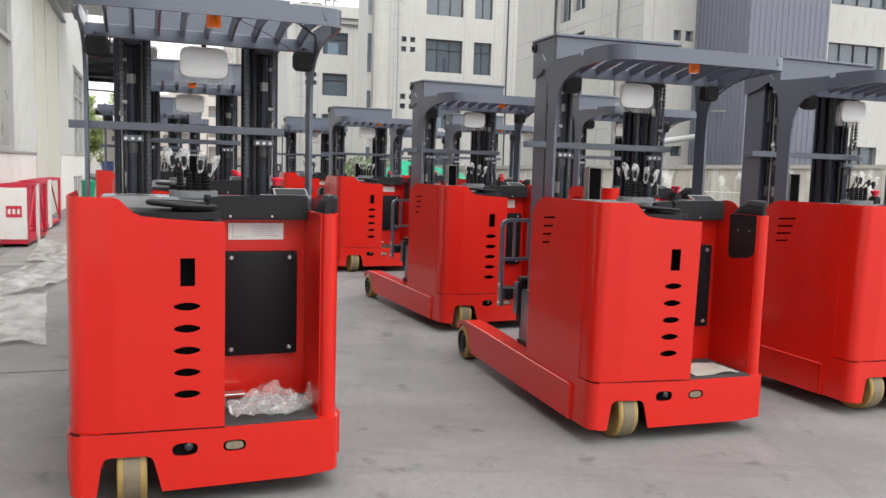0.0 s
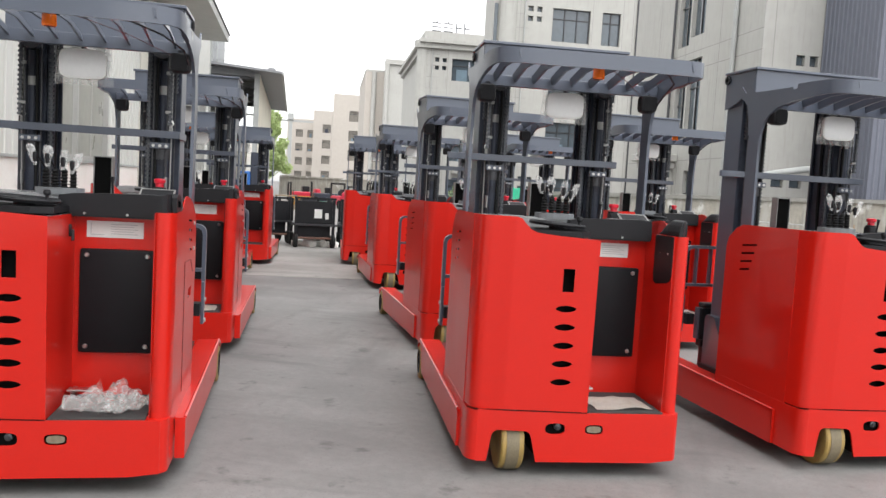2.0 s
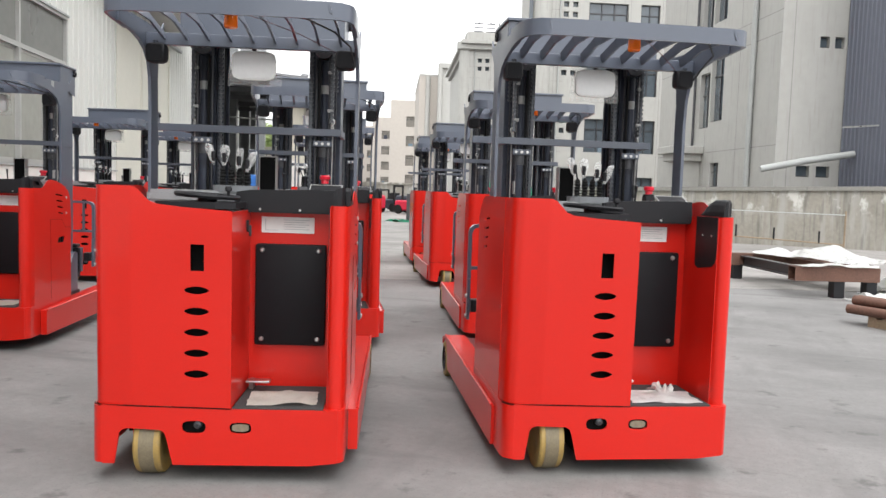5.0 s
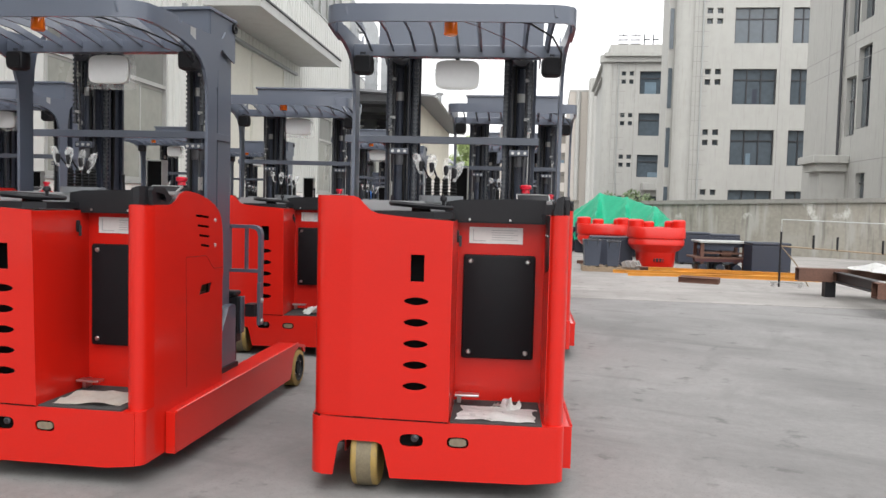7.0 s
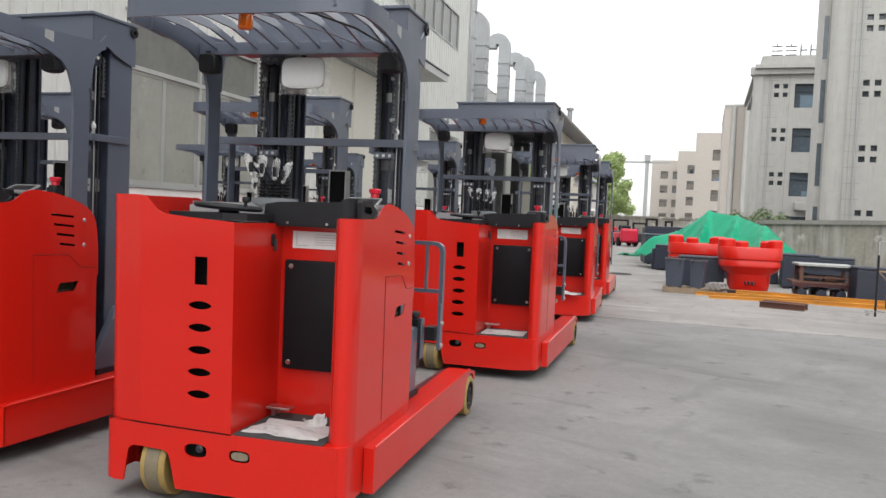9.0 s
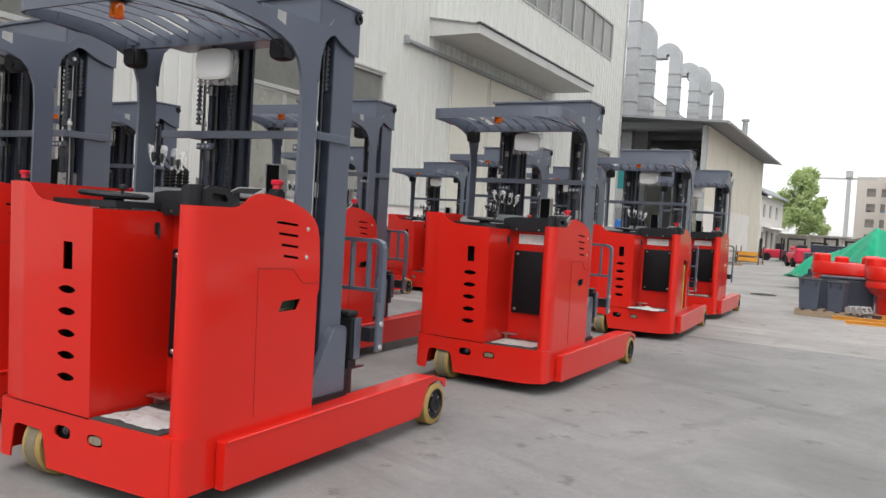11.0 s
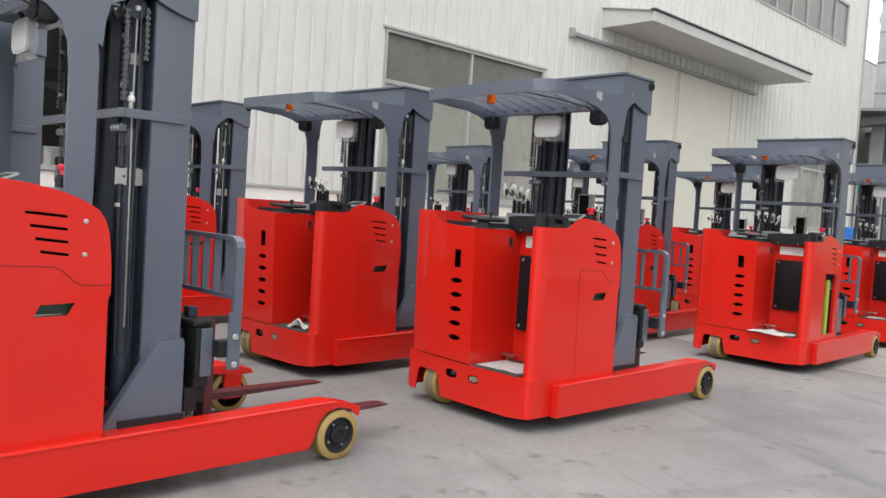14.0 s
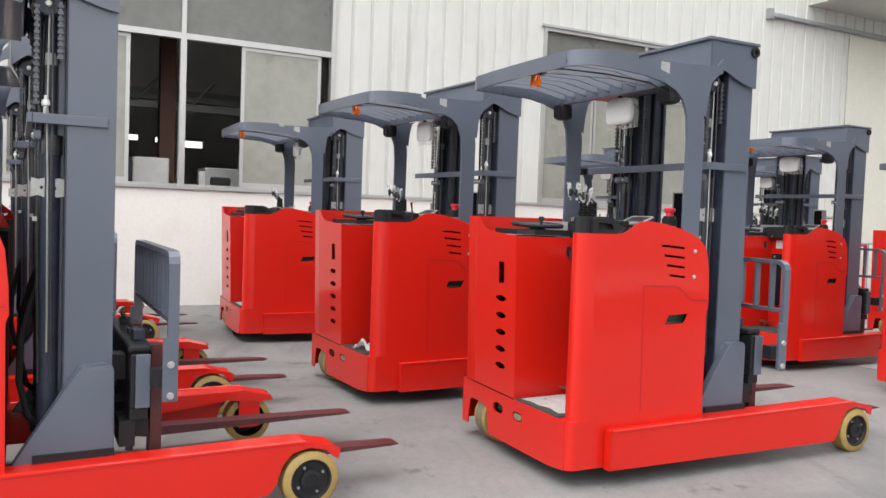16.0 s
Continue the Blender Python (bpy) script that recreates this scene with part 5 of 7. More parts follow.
def shed():
    s = thing("shed", "cream lean-to shed with open front", "shed", m=HALL.copy())
    x0, x1, y0, y1 = -8.4, -1.5, 46.4, 70.0
    part("side_wall", box(x1 - 0.2, x1, y0 + 0.3, y1, 0, 7.42), SHEDWALL, s)
    part("lower_wall", box(x1, x1 + 0.012, y0 + 0.6, y1 - 6, 0, 3.0), PLASTER, s, "pale repainted lower wall")
    part("front_post", box(x1 - 0.26, x1 + 0.02, y0 - 0.02, y0 + 0.29, 0, 7.40), GREYTRIM, s)
    part("front_beam", box(x0, x1 - 0.27, y0 - 0.06, y0 + 0.08, 7.2, 7.6), ROOFING, s)
    roof = plate([(x0, 8.05), (-0.22, 7.5), (-0.22, 7.38), (x0, 7.91)], [], y1 - y0 + 1.2, Matrix.Translation((0, y1 + 0.2, 0)) @ ON_REAR)
    part("roof", roof, ROOFING, s, "dark grey sheet roof")
    part("gutter", tube([(-0.2, y0 - 1.0, 7.38), (-0.2, y1, 7.38)], 0.07, 8), GREYTRIM, s)
    for k in range(5):
        part("rafter", box(x0, x1 - 0.2, y0 + 1 + 4.5 * k, y0 + 1.15 + 4.5 * k, 7.2, 7.5), ROOFING, s)
    for k in range(3):
        part("inner_post", box(x0 + 0.3, x0 + 0.5, y0 + 5 + 6 * k, y0 + 5.2 + 6 * k, 0, 7.2), GREYTRIM, s)
    part("tie_bar", tube([(x0, y0 + 3, 5.5), (x1 - 0.2, y0 + 3, 5.3)], 0.05, 8), GREYTRIM, s)
    part("flue", tube([(-1.17, 57.0, 7.5), (-1.17, 57.0, 8.95)], 0.18, 12), GALV, s, smooth=True)
    for k in range(3):
        part("cap_stay", box(-1.2 + 0.15 * math.cos(2.1 * k), -1.16 + 0.15 * math.cos(2.1 * k), 56.98 + 0.15 * math.sin(2.1 * k), 57.02 + 0.15 * math.sin(2.1 * k), 8.95, 9.04), GALV, s)
    part("flue_cap", lathe([(0.27, 9.03), (0.27, 9.17), (0, 9.25)], Matrix.Translation((-1.17, 57.0, 0)), 12), GALV, s)
    return s


shed()

# ---- perimeter wall ----
def perimeter():
    w = thing("wall_perimeter", "weathered grey concrete boundary wall with peeling paint and coping", "wall", kind="structure", m=yard(11.0, 26.65, 0, -26.565))

    def top(u):
        return 1.70 + 0.030 * u

    def length(u0, u1, z0, z1, y, depth):
        return plate([(u0, z0(u0)), (u1, z0(u1)), (u1, z1(u1)), (u0, z1(u0))], [], depth, Matrix.Translation((0, y + depth, 0)) @ ON_REAR)
    part("wall_body", length(-3.0, 27.0, lambda u: 0.0, lambda u: top(u) - 0.13, 0.08, 0.25), OLDWALL, w)
    for k in range(10):
        part("coping", length(-3.05 + 3.0 * k, -0.062 + 3.0 * k, lambda u: top(u) - 0.128, lambda u: top(u), 0, 0.42), COPING, w)
    part("wall_body", box(-3.0, -2.75, 0.34, 40, 0, 1.48), OLDWALL, w)
    for k in range(13):
        part("coping", box(-3.08, -2.66, 0.43 + 3.0 * k, 3.42 + 3.0 * k, 1.482, 1.60, 0.012), COPING, w)
    return w


perimeter()

# ---- office blocks beyond the wall ----
def window_unit(parent, x0, x1, z0, z1, y, cols=3, glass=None):
    f = part("window", box(x0, x1, y - 0.02, y + 0.10, z0 - 0.06, z0), GREYTRIM, parent)
    bm = box(x0 + 0.02, x1 - 0.02, y + 0.12, y + 0.14, z0, z1)
    part("pane", bm, glass or WINDOW, f)
    h = z0 + (z1 - z0) * 0.68
    for k in range(cols + 1):
        x = x0 + (x1 - x0 - 0.06) * k / cols
        part("window_bar", box(x, x + 0.06, y + 0.06, y + 0.118, z0, z1), DARKSTEEL, f)
    part("window_bar", box(x0 + 0.061, x1 - 0.061, y + 0.065, y + 0.112, h, h + 0.06), DARKSTEEL, f)
    rng = random.Random(int(x0 * 13 + z0 * 7))
    for k in range(cols):
        if rng.random() < 0.4:
            a = x0 + (x1 - x0) * (k + rng.uniform(0.1, 0.45)) / cols
            part("window_blind", box(a, a + (x1 - x0) / cols * rng.uniform(0.25, 0.5), y + 0.1185, y + 0.1198, z0 + 0.02, z0 + (z1 - z0) * rng.uniform(0.2, 0.6)), rng.choice((CURTAIN, CURTAIN, NAVY)), f)
    return f


def facade_sheet(x0, x1, z0, z1, holes, y, depth=0.3):
    return plate(rect(x0, x1, z0, z1), holes, depth, Matrix.Translation((0, y + depth, 0)) @ ON_REAR)


def office(name, label, x0, x1, y, back, height, bays, storeys, base, step, squares=(), mat=None, cornice=True, groove=True, size=1.0, tall=1.78):
    """A tiled office block: front facing -y at y, bays are (x0, x1, columns) of windows on every storey."""
    mat = mat or FACADE
    b = thing(name, label, "building", m=YARD @ Matrix.Translation((4.43, 0.23, 1.4)) @ Matrix.Scale(size, 4) @ Matrix.Translation((-4.43, -0.23, -1.4)))
    holes = []
    for k in range(storeys):
        z = base + step * k
        for a, c, n in bays:
            holes.append(rect(a, c, z, z + tall))
        for a in squares:
            for dx in (0, 0.53):
                for dz in (tall - 0.86, tall - 0.30):
                    holes.append(rect(a + dx, a + dx + 0.3, z + dz, z + dz + 0.3))
    part("wall", facade_sheet(x0, x1, 0, height, holes, y), mat, b)
    for k in range(storeys):
        z = base + step * k
        for a, c, n in bays:
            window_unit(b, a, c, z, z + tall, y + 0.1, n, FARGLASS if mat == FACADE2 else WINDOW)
        for a in squares:
            part("vent_window", box(a - 0.05, a + 0.9, y + 0.24, y + 0.26, z + tall - 0.9, z + tall + 0.05), WINDOW, b)
    part("side_wall", box(x0, x0 + 0.3, y + 0.3, back, 0, height), mat, b)
    part("side_wall", box(x1 - 0.3, x1, y + 0.3, back, 0, height), mat, b)
    part("roof", box(x0 + 0.3, x1 - 0.3, y + 0.3, back, height - 0.4, height - 0.2), GREYTRIM, b)
    if cornice:
        part("cornice", box(x0 - 0.25, x1 + 0.25, y - 0.28, back, height, height + 0.35), mat, b)
        part("cornice", box(x0 - 0.5, x1 + 0.5, y - 0.5, back, height + 0.352, height + 0.6), mat, b)
        part("parapet", box(x0 - 0.1, x1 + 0.1, y - 0.1, back, height + 0.602, height + 1.2), mat, b)
    if groove:
        bm = bmesh.new()
        for k in range(int((x1 - x0) / 0.62)):
            x = x0 + 0.4 + 0.62 * k
            if any(a - 0.1 < x < c + 0.1 for a, c, n in bays) or any(a - 0.1 < x < a + 0.9 for a in squares):
                continue
            box(x, x + 0.025, y - 0.004, y + 0.01, 0, height, 0, bm)
        for k in range(int(height / 0.8)):
            for a, c in ((x0, x0 + 1.0),):
                box(a, c, y - 0.004, y + 0.01, 0.6 + 0.8 * k, 0.62 + 0.8 * k, 0, bm)
        part("tile_joints", bm, JOINT, b)
    return b


m_block = office("office_block", "grey tiled four-storey office block", 12.3, 22.0, 45.5, 52, 16.2, [(14.64, 16.92, 3), (17.64, 18.77, 2)], 4, 0.58, 3.27, (13.17,), size=1.3645, tall=1.9)
part("corner_column", lathe([(0.5, 0), (0.5, 16.0), (0.7, 16.1), (0.7, 16.6)], Matrix.Translation((12.07, 45.7, 0)), 20), FACADE, m_block, smooth=True)
part("column_fin", box(11.25, 12.3, 46.1, 48.6, 0, 16.2), FACADE, m_block)
part("fin_cornice", box(10.8, 12.3, 45.9, 48.9, 16.2, 16.8, 0.04), FACADE, m_block)
for k in range(4):
    part("slit_window", box(11.3, 11.52, 46.07, 46.099, 0.4 + 3.27 * k, 2.6 + 3.27 * k), WINDOW, m_block)
for x, mat in ((12.98, GREYTRIM), (19.75, DARKSTEEL)):
    part("downpipe", tube([(x, 45.42, 0), (x, 45.42, 16.2)], 0.045, 8), mat, m_block, smooth=True)
k_block = office("office_block", "grey tiled office block with rooftop sign", 8.9, 14.6, 57.0, 74, 11.4, [(10.87, 12.65, 1)], 4, 0.65, 2.866, (9.63,), size=1.546, tall=1.55)
part("corner_column", lathe([(0.42, 0), (0.42, 11.3), (0.62, 11.4), (0.62, 11.9)], Matrix.Translation((8.75, 57.3, 0)), 18), FACADE, k_block, smooth=True)
part("downpipe", tube([(9.43, 56.94, 0), (9.43, 56.94, 11.4)], 0.035, 8), GREYTRIM, k_block, smooth=True)
part("entrance_hood", box(11.2, 12.4, 56.0, 57.0, 2.6, 3.1, 0.03), FACADE, k_block)
n_block = thing("office_block", "pale grey tiled wing of the offices", "building", m=YARD.copy())
# the wing's west side, with tall windows
tall = [(34.35, 35.5, 8.6, 11.6), (34.35, 35.4, 4.5, 6.9), (32.9, 34.2, 8.9, 12.0), (32.9, 34.2, 4.7, 7.9), (33.0, 33.9, 1.9, 2.95)]
part("west_wall", plate(rect(28.0, 40.7, 0, 17.5), [rect(a, b, c, d) for a, b, c, d in tall], 0.3, Matrix.Translation((17.2, 0, 0)) @ ON_SIDE), FACADE, n_block)
for a, b, c, d in tall:
    f = part("window", box(17.28, 17.36, a, b, c, c + 0.05), DARKSTEEL, n_block)
    part("pane", box(17.40, 17.42, a - 0.05, b + 0.05, c - 0.05, d + 0.05), WINDOW, f)
    part("window_bar", box(17.34, 17.39, (a + b) / 2 - 0.025, (a + b) / 2 + 0.025, c + 0.05, d), DARKSTEEL, f)
    part("window_bar", box(17.34, 17.39, a, b, c + (d - c) * 0.6, c + (d - c) * 0.6 + 0.05), DARKSTEEL, f)
front = [(18.6, 18.95, 6.9, 7.3), (19.15, 19.5, 6.9, 7.3), (18.0, 18.5, 2.3, 2.7), (18.75, 19.25, 2.3, 2.7), (26.3, 29.4, 6.2, 7.4), (26.3, 29.4, 9.0, 10.6), (26.3, 29.4, 2.2, 3.0), (31.5, 34.5, 6.2, 7.4), (31.5, 34.5, 9.0, 10.6)]
part("front_wall", facade_sheet(17.5, 46, 0, 17.5, [rect(a, b, c, d) for a, b, c, d in front], 28.0), FACADE, n_block)
for a, b, c, d in front:
    f = part("window", box(a, b, 28.08, 28.16, c, c + 0.04), DARKSTEEL, n_block)
    part("pane", box(a - 0.05, b + 0.05, 28.2, 28.22, c - 0.05, d + 0.05), WINDOW, f)
    for k in range(1, int((b - a) / 0.9) + 1):
        x = a + (b - a) * k / (int((b - a) / 0.9) + 1)
        part("window_bar", box(x - 0.025, x + 0.025, 28.14, 28.19, c + 0.04, d), DARKSTEEL, f)
part("roof", box(17.5, 46, 28.3, 40.7, 17.3, 17.5), GREYTRIM, n_block)
for z in (3.4, 7.4, 8.2, 12.4):
    part("joint", box(17.196, 17.2, 28.0, 40.7, z, z + 0.03), JOINT, n_block)
for y in (31.4, 34.6, 37.6):
    part("joint", box(17.196, 17.2, y, y + 0.03, 0, 17.5), JOINT, n_block)
part("joint", box(17.63, 17.66, 27.996, 28.0, 0, 17.5), JOINT, n_block)
part("downpipe", tube([(17.08, 30.0, 0), (17.08, 30.0, 17.5)], 0.1, 10), GREYTRIM, n_block, "grey downpipe", True)
part("back_wall", box(17.5, 46, 40.4, 40.7, 0, 17.3), FACADE, n_block)
part("porch", box(16.0, 17.19, 34.8, 36.5, 3.05, 3.37, 0.02), FACADE, n_block)
part("porch", box(15.8, 17.19, 34.6, 36.7, 3.374, 3.7, 0.03), FACADE, n_block)
part("porch_wall", box(16.2, 17.19, 35.0, 36.3, 0, 3.05), FACADE, n_block)
part("downpipe", tube([(17.1, 35.8, 3.7), (17.1, 35.8, 17.5)], 0.06, 8), DARKSTEEL, n_block, smooth=True)
part("vent_pipe", tube([(16.4, 27.4, 2.5), (18.0, 27.2, 2.85), (19.54, 27.0, 3.12)], 0.12, 12), GREYTRIM, n_block, "grey pipe", True)


def dark_tower():
    b = thing("clad_tower", "slate blue ribbed metal clad annex", "building", m=YARD.copy())

    def sheet(a0, a1, at, along_x):
        bm = bmesh.new()
        u, line = a0, []
        while u < a1 - 0.2:
            line += [(u, 0), (u + 0.14, 0), (u + 0.17, -0.03), (u + 0.22, -0.03), (u + 0.25, 0)]
            u += 0.25
        line += [(a1, 0)]
        pts = [(p, at + q) if along_x else (at + q, p) for p, q in line]
        lo = [bm.verts.new((x, y, 0)) for x, y in pts]
        hi = [bm.verts.new((x, y, 15.0)) for x, y in pts]
        for k in range(len(line) - 1):
            bm.faces.new((lo[k], lo[k + 1], hi[k + 1], hi[k]))
        bmesh.ops.recalc_face_normals(bm, faces=bm.faces[:])
        return bm
    part("cladding", sheet(19.6, 23.1, 24.7, True), DARKCLAD, b)
    part("side_cladding", sheet(24.7, 27.95, 19.6, False), DARKCLAD, b)
    part("side_cladding", box(23.1, 23.15, 24.7, 27.95, 0, 15.0), DARKCLAD, b)
    part("roof", box(19.6, 23.1, 24.7, 27.95, 15.0, 15.1), ROOFING, b)
    part("rail", tube([(18.9, 26.8, 4.0), (20.6, 24.4, 4.05)], 0.03, 6), STEEL, b)
    return b


dark_tower()

for x0, x1, y, h, places in ((3.3, 8.6, 137, 16.45, (0.67,)), (-0.7, 3.6, 173, 16.6, (0.66,)), (-7.3, -0.3, 195, 16.3, (0.414, 0.81))):
    w = 1.7
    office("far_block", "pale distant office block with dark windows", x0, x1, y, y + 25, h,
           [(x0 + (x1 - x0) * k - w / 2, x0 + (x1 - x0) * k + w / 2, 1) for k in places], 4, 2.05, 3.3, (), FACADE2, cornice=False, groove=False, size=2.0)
wing = thing("office_wing", "grey tiled office wing with a corner column in the distance", "building", m=YARD.copy())
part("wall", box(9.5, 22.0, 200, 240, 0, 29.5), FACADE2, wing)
part("parapet", box(9.4, 22.0, 199.9, 240, 29.5, 30.0), FACADE, wing)
part("corner_wall", box(14.6, 22.0, 196, 199.8, 0, 31.0), FACADE, wing)
part("cornice", box(14.0, 22.0, 195.4, 199.8, 31.0, 32.2, 0.05), FACADE, wing)
for x in (11.6, 14.4):
    part("pilaster", tube([(x, 199.7 if x < 14 else 195.8, 0), (x, 199.7 if x < 14 else 195.8, 29.4 if x < 14 else 31.0)], 0.6, 10), FACADE, wing, smooth=True)


def rooftop_sign():
    s = thing("rooftop_sign", "dark rooftop sign characters on a light frame", "sign", m=yard(12.1, 89.6, 18.75) @ Matrix.Scale(1.55, 4))
    part("sign_frame", tube([(0, 0, 0.05), (3.0, 0, 0.05)], 0.03, 6), STEEL, s)
    for k in range(5):
        part("sign_leg", tube([(0.3 + 0.6 * k, 0, -0.05), (0.3 + 0.6 * k, 0, 0.3)], 0.025, 6), STEEL, s)
    for x in (0.0, 0.85):
        for a in (0.0, 0.28, 0.56):
            part("sign_bar", box(x, x + 0.68, -0.03, 0.03, 0.2 + a, 0.26 + a), BLACK, s)
        part("sign_bar", box(x + 0.31, x + 0.37, -0.03, 0.03, 0.821, 0.95), BLACK, s)
        part("sign_bar", box(x + 0.05, x + 0.11, -0.03, 0.03, 0.02, 0.199), BLACK, s)
        part("sign_bar", box(x + 0.57, x + 0.63, -0.03, 0.03, 0.02, 0.199), BLACK, s)
    for x in (1.75, 2.35):
        part("sign_bar", box(x, x + 0.07, -0.03, 0.03, 0.1, 0.9), BLACK, s)
        part("sign_bar", box(x + 0.071, x + 0.42, -0.03, 0.03, 0.5, 0.57), BLACK, s)
    return s


rooftop_sign()


# ---- trees ----
def tree(x, y, h, spread, seed):
    rng = random.Random(seed)
    t = thing("tree", "leafy green broadleaf tree behind the shed", "tree", "trees", m=yard(x, y, 0))
    bm = tube([(0, 0, 0), (0.1, 0, h * 0.25), (0.0, 0.1, h * 0.5), (0.1, 0.1, h * 0.8)], [0.22, 0.17, 0.11, 0.04], 9)
    for k in range(7):
        a, z = k * 2.4, h * (0.3 + 0.07 * k)
        tube([(0.03, 0.03, z), (spread * 0.3 * math.cos(a), spread * 0.3 * math.sin(a), z + h * 0.1), (spread * 0.62 * math.cos(a), spread * 0.62 * math.sin(a), z + h * 0.22)], [0.08, 0.05, 0.02], 6, bm)
    part("trunk", bm, BARK, t)
    lumps = []
    for k in range(64):
        a, r = rng.uniform(0, math.tau), spread * math.sqrt(rng.random()) * 0.85
        z = h * rng.uniform(0.16, 0.93)
        r *= 1 - 0.6 * max(0, (z / h - 0.5) / 0.45)
        lumps.append((Vector((r * math.cos(a), r * math.sin(a), z)), rng.uniform(0.5, 1.0) * spread * 0.30))
    verts, faces = [], []
    for c, rad in lumps:
        for _ in range(230):
            d = Vector((rng.gauss(0, 1), rng.gauss(0, 1), rng.gauss(0, 0.8))).normalized() * rad * rng.uniform(0.4, 1.08)
            p = c + d
            u = Vector((rng.gauss(0, 1), rng.gauss(0, 1), rng.gauss(0, 1))).normalized()
            v = u.orthogonal().normalized()
            w = u.cross(v)
            q = rng.uniform(0.05, 0.10) * (h / 7)
            n = len(verts)
            verts += [p + v * q * 1.5, p + w * q, p - v * q * 1.5, p - w * q]
            faces.append((n, n + 1, n + 2, n + 3))
    me = bpy.data.meshes.new("crown")
    me.from_pydata([tuple(v) for v in verts], [], faces)
    me.materials.append(LEAF)
    ob = new("crown", me)
    ob.parent = t
    return t


tree(-9.3, 138, 13.2, 4.6, 1)
tree(-12.5, 88, 9.0, 4.0, 4)
tree(-9.2, 80, 7.5, 2.6, 5)


# ---- loose papers and plastic on the driver's floors ----
def loose_sheet(name, label, category, m, w, d, seed, mat, crumple=0.02, lift=0.0, n=14):
    rng = random.Random(seed)
    off = Vector((rng.uniform(0, 50), rng.uniform(0, 50), 0))
    bm = bmesh.new()
    vs = {}
    for i in range(n + 1):
        for j in range(n + 1):
            u, v = i / n - 0.5, j / n - 0.5
            x = u * w * (1 + 0.12 * noise.noise(Vector((v * 3, 1, seed))))
            y = v * d * (1 + 0.16 * noise.noise(Vector((u * 3, 2, seed))))
            q = Vector((u * 3.2, v * 3.2, 0)) + off
            z = abs(noise.noise(q)) * crumple * 1.5 + abs(noise.noise(q * 2.3)) * crumple * 0.6
            z *= 1 - 0.75 * max(abs(u), abs(v)) * 2 * max(abs(u), abs(v)) * 2
            z += lift * max(0, noise.noise(q * 0.8)) + 0.002
            vs[i, j] = bm.verts.new((x, y, z))
    for i in range(n):
        for j in range(n):
            bm.faces.new((vs[i, j], vs[i + 1, j], vs[i + 1, j + 1], vs[i, j + 1]))
    bmesh.ops.solidify(bm, geom=bm.faces[:], thickness=0.0012)
    return solid(name, bm, mat, label, category, m=m, smooth=True)


def on_floor(k, x=0.25, y=0.2, turn=0.0):
    tx, ty, yaw = TRUCKS[k]
    return pose(tx, ty, 0.363, 0, 0, yaw) @ pose(x, y, 0, 0, 0, turn)


loose_sheet("plastic_bag", "crumpled clear plastic bag on a truck floor", "plastic bag", on_floor(0, 0.25, 0.15, 10), 0.35, 0.28, 3, CLEAR, 0.06, 0.12, 34)
loose_sheet("plastic_bag", "translucent plastic sheet beside a truck cushion", "plastic bag", on_floor(0, 0.34, 0.22, 40), 0.24, 0.24, 8, CLEAR, 0.09, 0.26, 28)
loose_sheet("plastic_film", "white film lying on a truck's grey deck", "plastic film", pose(TRUCKS[0][0], TRUCKS[0][1], 1.2825, 0, 0, TRUCKS[0][2]) @ pose(-0.46, 0.22, 0, 0, 0, 3), 0.2, 0.34, 71, FILM, 0.012, 0.02, 18)
loose_sheet("cardboard_sheet", "brownish cardboard sheet on a truck floor", "cardboard", on_floor(1, 0.26, 0.17, 4), 0.33, 0.26, 5, PAPER, 0.014, 0.02)
loose_sheet("paper_sheet", "white creased paper on a truck floor", "paper", on_floor(2, 0.26, 0.15, -4), 0.36, 0.24, 9, FILM, 0.014, 0.015, 24)
loose_sheet("paper_sheet", "white folded paper corner on a truck floor", "paper", on_floor(2, 0.31, 0.28, 30), 0.10, 0.11, 12, FILM, 0.02, 0.06, 20)
loose_sheet("paper_sheet", "pale paper sheet on a truck floor", "paper", on_floor(3, 0.25, 0.19, 2), 0.36, 0.3, 14, FILM, 0.012, 0.0)
loose_sheet("paper_ball", "crumpled white paper on a truck floor", "paper", on_floor(4, 0.30, 0.1, 20), 0.2, 0.14, 21, FILM, 0.07, 0.10, 24)
loose_sheet("paper_sheet", "pale greenish paper on a truck floor", "paper", on_floor(5, 0.25, 0.18, 3), 0.34, 0.28, 17, PAPER, 0.014, 0.0)
loose_sheet("cloth", "pale cloth hanging over a truck floor edge", "cloth", on_floor(6, 0.22, 0.06, -10), 0.40, 0.26, 23, FILM, 0.035, 0.02)
loose_sheet("paper_sheet", "brownish paper on a truck floor", "paper", on_floor(11, 0.25, 0.18, 3), 0.32, 0.26, 27, PAPER, 0.014, 0.0)


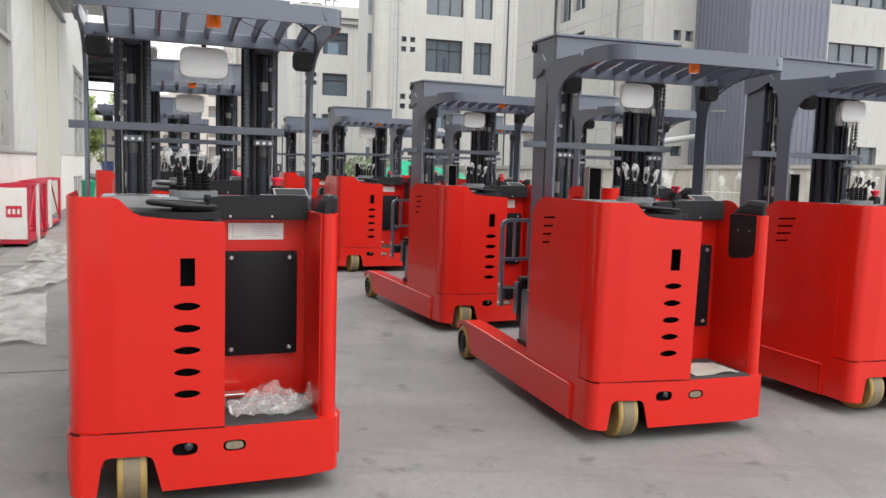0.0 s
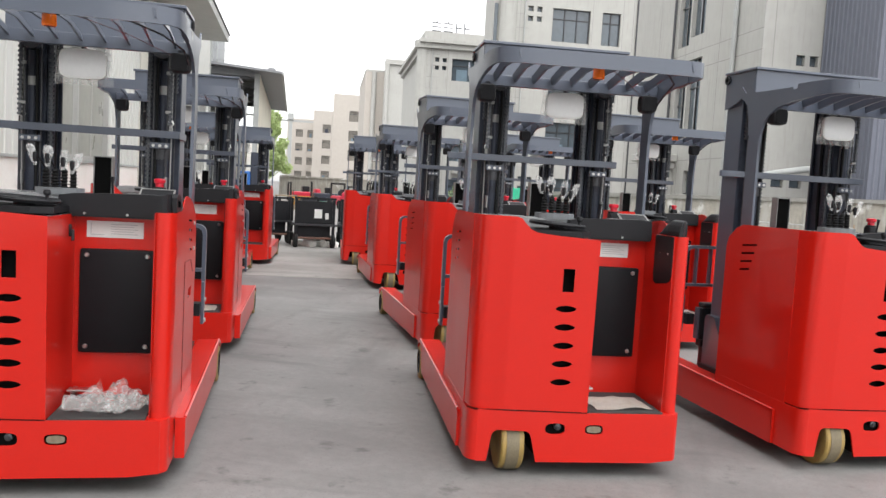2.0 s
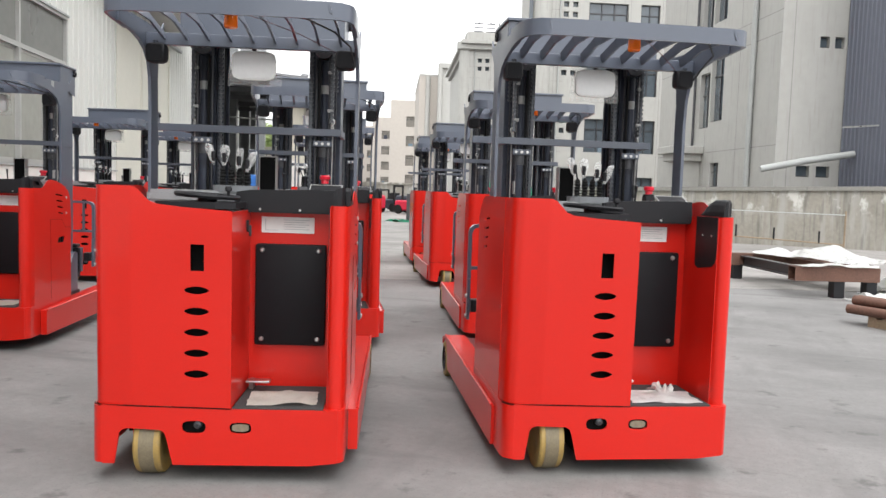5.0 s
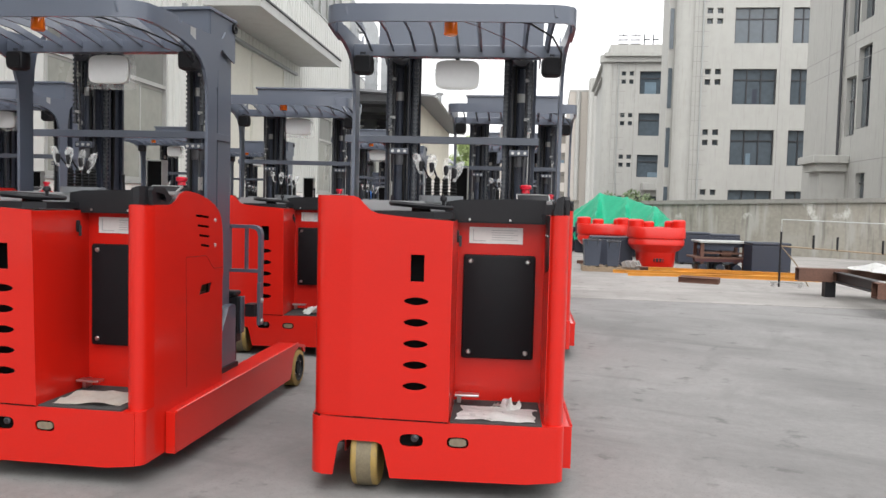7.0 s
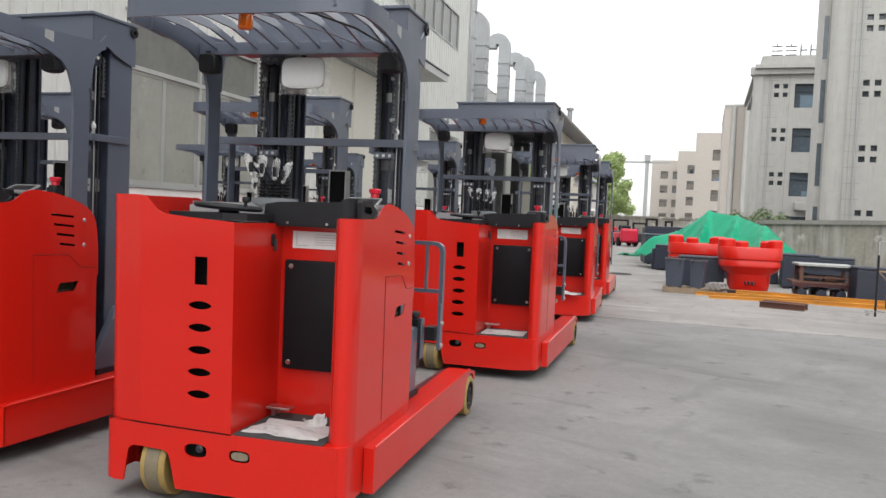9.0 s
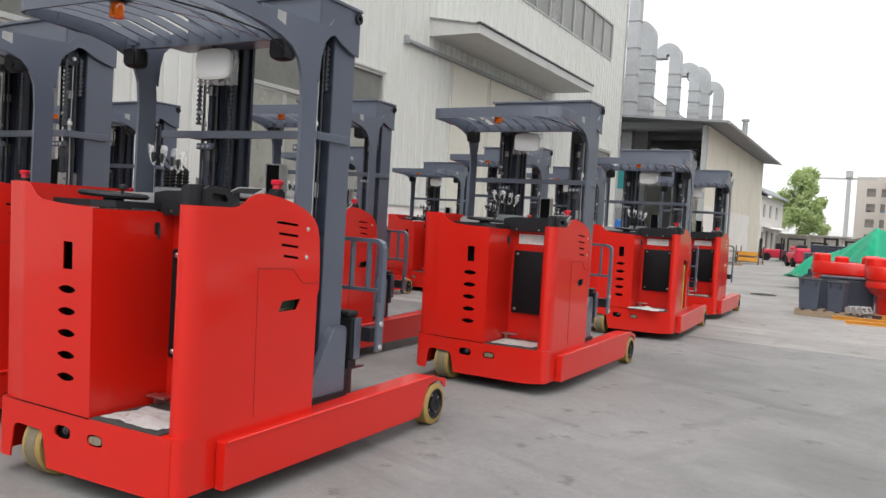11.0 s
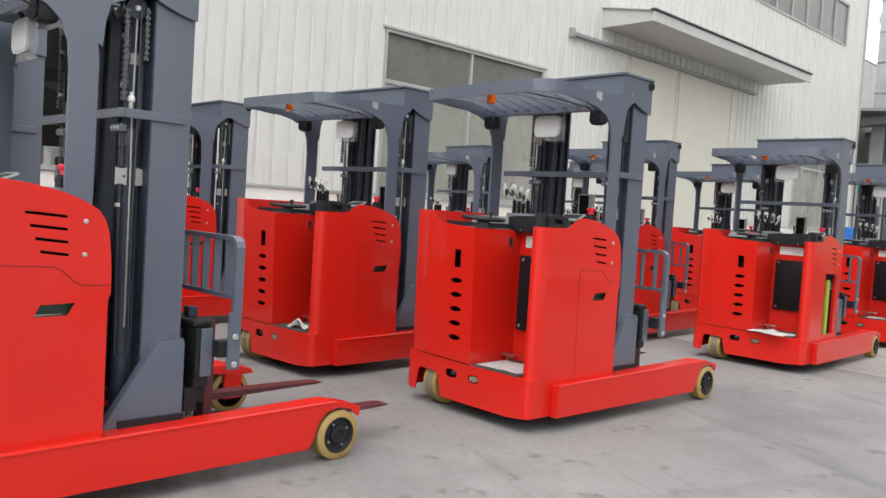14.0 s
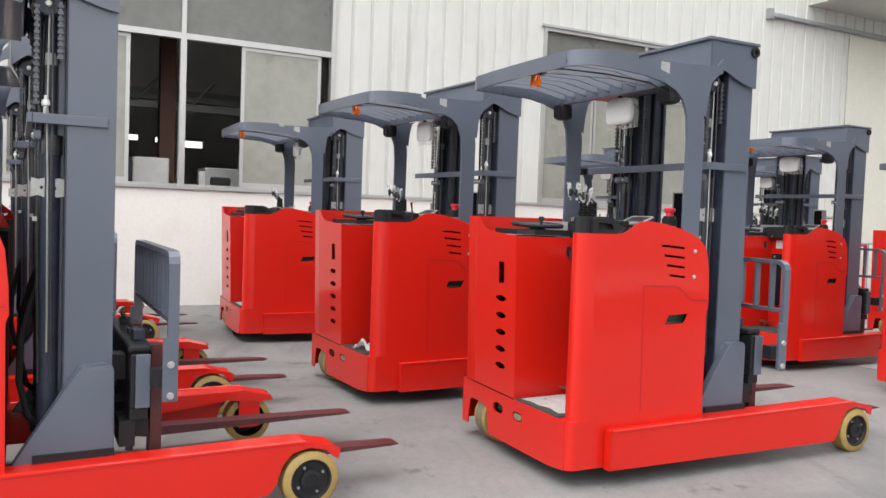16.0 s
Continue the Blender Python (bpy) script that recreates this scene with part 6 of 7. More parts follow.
# ---- scrap and goods along the boundary wall ----
def counterweight(x, y, turn, w=1.24, h=1.12):
    c = thing("counterweight", "glossy red cast forklift counterweight on a timber skid", "counterweight", "counterweights", m=yard(x, y, 0, turn))
    a = w / 2
    levels = ((0.62, 0.70, 0.09), (0.64, 0.72, 0.12), (0.68, 0.76, 0.40), (0.70, 0.78, 0.42), (0.84, 0.86, 0.47), (0.93, 0.93, 0.55), (0.96, 0.97, 0.57), (0.965, 0.975, 0.66), (0.945, 0.955, 0.68), (0.95, 0.96, 0.70), (0.99, 1.0, 0.72), (1.0, 1.0, 0.74), (0.985, 0.99, 0.93), (0.965, 0.97, 0.95), (0.80, 0.80, 0.955), (0.74, 0.72, 0.86), (0.72, 0.70, 0.85))
    rings = []
    for p, q, z in levels:
        rings.append([(px, py * (0.62 if py > 0 else 1.0), z * h / 1.12) for px, py in oval(0, 0, a * p, 0.52 * q, 44, 3.0)])
    bm = loft(rings)
    bmesh.ops.recalc_face_normals(bm, faces=bm.faces[:])
    part("casting", bm, RED, c, smooth=True)
    for sx, r in ((-1, 0.17), (1, 0.15)):
        part("lug", lathe([(r, 0), (r, 0.235), (r - 0.02, 0.26), (r - 0.05, 0.27), (r - 0.08, 0.262), (r - 0.09, 0.20), (0, 0.20)], Matrix.Translation((sx * (a - r + 0.005), -0.06, h - 0.27)), 22), RED, c, smooth=True)
    part("lug", lathe([(0.14, 0), (0.14, 0.19), (0.11, 0.22), (0, 0.225)], Matrix.Translation((-a * 0.22, 0.22, h - 0.27)), 16), RED, c, smooth=True)
    part("lug", lathe([(0.11, 0), (0.11, 0.21), (0.08, 0.24), (0, 0.245)], Matrix.Translation((a * 0.55, 0.24, h - 0.27)), 16), RED, c, smooth=True)
    part("tow_slot", box(-0.11, 0.11, -0.405, -0.36, 0.20, 0.28, 0.015), BLACK, c, "dark towing slot")
    for sx in (-0.07, 0.0, 0.07):
        part("slot_bar", box(sx - 0.008, sx + 0.008, -0.415, -0.4055, 0.205, 0.275), RED, c)
    for sx in (-0.36, 0.3):
        part("skid", box(sx - 0.06, sx + 0.06, -0.42, 0.36, 0, 0.09, 0.006), PLANK, c)
    part("skid_board", box(-0.55, 0.5, -0.5, -0.425, 0, 0.08, 0.006), RUST, c)
    return c


counterweight(7.55, 18.45, 4)
counterweight(6.5, 20.0, -8)


def steel_bin(x, y, w, d, h, turn=0.0, z=0.0, label="navy painted steel box with rounded top corners"):
    """A closed box with a lid and feet."""
    b = thing("steel_box", label, "steel box", "navy boxes", m=yard(x, y, z, turn))
    part("shell", box(-w / 2, w / 2, -d / 2, d / 2, 0.05, h - 0.06, 0.012), NAVY, b)
    part("lid", box(-w / 2 - 0.004, w / 2 + 0.004, -d / 2 - 0.004, d / 2 + 0.004, h - 0.056, h, 0.02), NAVY, b)
    for sx in (-1, 1):
        part("foot", box(sx * w * 0.36 - 0.05, sx * w * 0.36 + 0.05, -d / 2 + 0.03, d / 2 - 0.03, 0, 0.05), DARKSTEEL, b)
    return b


def open_bin(x, y, z, turn, w=0.36, d=0.4, h=0.54):
    """A tapered open-topped bin."""
    b = thing("scrap_bin", "navy tapered open steel bin on a pallet", "bin", "navy bins", m=yard(x, y, z, turn))

    def ring(k, zz, inset=0.0):
        return [(sx * (w / 2 * k - inset), sy * (d / 2 * k - inset), zz) for sx, sy in ((-1, -1), (1, -1), (1, 1), (-1, 1))]
    bm = loft([ring(0.82, 0), ring(1.0, h), ring(1.0, h, 0.015), ring(0.83, 0.03, 0.015)])
    part("bin_body", bm, BINPAINT, b)
    part("rim", tube([(p[0], p[1], h) for p in ring(1.0, h)], 0.014, 6, closed=True), DARKSTEEL, b)
    part("handle", tube([(-w * 0.3, -d / 2 - 0.005, h - 0.10), (-w * 0.3, -d / 2 - 0.03, h + 0.05), (w * 0.3, -d / 2 - 0.03, h + 0.05), (w * 0.3, -d / 2 - 0.005, h - 0.10)], 0.009, 6), DARKSTEEL, b)
    return b


def pallet(x, y, w, d, turn=0.0, z=0.0, label="weathered wooden pallet on the concrete"):
    p = thing("pallet", label, "pallet", "pallets", m=yard(x, y, z, turn))
    n = max(4, int(w / 0.16))
    for k in range(n):
        a = -w / 2 + (w - 0.1) * k / (n - 1)
        part("slat", box(a, a + 0.1, -d / 2, d / 2, 0.1, 0.12), PLANK, p)
    for q in (-d / 2, -0.05, d / 2 - 0.1):
        part("runner", box(-w / 2, w / 2, q, q + 0.1, 0, 0.1), PLANK, p)
    return p


pallet(6.42, 17.65, 1.0, 0.62)
open_bin(6.12, 17.6, 0.12, 3)
open_bin(6.58, 17.6, 0.12, -6, 0.28, 0.4, 0.52)
steel_bin(6.62, 19.0, 0.95, 0.6, 0.70)
steel_bin(8.75, 20.9, 0.75, 0.7, 0.80)
steel_bin(9.5, 21.1, 0.74, 0.7, 0.76, 2)
steel_bin(9.83, 18.1, 0.80, 0.6, 0.70, 3)
steel_bin(5.2, 28.6, 1.0, 1.4, 1.0, 10)
steel_bin(5.3, 31.0, 1.2, 1.2, 1.25, -5)


def block_pile(x, y):
    """Pale hollow blocks, leaning and tumbled."""
    rng = random.Random(7)
    for k in range(6):
        b = plate(rect(-0.15, 0.15, 0, 0.13), [rect(-0.115, -0.03, 0.03, 0.10), rect(0.03, 0.115, 0.03, 0.10)], 0.09, ON_REAR)
        m = yard(x + 0.095 * (k % 3), y - 0.1 * (k // 3), 0.0 if k < 3 else 0.10, rng.uniform(60, 80)) @ pose(0, 0, 0.0, rng.uniform(-32, -22), 0, 0)
        solid("hollow_block", b, NEWSLAB, "pale hollow concrete block leaning in a row", "concrete block", "hollow blocks", m=m)


block_pile(6.84, 17.55)


def scrap_table():
    t = thing("work_table", "rusty steel table with a pale plate and scrap on its shelf", "table", m=yard(8.97, 18.75, 0, 3))
    for x in (-0.44, 0.46):
        for y in (-0.32, 0.32):
            part("leg", box(x - 0.035, x + 0.035, y - 0.035, y + 0.035, 0, 0.635, 0.003), RUST, t)
    for y in (-0.32, 0.32):
        part("rail", box(-0.40, 0.42, y - 0.025, y + 0.025, 0.555, 0.635), INK, t)
        part("rail", box(-0.40, 0.42, y - 0.02, y + 0.02, 0.40, 0.44), RUST, t)
    part("shelf", box(-0.62, 0.58, -0.42, 0.40, 0.29, 0.33, 0.003), RUST, t)
    part("shelf_skirt", box(-0.60, 0.56, -0.40, -0.37, 0.23, 0.289), FORK, t)
    for k, (x, y, w, h) in enumerate(((-0.2, 0.0, 0.28, 0.10), (0.12, -0.1, 0.22, 0.13), (0.34, 0.1, 0.2, 0.08), (-0.34, 0.12, 0.16, 0.15))):
        part("scrap_piece", box(x - w / 2, x + w / 2, y - 0.1, y + 0.1, 0.331, 0.331 + h, 0.012), (INK, RUST, DARKSTEEL, INK)[k], t)
    part("plate_top", box(-0.52, 0.54, -0.42, 0.42, 0.64, 0.68, 0.004), GREYTRIM, t, "pale grey steel plate")
    for k in range(3):
        part("roller", tube([(-0.42 + 0.36 * k, -0.4, 0.09), (-0.42 + 0.36 * k, 0.3, 0.09)], 0.09, 12), INK, t, smooth=True)
    for k, (x, y, w, h) in enumerate(((-0.42, -0.1, 0.22, 0.16), (-0.05, 0.1, 0.3, 0.2), (0.3, -0.05, 0.26, 0.15), (0.72, 0.0, 0.24, 0.12))):
        part("scrap_piece", box(x - w / 2, x + w / 2, y - 0.12, y + 0.12, 0.0, h, 0.012), (RUST, INK, RUST, NAVY)[k], t)
    for k in range(2):
        part("cross_bar", tube([(-0.75, -0.5 + 0.2 * k, 0.03), (0.6, -0.46 + 0.25 * k, 0.03)], 0.03, 8), RUST, t)
    return t


scrap_table()


def beam(x0, y0, x1, y1, z, s, mat, label, name="steel_beam"):
    """A channel beam from one place in the yard to another."""
    a, b = Vector((x0, y0, 0)), Vector((x1, y1, 0))
    d = (b - a).length
    ang = math.degrees(math.atan2(b.y - a.y, b.x - a.x))
    bm = box(0, d, -s / 2, s / 2, 0, s * 0.12)
    box(0, d, -s / 2, s / 2, s * 0.88, s, 0, bm)
    box(0, d, -s * 0.06, s * 0.06, s * 0.12, s * 0.88, 0, bm)
    return solid(name, bm, mat, label, "steel beam", "steel beams", m=YARD @ pose(x0, y0, z, 0, 0, ang))


beam(6.55, 17.22, 10.4, 17.55, 0, 0.07, ORANGE, "orange painted steel beam on the ground")
beam(6.80, 16.65, 10.25, 17.3, 0, 0.06, ORANGE, "orange painted steel beam on the ground")
beam(7.3, 17.5, 10.7, 17.1, 0.07, 0.06, ORANGE, "orange steel beam lying across others")
beam(8.6, 16.85, 10.6, 16.75, 0, 0.08, ORANGE, "orange painted steel beam on the ground")
beam(7.62, 15.62, 8.30, 15.40, 0, 0.11, RUST, "rusty channel offcut on the ground")
beam(7.70, 15.88, 8.38, 15.66, 0, 0.11, RUST, "rusty channel offcut on the ground")
beam(7.05, 17.82, 8.15, 17.9, 0, 0.10, RUST, "rusty channel offcut on the ground")


def beam_bench():
    b = thing("beam_bench", "rust-brown square steel tubes joined by a grey beam on short legs", "steel frame", m=yard(9.22, 13.95, 0, 0))

    def square_tube(x0, x1, y, z, s, w):
        return plate(rect(y - s / 2, y + s / 2, z, z + s), [rect(y - s / 2 + w, y + s / 2 - w, z + w, z + s - w)], x1 - x0, Matrix.Translation((x0, 0, 0)) @ ON_SIDE)
    part("cross_tube", square_tube(0, 2.6, 0, 0.25, 0.21, 0.012), RUST, b)
    part("cross_tube", square_tube(0.25, 1.55, -2.45, 0.25, 0.21, 0.012), RUST, b)
    bm = box(0.52, 0.66, -2.34, -0.11, 0.40, 0.42)
    box(0.52, 0.66, -2.34, -0.11, 0.25, 0.27, 0, bm)
    box(0.58, 0.60, -2.34, -0.11, 0.27, 0.40, 0, bm)
    part("long_beam", bm, DARKSTEEL, b, "dark grey steel beam")
    part("long_beam", box(1.35, 1.51, -2.34, -0.11, 0.25, 0.42, 0.004), RUST, b)
    for x, y in ((0.5, 0), (2.2, 0), (0.95, -2.45), (1.45, -2.45)):
        part("leg", box(x - 0.08, x + 0.08, y - 0.08, y + 0.08, 0, 0.25), BLACK, b)
    return b


beam_bench()
loose_sheet("plastic_sheet", "white plastic sheeting draped over steel beams", "plastic sheet", yard(10.75, 13.0, 0.465, -75), 2.1, 1.1, 31, FILM, 0.14, 0.20, 26)
loose_sheet("plastic_sheet", "white plastic sheeting draped over a steel tube", "plastic sheet", yard(10.15, 11.5, 0.465, 3), 1.2, 0.34, 33, FILM, 0.03, 0.05, 22)
loose_sheet("plastic_sheet", "white plastic sheeting crumpled on the ground", "plastic sheet", yard(10.75, 11.05, 0, 10), 1.1, 0.7, 37, FILM, 0.14, 0.2, 22)
loose_sheet("plastic_sheet", "white plastic sheeting crumpled in a heap", "plastic sheet", yard(11.65, 11.9, 0.0, 30), 1.1, 1.2, 41, FILM, 0.30, 0.55, 26)

pallet(9.75, 8.15, 1.9, 0.7, -65, 0.0, "low wooden pallet under brown steel tubes")
for k in range(5):
    bm = tube([(-1.25, 0, 0), (1.25, 0, 0)], 0.056, 14)
    q = 0.116 * k if k < 3 else 0.116 * (k - 3) + 0.058
    solid("steel_tube", bm, RUST, "brown steel tube stacked on a pallet", "steel tube", "steel tubes", m=yard(9.45 + 0.03 * (k % 2) + 0.906 * q, 7.95 + 0.423 * q, 0.177 if k < 3 else 0.277, -65), smooth=True)


def rod_rack():
    r = thing("rod_rack", "thin steel rod frame with upright black rods", "steel frame", m=yard(9.35, 15.4, 0, -3))
    part("pole", tube([(0, 0, 0), (0, 0, 1.0)], 0.018, 8), BLACK, r)
    part("foot", box(-0.16, 0.42, -0.015, 0.015, 0.072, 0.095), STEEL, r)
    part("pole", tube([(3.1, 0, 0), (3.1, 0, 1.25)], 0.018, 8), PLANK, r)
    for x in (-0.11, 0.36):
        part("castor", lathe([(0, -0.012), (0.035, -0.012), (0.035, 0.012), (0, 0.012)], Matrix.Translation((x, -0.03, 0.036)) @ Matrix.Rotation(math.pi / 2, 4, "X"), 14), STEEL, r, smooth=True)
    part("brace", tube([(0, 0, 0.75), (0.30, 0.1, 0.42), (0.55, 0.2, 0.02)], 0.012, 6), PLANK, r)
    part("upper_rail", tube([(0.0, 0, 1.22), (1.6, 0, 1.19), (3.1, 0, 1.17)], 0.01, 6), GREYTRIM, r)
    part("lower_rail", tube([(0.0, 0, 0.74), (1.6, 0, 0.66), (3.1, 0, 0.58)], 0.014, 6), PLANK, r)
    part("pole_top", tube([(0, 0, 1.0), (0, 0, 1.22)], 0.01, 6), STEEL, r)
    for x, z in ((0.55, 0.71), (0.95, 0.69), (1.7, 0.65), (2.6, 0.6)):
        part("hanging_rod", tube([(x, 0, z), (x, 0, z + 0.24)], 0.02, 6), BLACK, r)
    return r


rod_rack()


def tarp_heap():
    t = thing("tarp_heap", "goods heap under a bright green tarpaulin", "tarpaulin", m=YARD.copy())
    ridge = [Vector(p) for p in ((5.15, 26.4, 1.0), (5.85, 26.0, 1.16), (6.75, 25.5, 1.82), (7.5, 24.9, 1.70), (8.15, 23.5, 1.44), (8.4, 22.5, 1.08), (8.55, 21.9, 0.8))]
    spurs = [(ridge[2], Vector((6.5, 23.9, 0.95))), (ridge[3], Vector((7.3, 23.2, 1.0))), (ridge[1], Vector((5.6, 25.1, 0.75))), (ridge[4], Vector((7.9, 22.0, 0.9)))]
    lines = list(zip(ridge, ridge[1:])) + spurs
    nx, ny = 96, 112
    x0, x1, y0, y1 = 3.9, 9.7, 20.3, 28.2
    high, made = {}, {}
    for i in range(nx + 1):
        for j in range(ny + 1):
            x, y = x0 + (x1 - x0) * i / nx, y0 + (y1 - y0) * j / ny
            total = 0.0
            for k, (a, b) in enumerate(lines):
                ab = (b - a).to_2d()
                u = max(0.0, min(1.0, (Vector((x, y)) - a.to_2d()).dot(ab) / ab.length_squared))
                foot = a.lerp(b, u)
                d = math.hypot(x - foot.x, y - foot.y)
                ang = math.atan2(y - foot.y, x - foot.x)
                crease = noise.noise(Vector((foot.x * 2.2 + math.cos(ang) * 1.6, foot.y * 2.2 + math.sin(ang) * 1.6, k * 0.7)))
                steep = 1.0 if k < len(ridge) - 1 else 1.25
                total += math.exp(22.0 * (foot.z - steep * d + 0.30 * crease * min(0.8, d)))
            high[i, j] = math.log(total) / 22.0 - 0.03 + 0.02 * noise.noise(Vector((x * 3.1, y * 3.1, 4)))
    bm = bmesh.new()
    for i in range(nx):
        for j in range(ny):
            four = ((i, j), (i + 1, j), (i + 1, j + 1), (i, j + 1))
            if min(high[q] for q in four) < 0.36 + 0.25 * noise.noise(Vector((i * 0.09, j * 0.09, 8))):
                continue
            for q in four:
                if q not in made:
                    made[q] = bm.verts.new((x0 + (x1 - x0) * q[0] / nx, y0 + (y1 - y0) * q[1] / ny, max(0.012, high[q])))
            bm.faces.new([made[q] for q in four])
    part("tarpaulin", bm, TARP, t, smooth=True)
    for a0, a1, b0, b1, h in ((6.0, 7.2, 24.3, 26.2, 0.9), (6.4, 7.6, 22.9, 24.2, 0.7), (7.6, 8.4, 21.8, 22.6, 0.6), (5.2, 5.85, 25.2, 26.3, 0.62)):
        part("covered_goods", box(a0, a1, b0, b1, 0, h, 0.03), NAVY, t, "dark blue machine part under the tarpaulin")
    return t


tarp_heap()


# ---- goods along the factory wall ----
def steel_crate(y0, y1, h, boarded, w=0.42):
    x0 = WALL - 0.041 * (y0 - 16.7) + 0.03
    c = thing("steel_crate", "red steel frame crate with white side panels", "crate", "crates by the hall", m=yard(x0, y0, 0))
    d = y1 - y0
    for x in (0, w - 0.05):
        for y in (0, d - 0.05):
            part("post", box(x, x + 0.05, y, y + 0.05, 0.06, h), CRIMSON, c)
    for z in (0.06, h - 0.05):
        for x in (0, w - 0.05):
            part("rail", box(x + 0.002, x + 0.048, 0.051, d - 0.051, z, z + 0.05), CRIMSON, c)
        for y in (0, d - 0.05):
            part("rail", box(0.051, w - 0.051, y, y + 0.048, z, z + 0.05), CRIMSON, c)
    part("back_panel", box(0.01, 0.03, 0.052, d - 0.052, 0.111, h - 0.051), CRIMSON, c)
    part("base_panel", box(0.031, w - 0.052, 0.052, d - 0.052, 0.08, 0.11), CRIMSON, c)
    part("brace", tube([(w - 0.025, 0.06, 0.12), (w - 0.025, d * 0.45, h - 0.06)], 0.018, 6), CRIMSON, c)
    part("brace", tube([(w - 0.025, d - 0.06, 0.12), (w - 0.025, d * 0.62, h - 0.06)], 0.018, 6), CRIMSON, c)
    part("white_board", box(w - 0.02, w + 0.004, d * 0.48, d * 0.60, 0.02, h - 0.02), WHITEPAINT, c)
    for x in (0.04, w - 0.06):
        part("foot", box(x, x + 0.04, 0.1, d - 0.1, 0, 0.06), BLACK, c)
    if boarded:
        p = part("end_panel", box(0.0, w - 0.004, -0.024, -0.002, 0.14, h - 0.06), WHITEPAINT, c, "white sheet end panel")
        part("logo_plate", box(0.10, w - 0.08, -0.03, -0.0245, h * 0.48, h * 0.66), CRIMSON, p, "plain red plate with pale bars")
        for k in range(3):
            part("logo_bar", box(0.13 + 0.07 * k, 0.17 + 0.07 * k, -0.033, -0.0305, h * 0.53, h * 0.61), WHITEPAINT, p)
    return c


steel_crate(14.9, 16.85, 1.07, True)
steel_crate(17.05, 20.4, 1.07, False, 0.28)


def green_bin(x, y, w, h):
    b = thing("green_bin", "green plastic bin beside the hall door", "bin", "green bins", m=yard(x, y, 0))
    m = Matrix.Identity(4)
    part("bin_body", lathe([(0, 0.02), (w * 0.40, 0.02), (w * 0.42, 0.06), (w * 0.5, h * 0.84), (w * 0.53, h * 0.85), (w * 0.53, h * 0.88)], m, 16), TARP, b, smooth=True)
    part("bin_lid", lathe([(w * 0.54, h * 0.882), (w * 0.54, h * 0.91), (w * 0.3, h * 0.97), (w * 0.1, h), (0, h)], m, 16), TARP, b, smooth=True)
    return b


green_bin(-3.18, 30.0, 0.46, 0.82)
green_bin(-2.62, 31.5, 0.46, 0.86)
for y, seed, turn in ((8.6, 51, 8), (11.3, 53, -6), (14.2, 57, 4)):
    loose_sheet("plastic_sheet", "clear plastic sheeting crumpled on the ground by the hall", "plastic sheet", yard(-1.72 - 0.03 * (y - 8), y, 0, turn), 0.85, 3.0, seed, SHEETFILM, 0.055, 0.12, 26)


def platform_cart(x, y, w, h, turn, labelled):
    c = thing("platform_cart", "black steel machine frame on wheels with white labels" if labelled else "black steel machine frame on wheels", "cart", "black carts", m=yard(x, y, 0, turn))
    d = 0.8
    for a in (0.02, w - 0.08):
        for b in (0.0, d - 0.06):
            part("leg", box(a, a + 0.06, b, b + 0.06, 0.12, h), BLACK, c)
            part("wheel", lathe([(0, -0.03), (0.10, -0.03), (0.11, -0.02), (0.11, 0.02), (0.10, 0.03), (0, 0.03)], Matrix.Translation((a + 0.03, b + 0.03, 0.16)) @ Matrix.Rotation(math.pi / 2, 4, "Y") @ Matrix.Scale(1.45, 4), 16), RUBBER, c, smooth=True)
    part("deck_frame", box(0.0, w, 0.061, d - 0.061, 0.50, 0.56), BLACK, c)
    part("chassis", box(0.1, w - 0.1, 0.10, d - 0.10, 0.24, 0.499, 0.01), BLACK, c)
    part("edge_rail", box(-0.06, w + 0.14, -0.03, 0.0, 0.50, 0.55, 0.004), DARKSTEEL, c)
    p = part("front_panel", box(0.081, w - 0.081, 0.01, 0.05, 0.561, h - 0.04, 0.006), BLACK, c)
    part("machine_block", box(0.14, w - 0.12, 0.09, d - 0.12, 0.561, h - 0.1, 0.03), NAVY, c)
    part("top_rail", box(0.0, w, 0.005, 0.055, h + 0.001, h + 0.05), BLACK, c)
    part("machine_head", box(0.2, w * 0.55, 0.2, d - 0.2, h - 0.099, h + 0.04, 0.02), DARKSTEEL, c)
    part("axle", tube([(0.05, 0.03, 0.22), (w - 0.05, 0.03, 0.22)], 0.025, 8), RUST, c)
    if labelled:
        part("label_sheet", box(w * 0.48, w * 0.66, 0.004, 0.0095, h - 0.42, h - 0.22), STICKER, p, "white paper label")
        part("label_sheet", box(w * 0.74, w * 0.82, 0.004, 0.0095, h - 0.44, h - 0.30), STICKER, p, "white paper label")
    return c


platform_cart(0.67, 18.0, 0.95, 1.10, 10, True)
platform_cart(-0.14, 18.8, 0.76, 1.05, 22, False)
platform_cart(1.70, 18.6, 0.72, 1.08, 4, True)
for k in range(10):
    rng = random.Random(90 + k)
    bm = bmesh.new()
    bmesh.ops.create_icosphere(bm, subdivisions=1, radius=rng.uniform(0.08, 0.16))
    for v in bm.verts:
        v.co *= 1 + 0.35 * noise.noise(v.co * 9 + Vector((k, 0, 0)))
    bmesh.ops.translate(bm, vec=(0, 0, 0.07), verts=bm.verts)
    solid("rubble_stone", bm, PLASTER, "pale broken rubble stone under the carts", "rubble", "rubble under carts", m=yard(0.72 + 0.1 * k + rng.uniform(-0.05, 0.05), 18.35 + rng.uniform(-0.1, 0.3), 0))


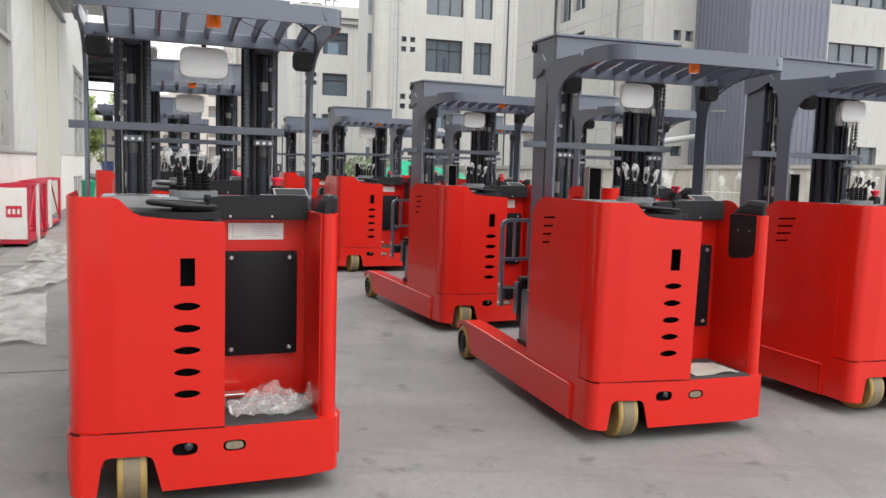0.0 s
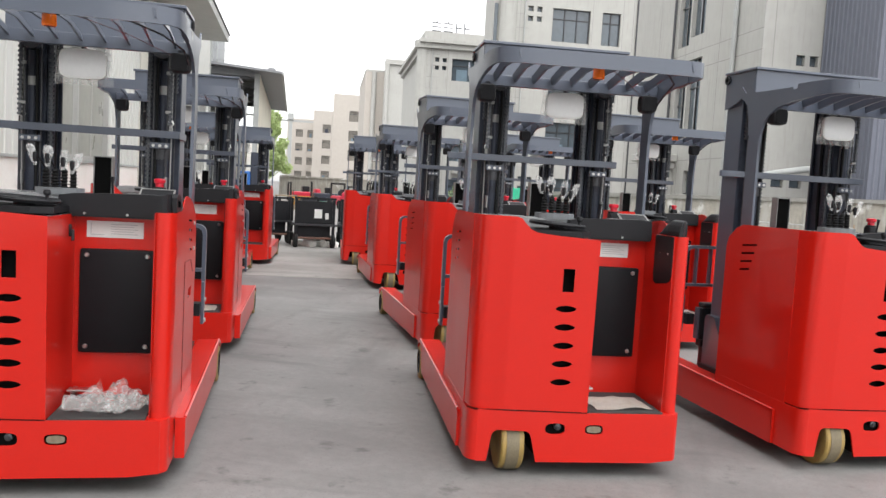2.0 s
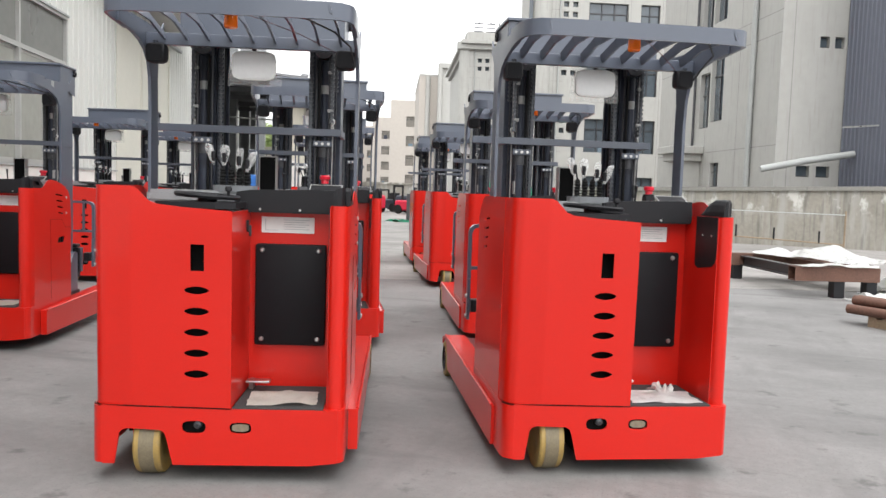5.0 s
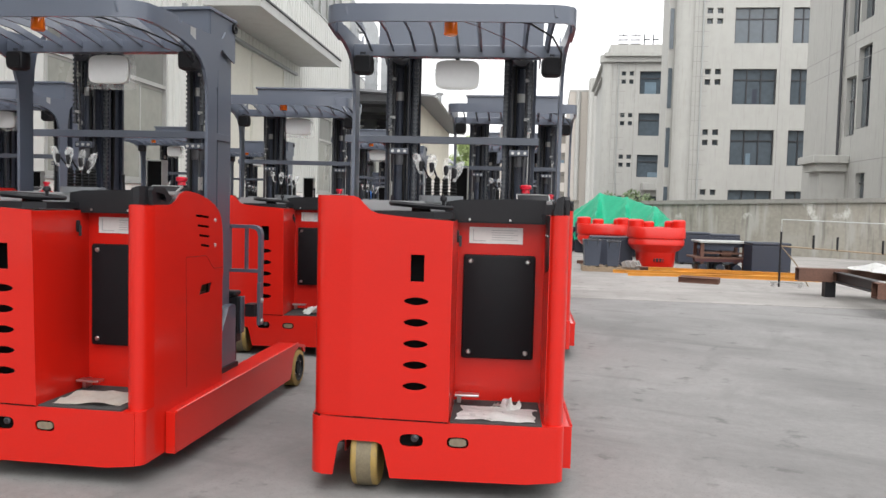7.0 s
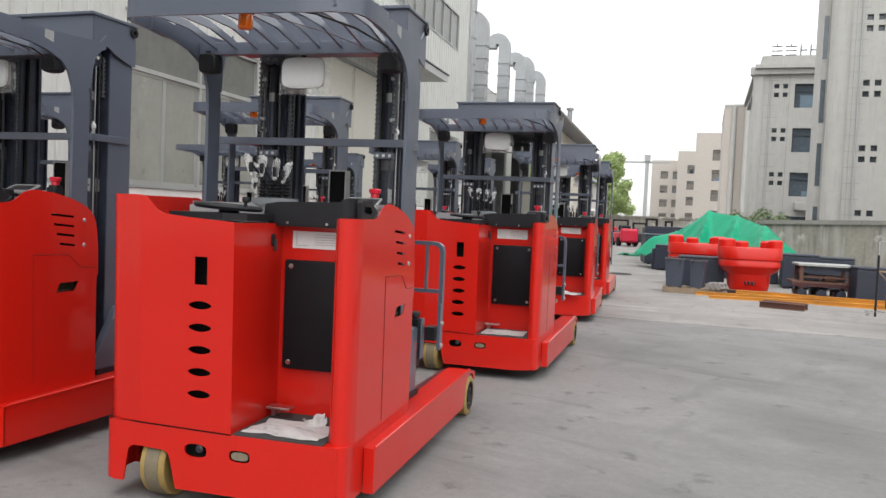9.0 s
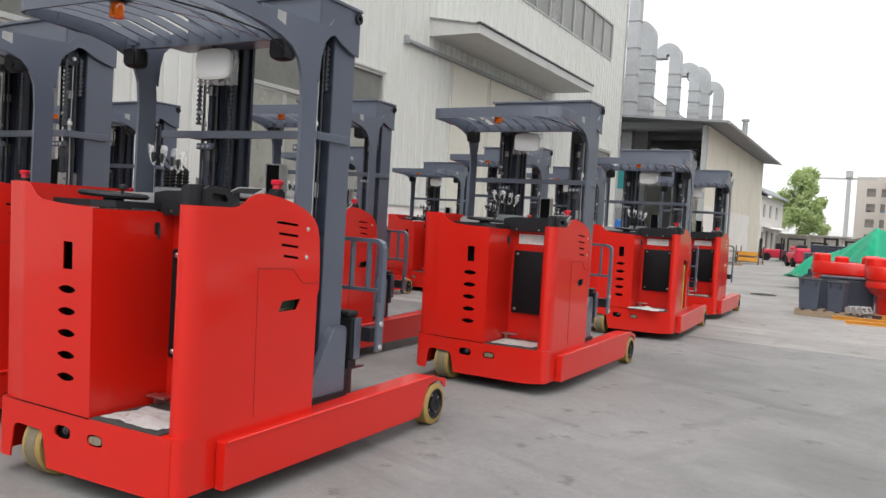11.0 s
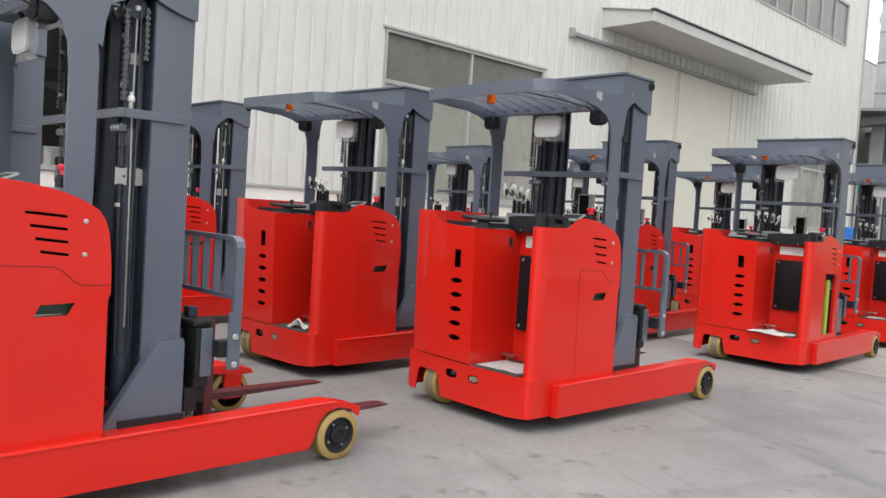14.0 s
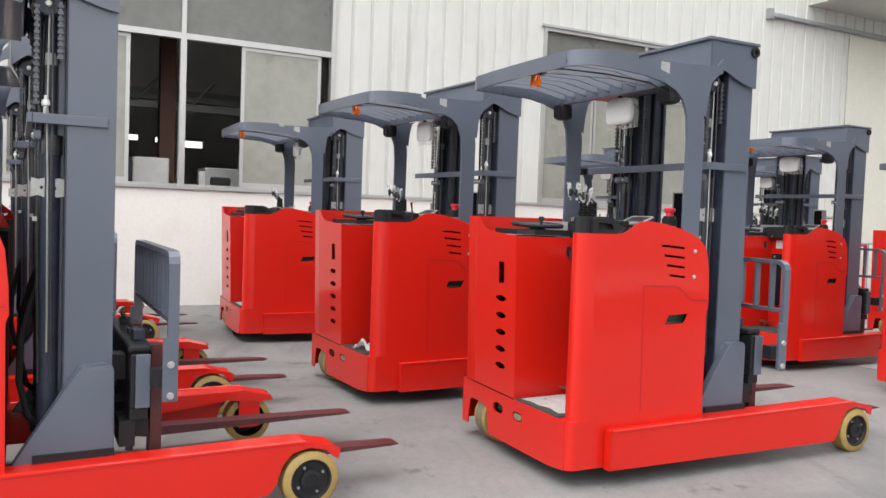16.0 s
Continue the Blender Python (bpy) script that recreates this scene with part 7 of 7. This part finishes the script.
def far_machine(x, y, turn, mat, tall):
    f = thing("forklift", "small distant forklift truck in the yard", "forklift", "far parked machines", m=yard(x, y, 0, turn))
    part("chassis", box(-0.5, 0.5, -0.9, 0.8, 0.2, 0.75, 0.08), mat, f)
    part("counterweight", box(-0.48, 0.48, -1.25, -0.901, 0.25, 1.0, 0.12), mat, f)
    part("seat", box(-0.25, 0.25, -0.5, 0.0, 0.76, 1.15, 0.06), BLACK, f)
    for a in (-0.42, 0.42):
        part("mast_rail", box(a - 0.04, a + 0.04, 0.85, 0.95, 0.1, tall), BLACK, f)
        for b in (-0.7, 0.55):
            part("wheel", lathe([(0, -0.09), (0.24, -0.09), (0.26, -0.06), (0.26, 0.06), (0.24, 0.09), (0, 0.09)], Matrix.Translation((a * 1.1, b, 0.26)) @ Matrix.Rotation(math.pi / 2, 4, "Y"), 18), RUBBER, f, smooth=True)
    part("mast_tie", box(-0.46, 0.46, 0.86, 0.94, tall - 0.1, tall - 0.001), BLACK, f)
    return f


for k, (x, y, tall) in enumerate(((2.3, 47.0, 1.5), (3.5, 48.5, 1.35), (4.6, 45.0, 1.6), (5.7, 43.5, 1.5), (1.2, 55.0, 1.5), (-0.4, 57.0, 1.4))):
    far_machine(x, y, 20 + 17 * k, CRIMSON if k % 3 != 1 else NAVY, tall)
steel_bin(4.7, 34.6, 0.9, 1.3, 1.2, 8)
steel_bin(5.75, 25.2, 0.7, 0.9, 0.75, -12)
loose_sheet("tarpaulin_piece", "green tarpaulin piece spread on the ground", "tarpaulin", yard(0.4, 59.0, 0, 10), 2.2, 2.0, 61, TARP, 0.10, 0.1, 16)
loose_sheet("tarpaulin_piece", "green tarpaulin corner trailing on the ground", "tarpaulin", yard(3.95, 34.2, 0, 30), 1.0, 1.4, 63, TARP, 0.12, 0.12, 16)
solid("puddle_cover", plate(oval(4.62, 22.1, 0.30, 0.42, 20), [], 0.006, Matrix.Translation((0, 0, 0.001))), RUBBER, "dark drain cover set in the concrete", "drain cover", m=YARD.copy())

w = thing("wall_far", "low pale concrete wall closing the yard", "wall", kind="structure", m=YARD.copy())
part("wall_body", box(-3.0, 7.9, 74.0, 74.25, 0, 1.8), OLDWALL, w)
part("coping", box(-3.0, 7.9, 73.9, 74.35, 1.801, 1.95), OLDWALL, w)


def control_cabinet(x, y):
    c = thing("control_cabinet", "tall dark steel cabinet with a blue cover", "cabinet", m=yard(x, y, 0, 6))
    part("cabinet_body", box(-0.26, 0.26, -0.25, 0.25, 0.05, 2.45, 0.015), NAVY, c)
    part("cabinet_door", box(-0.23, 0.23, -0.27, -0.251, 0.15, 2.35, 0.005), NAVY, c)
    part("plinth", box(-0.24, 0.24, -0.23, 0.23, 0, 0.049), BLACK, c)
    part("aerial", tube([(0.05, 0, 2.45), (0.05, 0, 2.62)], 0.015, 6), BLACK, c)
    part("blue_cover", box(-0.62, -0.262, -0.3, 0.3, 1.2, 1.75, 0.04), BLUECOVER, c, "bright blue plastic cover")
    part("cover_stand", box(-0.58, -0.3, -0.25, 0.25, 0, 1.199), RUST, c)
    return c


control_cabinet(-1.2, 30.0)


def scrap_by_shed():
    b = thing("work_bench", "low pale bench beside the shed wall", "bench", m=yard(-0.85, 44.2, 0, 5))
    part("bench_top", box(-0.6, 0.6, -0.5, 0.5, 0.62, 0.68), PLANK, b)
    for x in (-0.55, 0.5):
        for y in (-0.45, 0.4):
            part("leg", box(x, x + 0.06, y, y + 0.06, 0, 0.62), DARKSTEEL, b)
    r = thing("stillage", "orange rusty steel stillage with scrap timber", "steel frame", m=yard(0.0, 46.0, 0, -4))
    for x in (-0.6, 0.55):
        for y in (-0.5, 0.45):
            part("post", box(x, x + 0.05, y, y + 0.05, 0, 0.95), RUST, r)
    for z in (0.15, 0.45):
        part("side_rail", box(-0.54, 0.54, -0.5, -0.46, z, z + 0.2), ORANGE, r)
    part("base", box(-0.54, 0.54, -0.45, 0.44, 0.1, 0.14), PLANK, r)
    part("timber", box(-0.5, 0.3, -0.3, 0.3, 0.141, 0.5, 0.02), PLANK, r)
    return r


scrap_by_shed()


def shed_goods():
    """Blue crates and a tall pale panel just inside the shed."""
    rng = random.Random(12)
    for k in range(6):
        c = thing("plastic_crate", "dark blue plastic crate stacked in the shed", "crate", "blue crates", m=HALL @ pose(-2.78 + 0.64 * (k % 2) + rng.uniform(-0.01, 0.01), 48.2 + rng.uniform(-0.06, 0.06), 0.456 * (k // 2), 0, 0, rng.uniform(-4, 4)))
        bm = plate(rect(-0.29, 0.29, -0.2, 0.2), [rect(-0.27, 0.27, -0.18, 0.18)], 0.40, Matrix.Translation((0, 0, 0.02)))
        box(-0.29, 0.29, -0.2, 0.2, 0.0, 0.02, 0, bm)
        part("crate_body", bm, CRATEBLUE, c)
        part("rim", plate(rect(-0.30, 0.30, -0.21, 0.21), [rect(-0.27, 0.27, -0.18, 0.18)], 0.035, Matrix.Translation((0, 0, 0.421))), CRATEBLUE, c)
        for x in (-0.15, 0.0, 0.15):
            part("rib", box(x - 0.012, x + 0.012, -0.212, -0.2, 0.03, 0.42), CRATEBLUE, c)
    # tall pale panel standing behind the crates
    p = thing("sheet_panel", "tall pale cream panel in the shed", "panel", m=HALL @ pose(-2.68, 50.4, 0, -2, 0, 0))
    part("panel_sheet", box(-0.42, 0.42, 0, 0.04, 0, 3.75, 0.004), CREAM, p)
    part("panel_stiffener", box(-0.03, 0.03, -0.03, 0, 0, 3.75), CREAM, p)
    return p


shed_goods()
pallet(-0.3, 42.5, 1.2, 1.0, 8)


def railing():
    r = thing("railing", "thin galvanised railing in front of the hall door", "railing", m=yard(-2.35, 19.6, 0))
    for k in range(5):
        part("baluster", tube([(0, 0.3 * k, 0), (0, 0.3 * k, 1.1)], 0.012, 6), GALV, r)
    part("top_rail", tube([(0, -0.05, 1.1), (0, 1.25, 1.1)], 0.018, 8), GALV, r)
    part("lower_rail", tube([(0, -0.05, 0.45), (0, 1.25, 0.45)], 0.012, 6), GALV, r)
    return r


railing()
w = thing("notice_board", "teal notice board on two grey posts before the shed", "board", m=HALL @ pose(-5.34, 44.1, 0))
part("board_panel", box(-0.55, 0.55, -0.03, 0.03, 3.65, 4.95, 0.01), SOLARBLUE, w)
part("board_panel", box(-0.50, 0.50, -0.02, 0.02, 2.6, 3.6, 0.01), GREYTRIM, w)
for x in (-0.62, 0.55):
    part("post", box(x, x + 0.07, -0.035, 0.035, 0, 5.0), GREYTRIM, w)


def low_house():
    h = thing("low_house", "pale two-storey house with shop doors beyond the shed", "house", m=yard(-6.15, 85.0, 0))
    doors = [rect(1.0, 2.4, 0.02, 2.1), rect(3.6, 5.2, 0.02, 2.2), rect(7.0, 8.2, 0.02, 2.1), rect(10.0, 11.6, 0.02, 2.2)]
    uppers = [rect(1.2, 2.6, 3.6, 4.9), rect(5.0, 6.4, 3.6, 4.9), rect(9.0, 10.4, 3.6, 4.9)]
    part("front_wall", plate(rect(0, 14, 0, 5.7), doors + uppers, 0.25, Matrix.Translation((-0.25, 0, 0)) @ ON_SIDE), PLASTER, h)
    part("side_wall", box(-2.4, -0.26, 0, 0.25, 0, 5.7), PLASTER, h)
    part("side_wall", box(-2.4, -0.26, 13.75, 14, 0, 5.7), PLASTER, h)
    part("back_wall", box(-2.65, -2.41, 0, 14, 0, 5.7), PLASTER, h)
    part("roof", plate([(-2.9, 5.8), (-1.2, 6.9), (0.55, 5.85), (0.55, 5.71), (-1.2, 6.7), (-2.9, 5.66)], [], 14.6, Matrix.Translation((0, 14.3, 0)) @ ON_REAR), ROOFING, h, "grey sheet roof")
    for pts in doors:
        a, b, c, d = pts[0][0], pts[1][0], pts[0][1], pts[2][1]
        part("door", box(-0.2, -0.14, a, b, c, d), RUST, h, "brown shop door")
    for pts in uppers:
        a, b, c, d = pts[0][0], pts[1][0], pts[0][1], pts[2][1]
        part("window", box(-0.18, -0.14, a, b, c, d), WINDOW, h)
    part("awning", plate([(0.0, 2.75), (1.0, 2.45), (1.0, 2.38), (0.0, 2.66)], [], 11.0, Matrix.Translation((0.001, 12.5, 0)) @ ON_REAR), WHITEPAINT, h, "white sheet awning")
    return h


low_house()


def tower_crane():
    c = thing("tower_crane", "slim distant tower crane", "crane", m=yard(-9.8, 230, 0))
    part("crane_mast", box(-0.5, 0.5, -0.5, 0.5, 0, 18.0), GREYTRIM, c)
    part("jib", box(-9.0, 6.4, -0.3, 0.3, 18.0, 18.5), GREYTRIM, c)
    part("cab", box(-0.8, 0.8, -0.8, 0.8, 18.5, 20.3, 0.1), GREYTRIM, c)
    return c


tower_crane()


def bush(x, y, h, spread, seed):
    rng = random.Random(seed)
    b = thing("bush", "green shrub behind the boundary wall", "bush", "bushes", m=yard(x, y, 0))
    bm = bmesh.new()
    for k in range(6):
        a = k * 1.05
        tube([(0, 0, 0), (spread * 0.3 * math.cos(a), spread * 0.3 * math.sin(a), h * 0.5), (spread * 0.6 * math.cos(a), spread * 0.6 * math.sin(a), h * 0.85)], [0.03, 0.02, 0.008], 5, bm)
    part("stems", bm, BARK, b)
    verts, faces = [], []
    for k in range(1500):
        a, q = rng.uniform(0, math.tau), math.sqrt(rng.random())
        p = Vector((spread * q * math.cos(a), spread * q * math.sin(a), h * (0.25 + 0.75 * rng.random() * (1 - 0.5 * q * q))))
        u = Vector((rng.gauss(0, 1), rng.gauss(0, 1), rng.gauss(0, 1))).normalized()
        v = u.orthogonal().normalized() * rng.uniform(0.03, 0.06)
        wv = u.cross(v)
        n = len(verts)
        verts += [p + v * 1.6, p + wv, p - v * 1.6, p - wv]
        faces.append((n, n + 1, n + 2, n + 3))
    me = bpy.data.meshes.new("foliage")
    me.from_pydata([tuple(v) for v in verts], [], faces)
    me.materials.append(SHRUB)
    ob = new("foliage", me)
    ob.parent = b
    return b


bush(7.9, 37.6, 2.15, 0.75, 71)
bush(9.0, 38.2, 2.25, 0.8, 72)
bush(9.9, 40.5, 2.1, 0.7, 73)
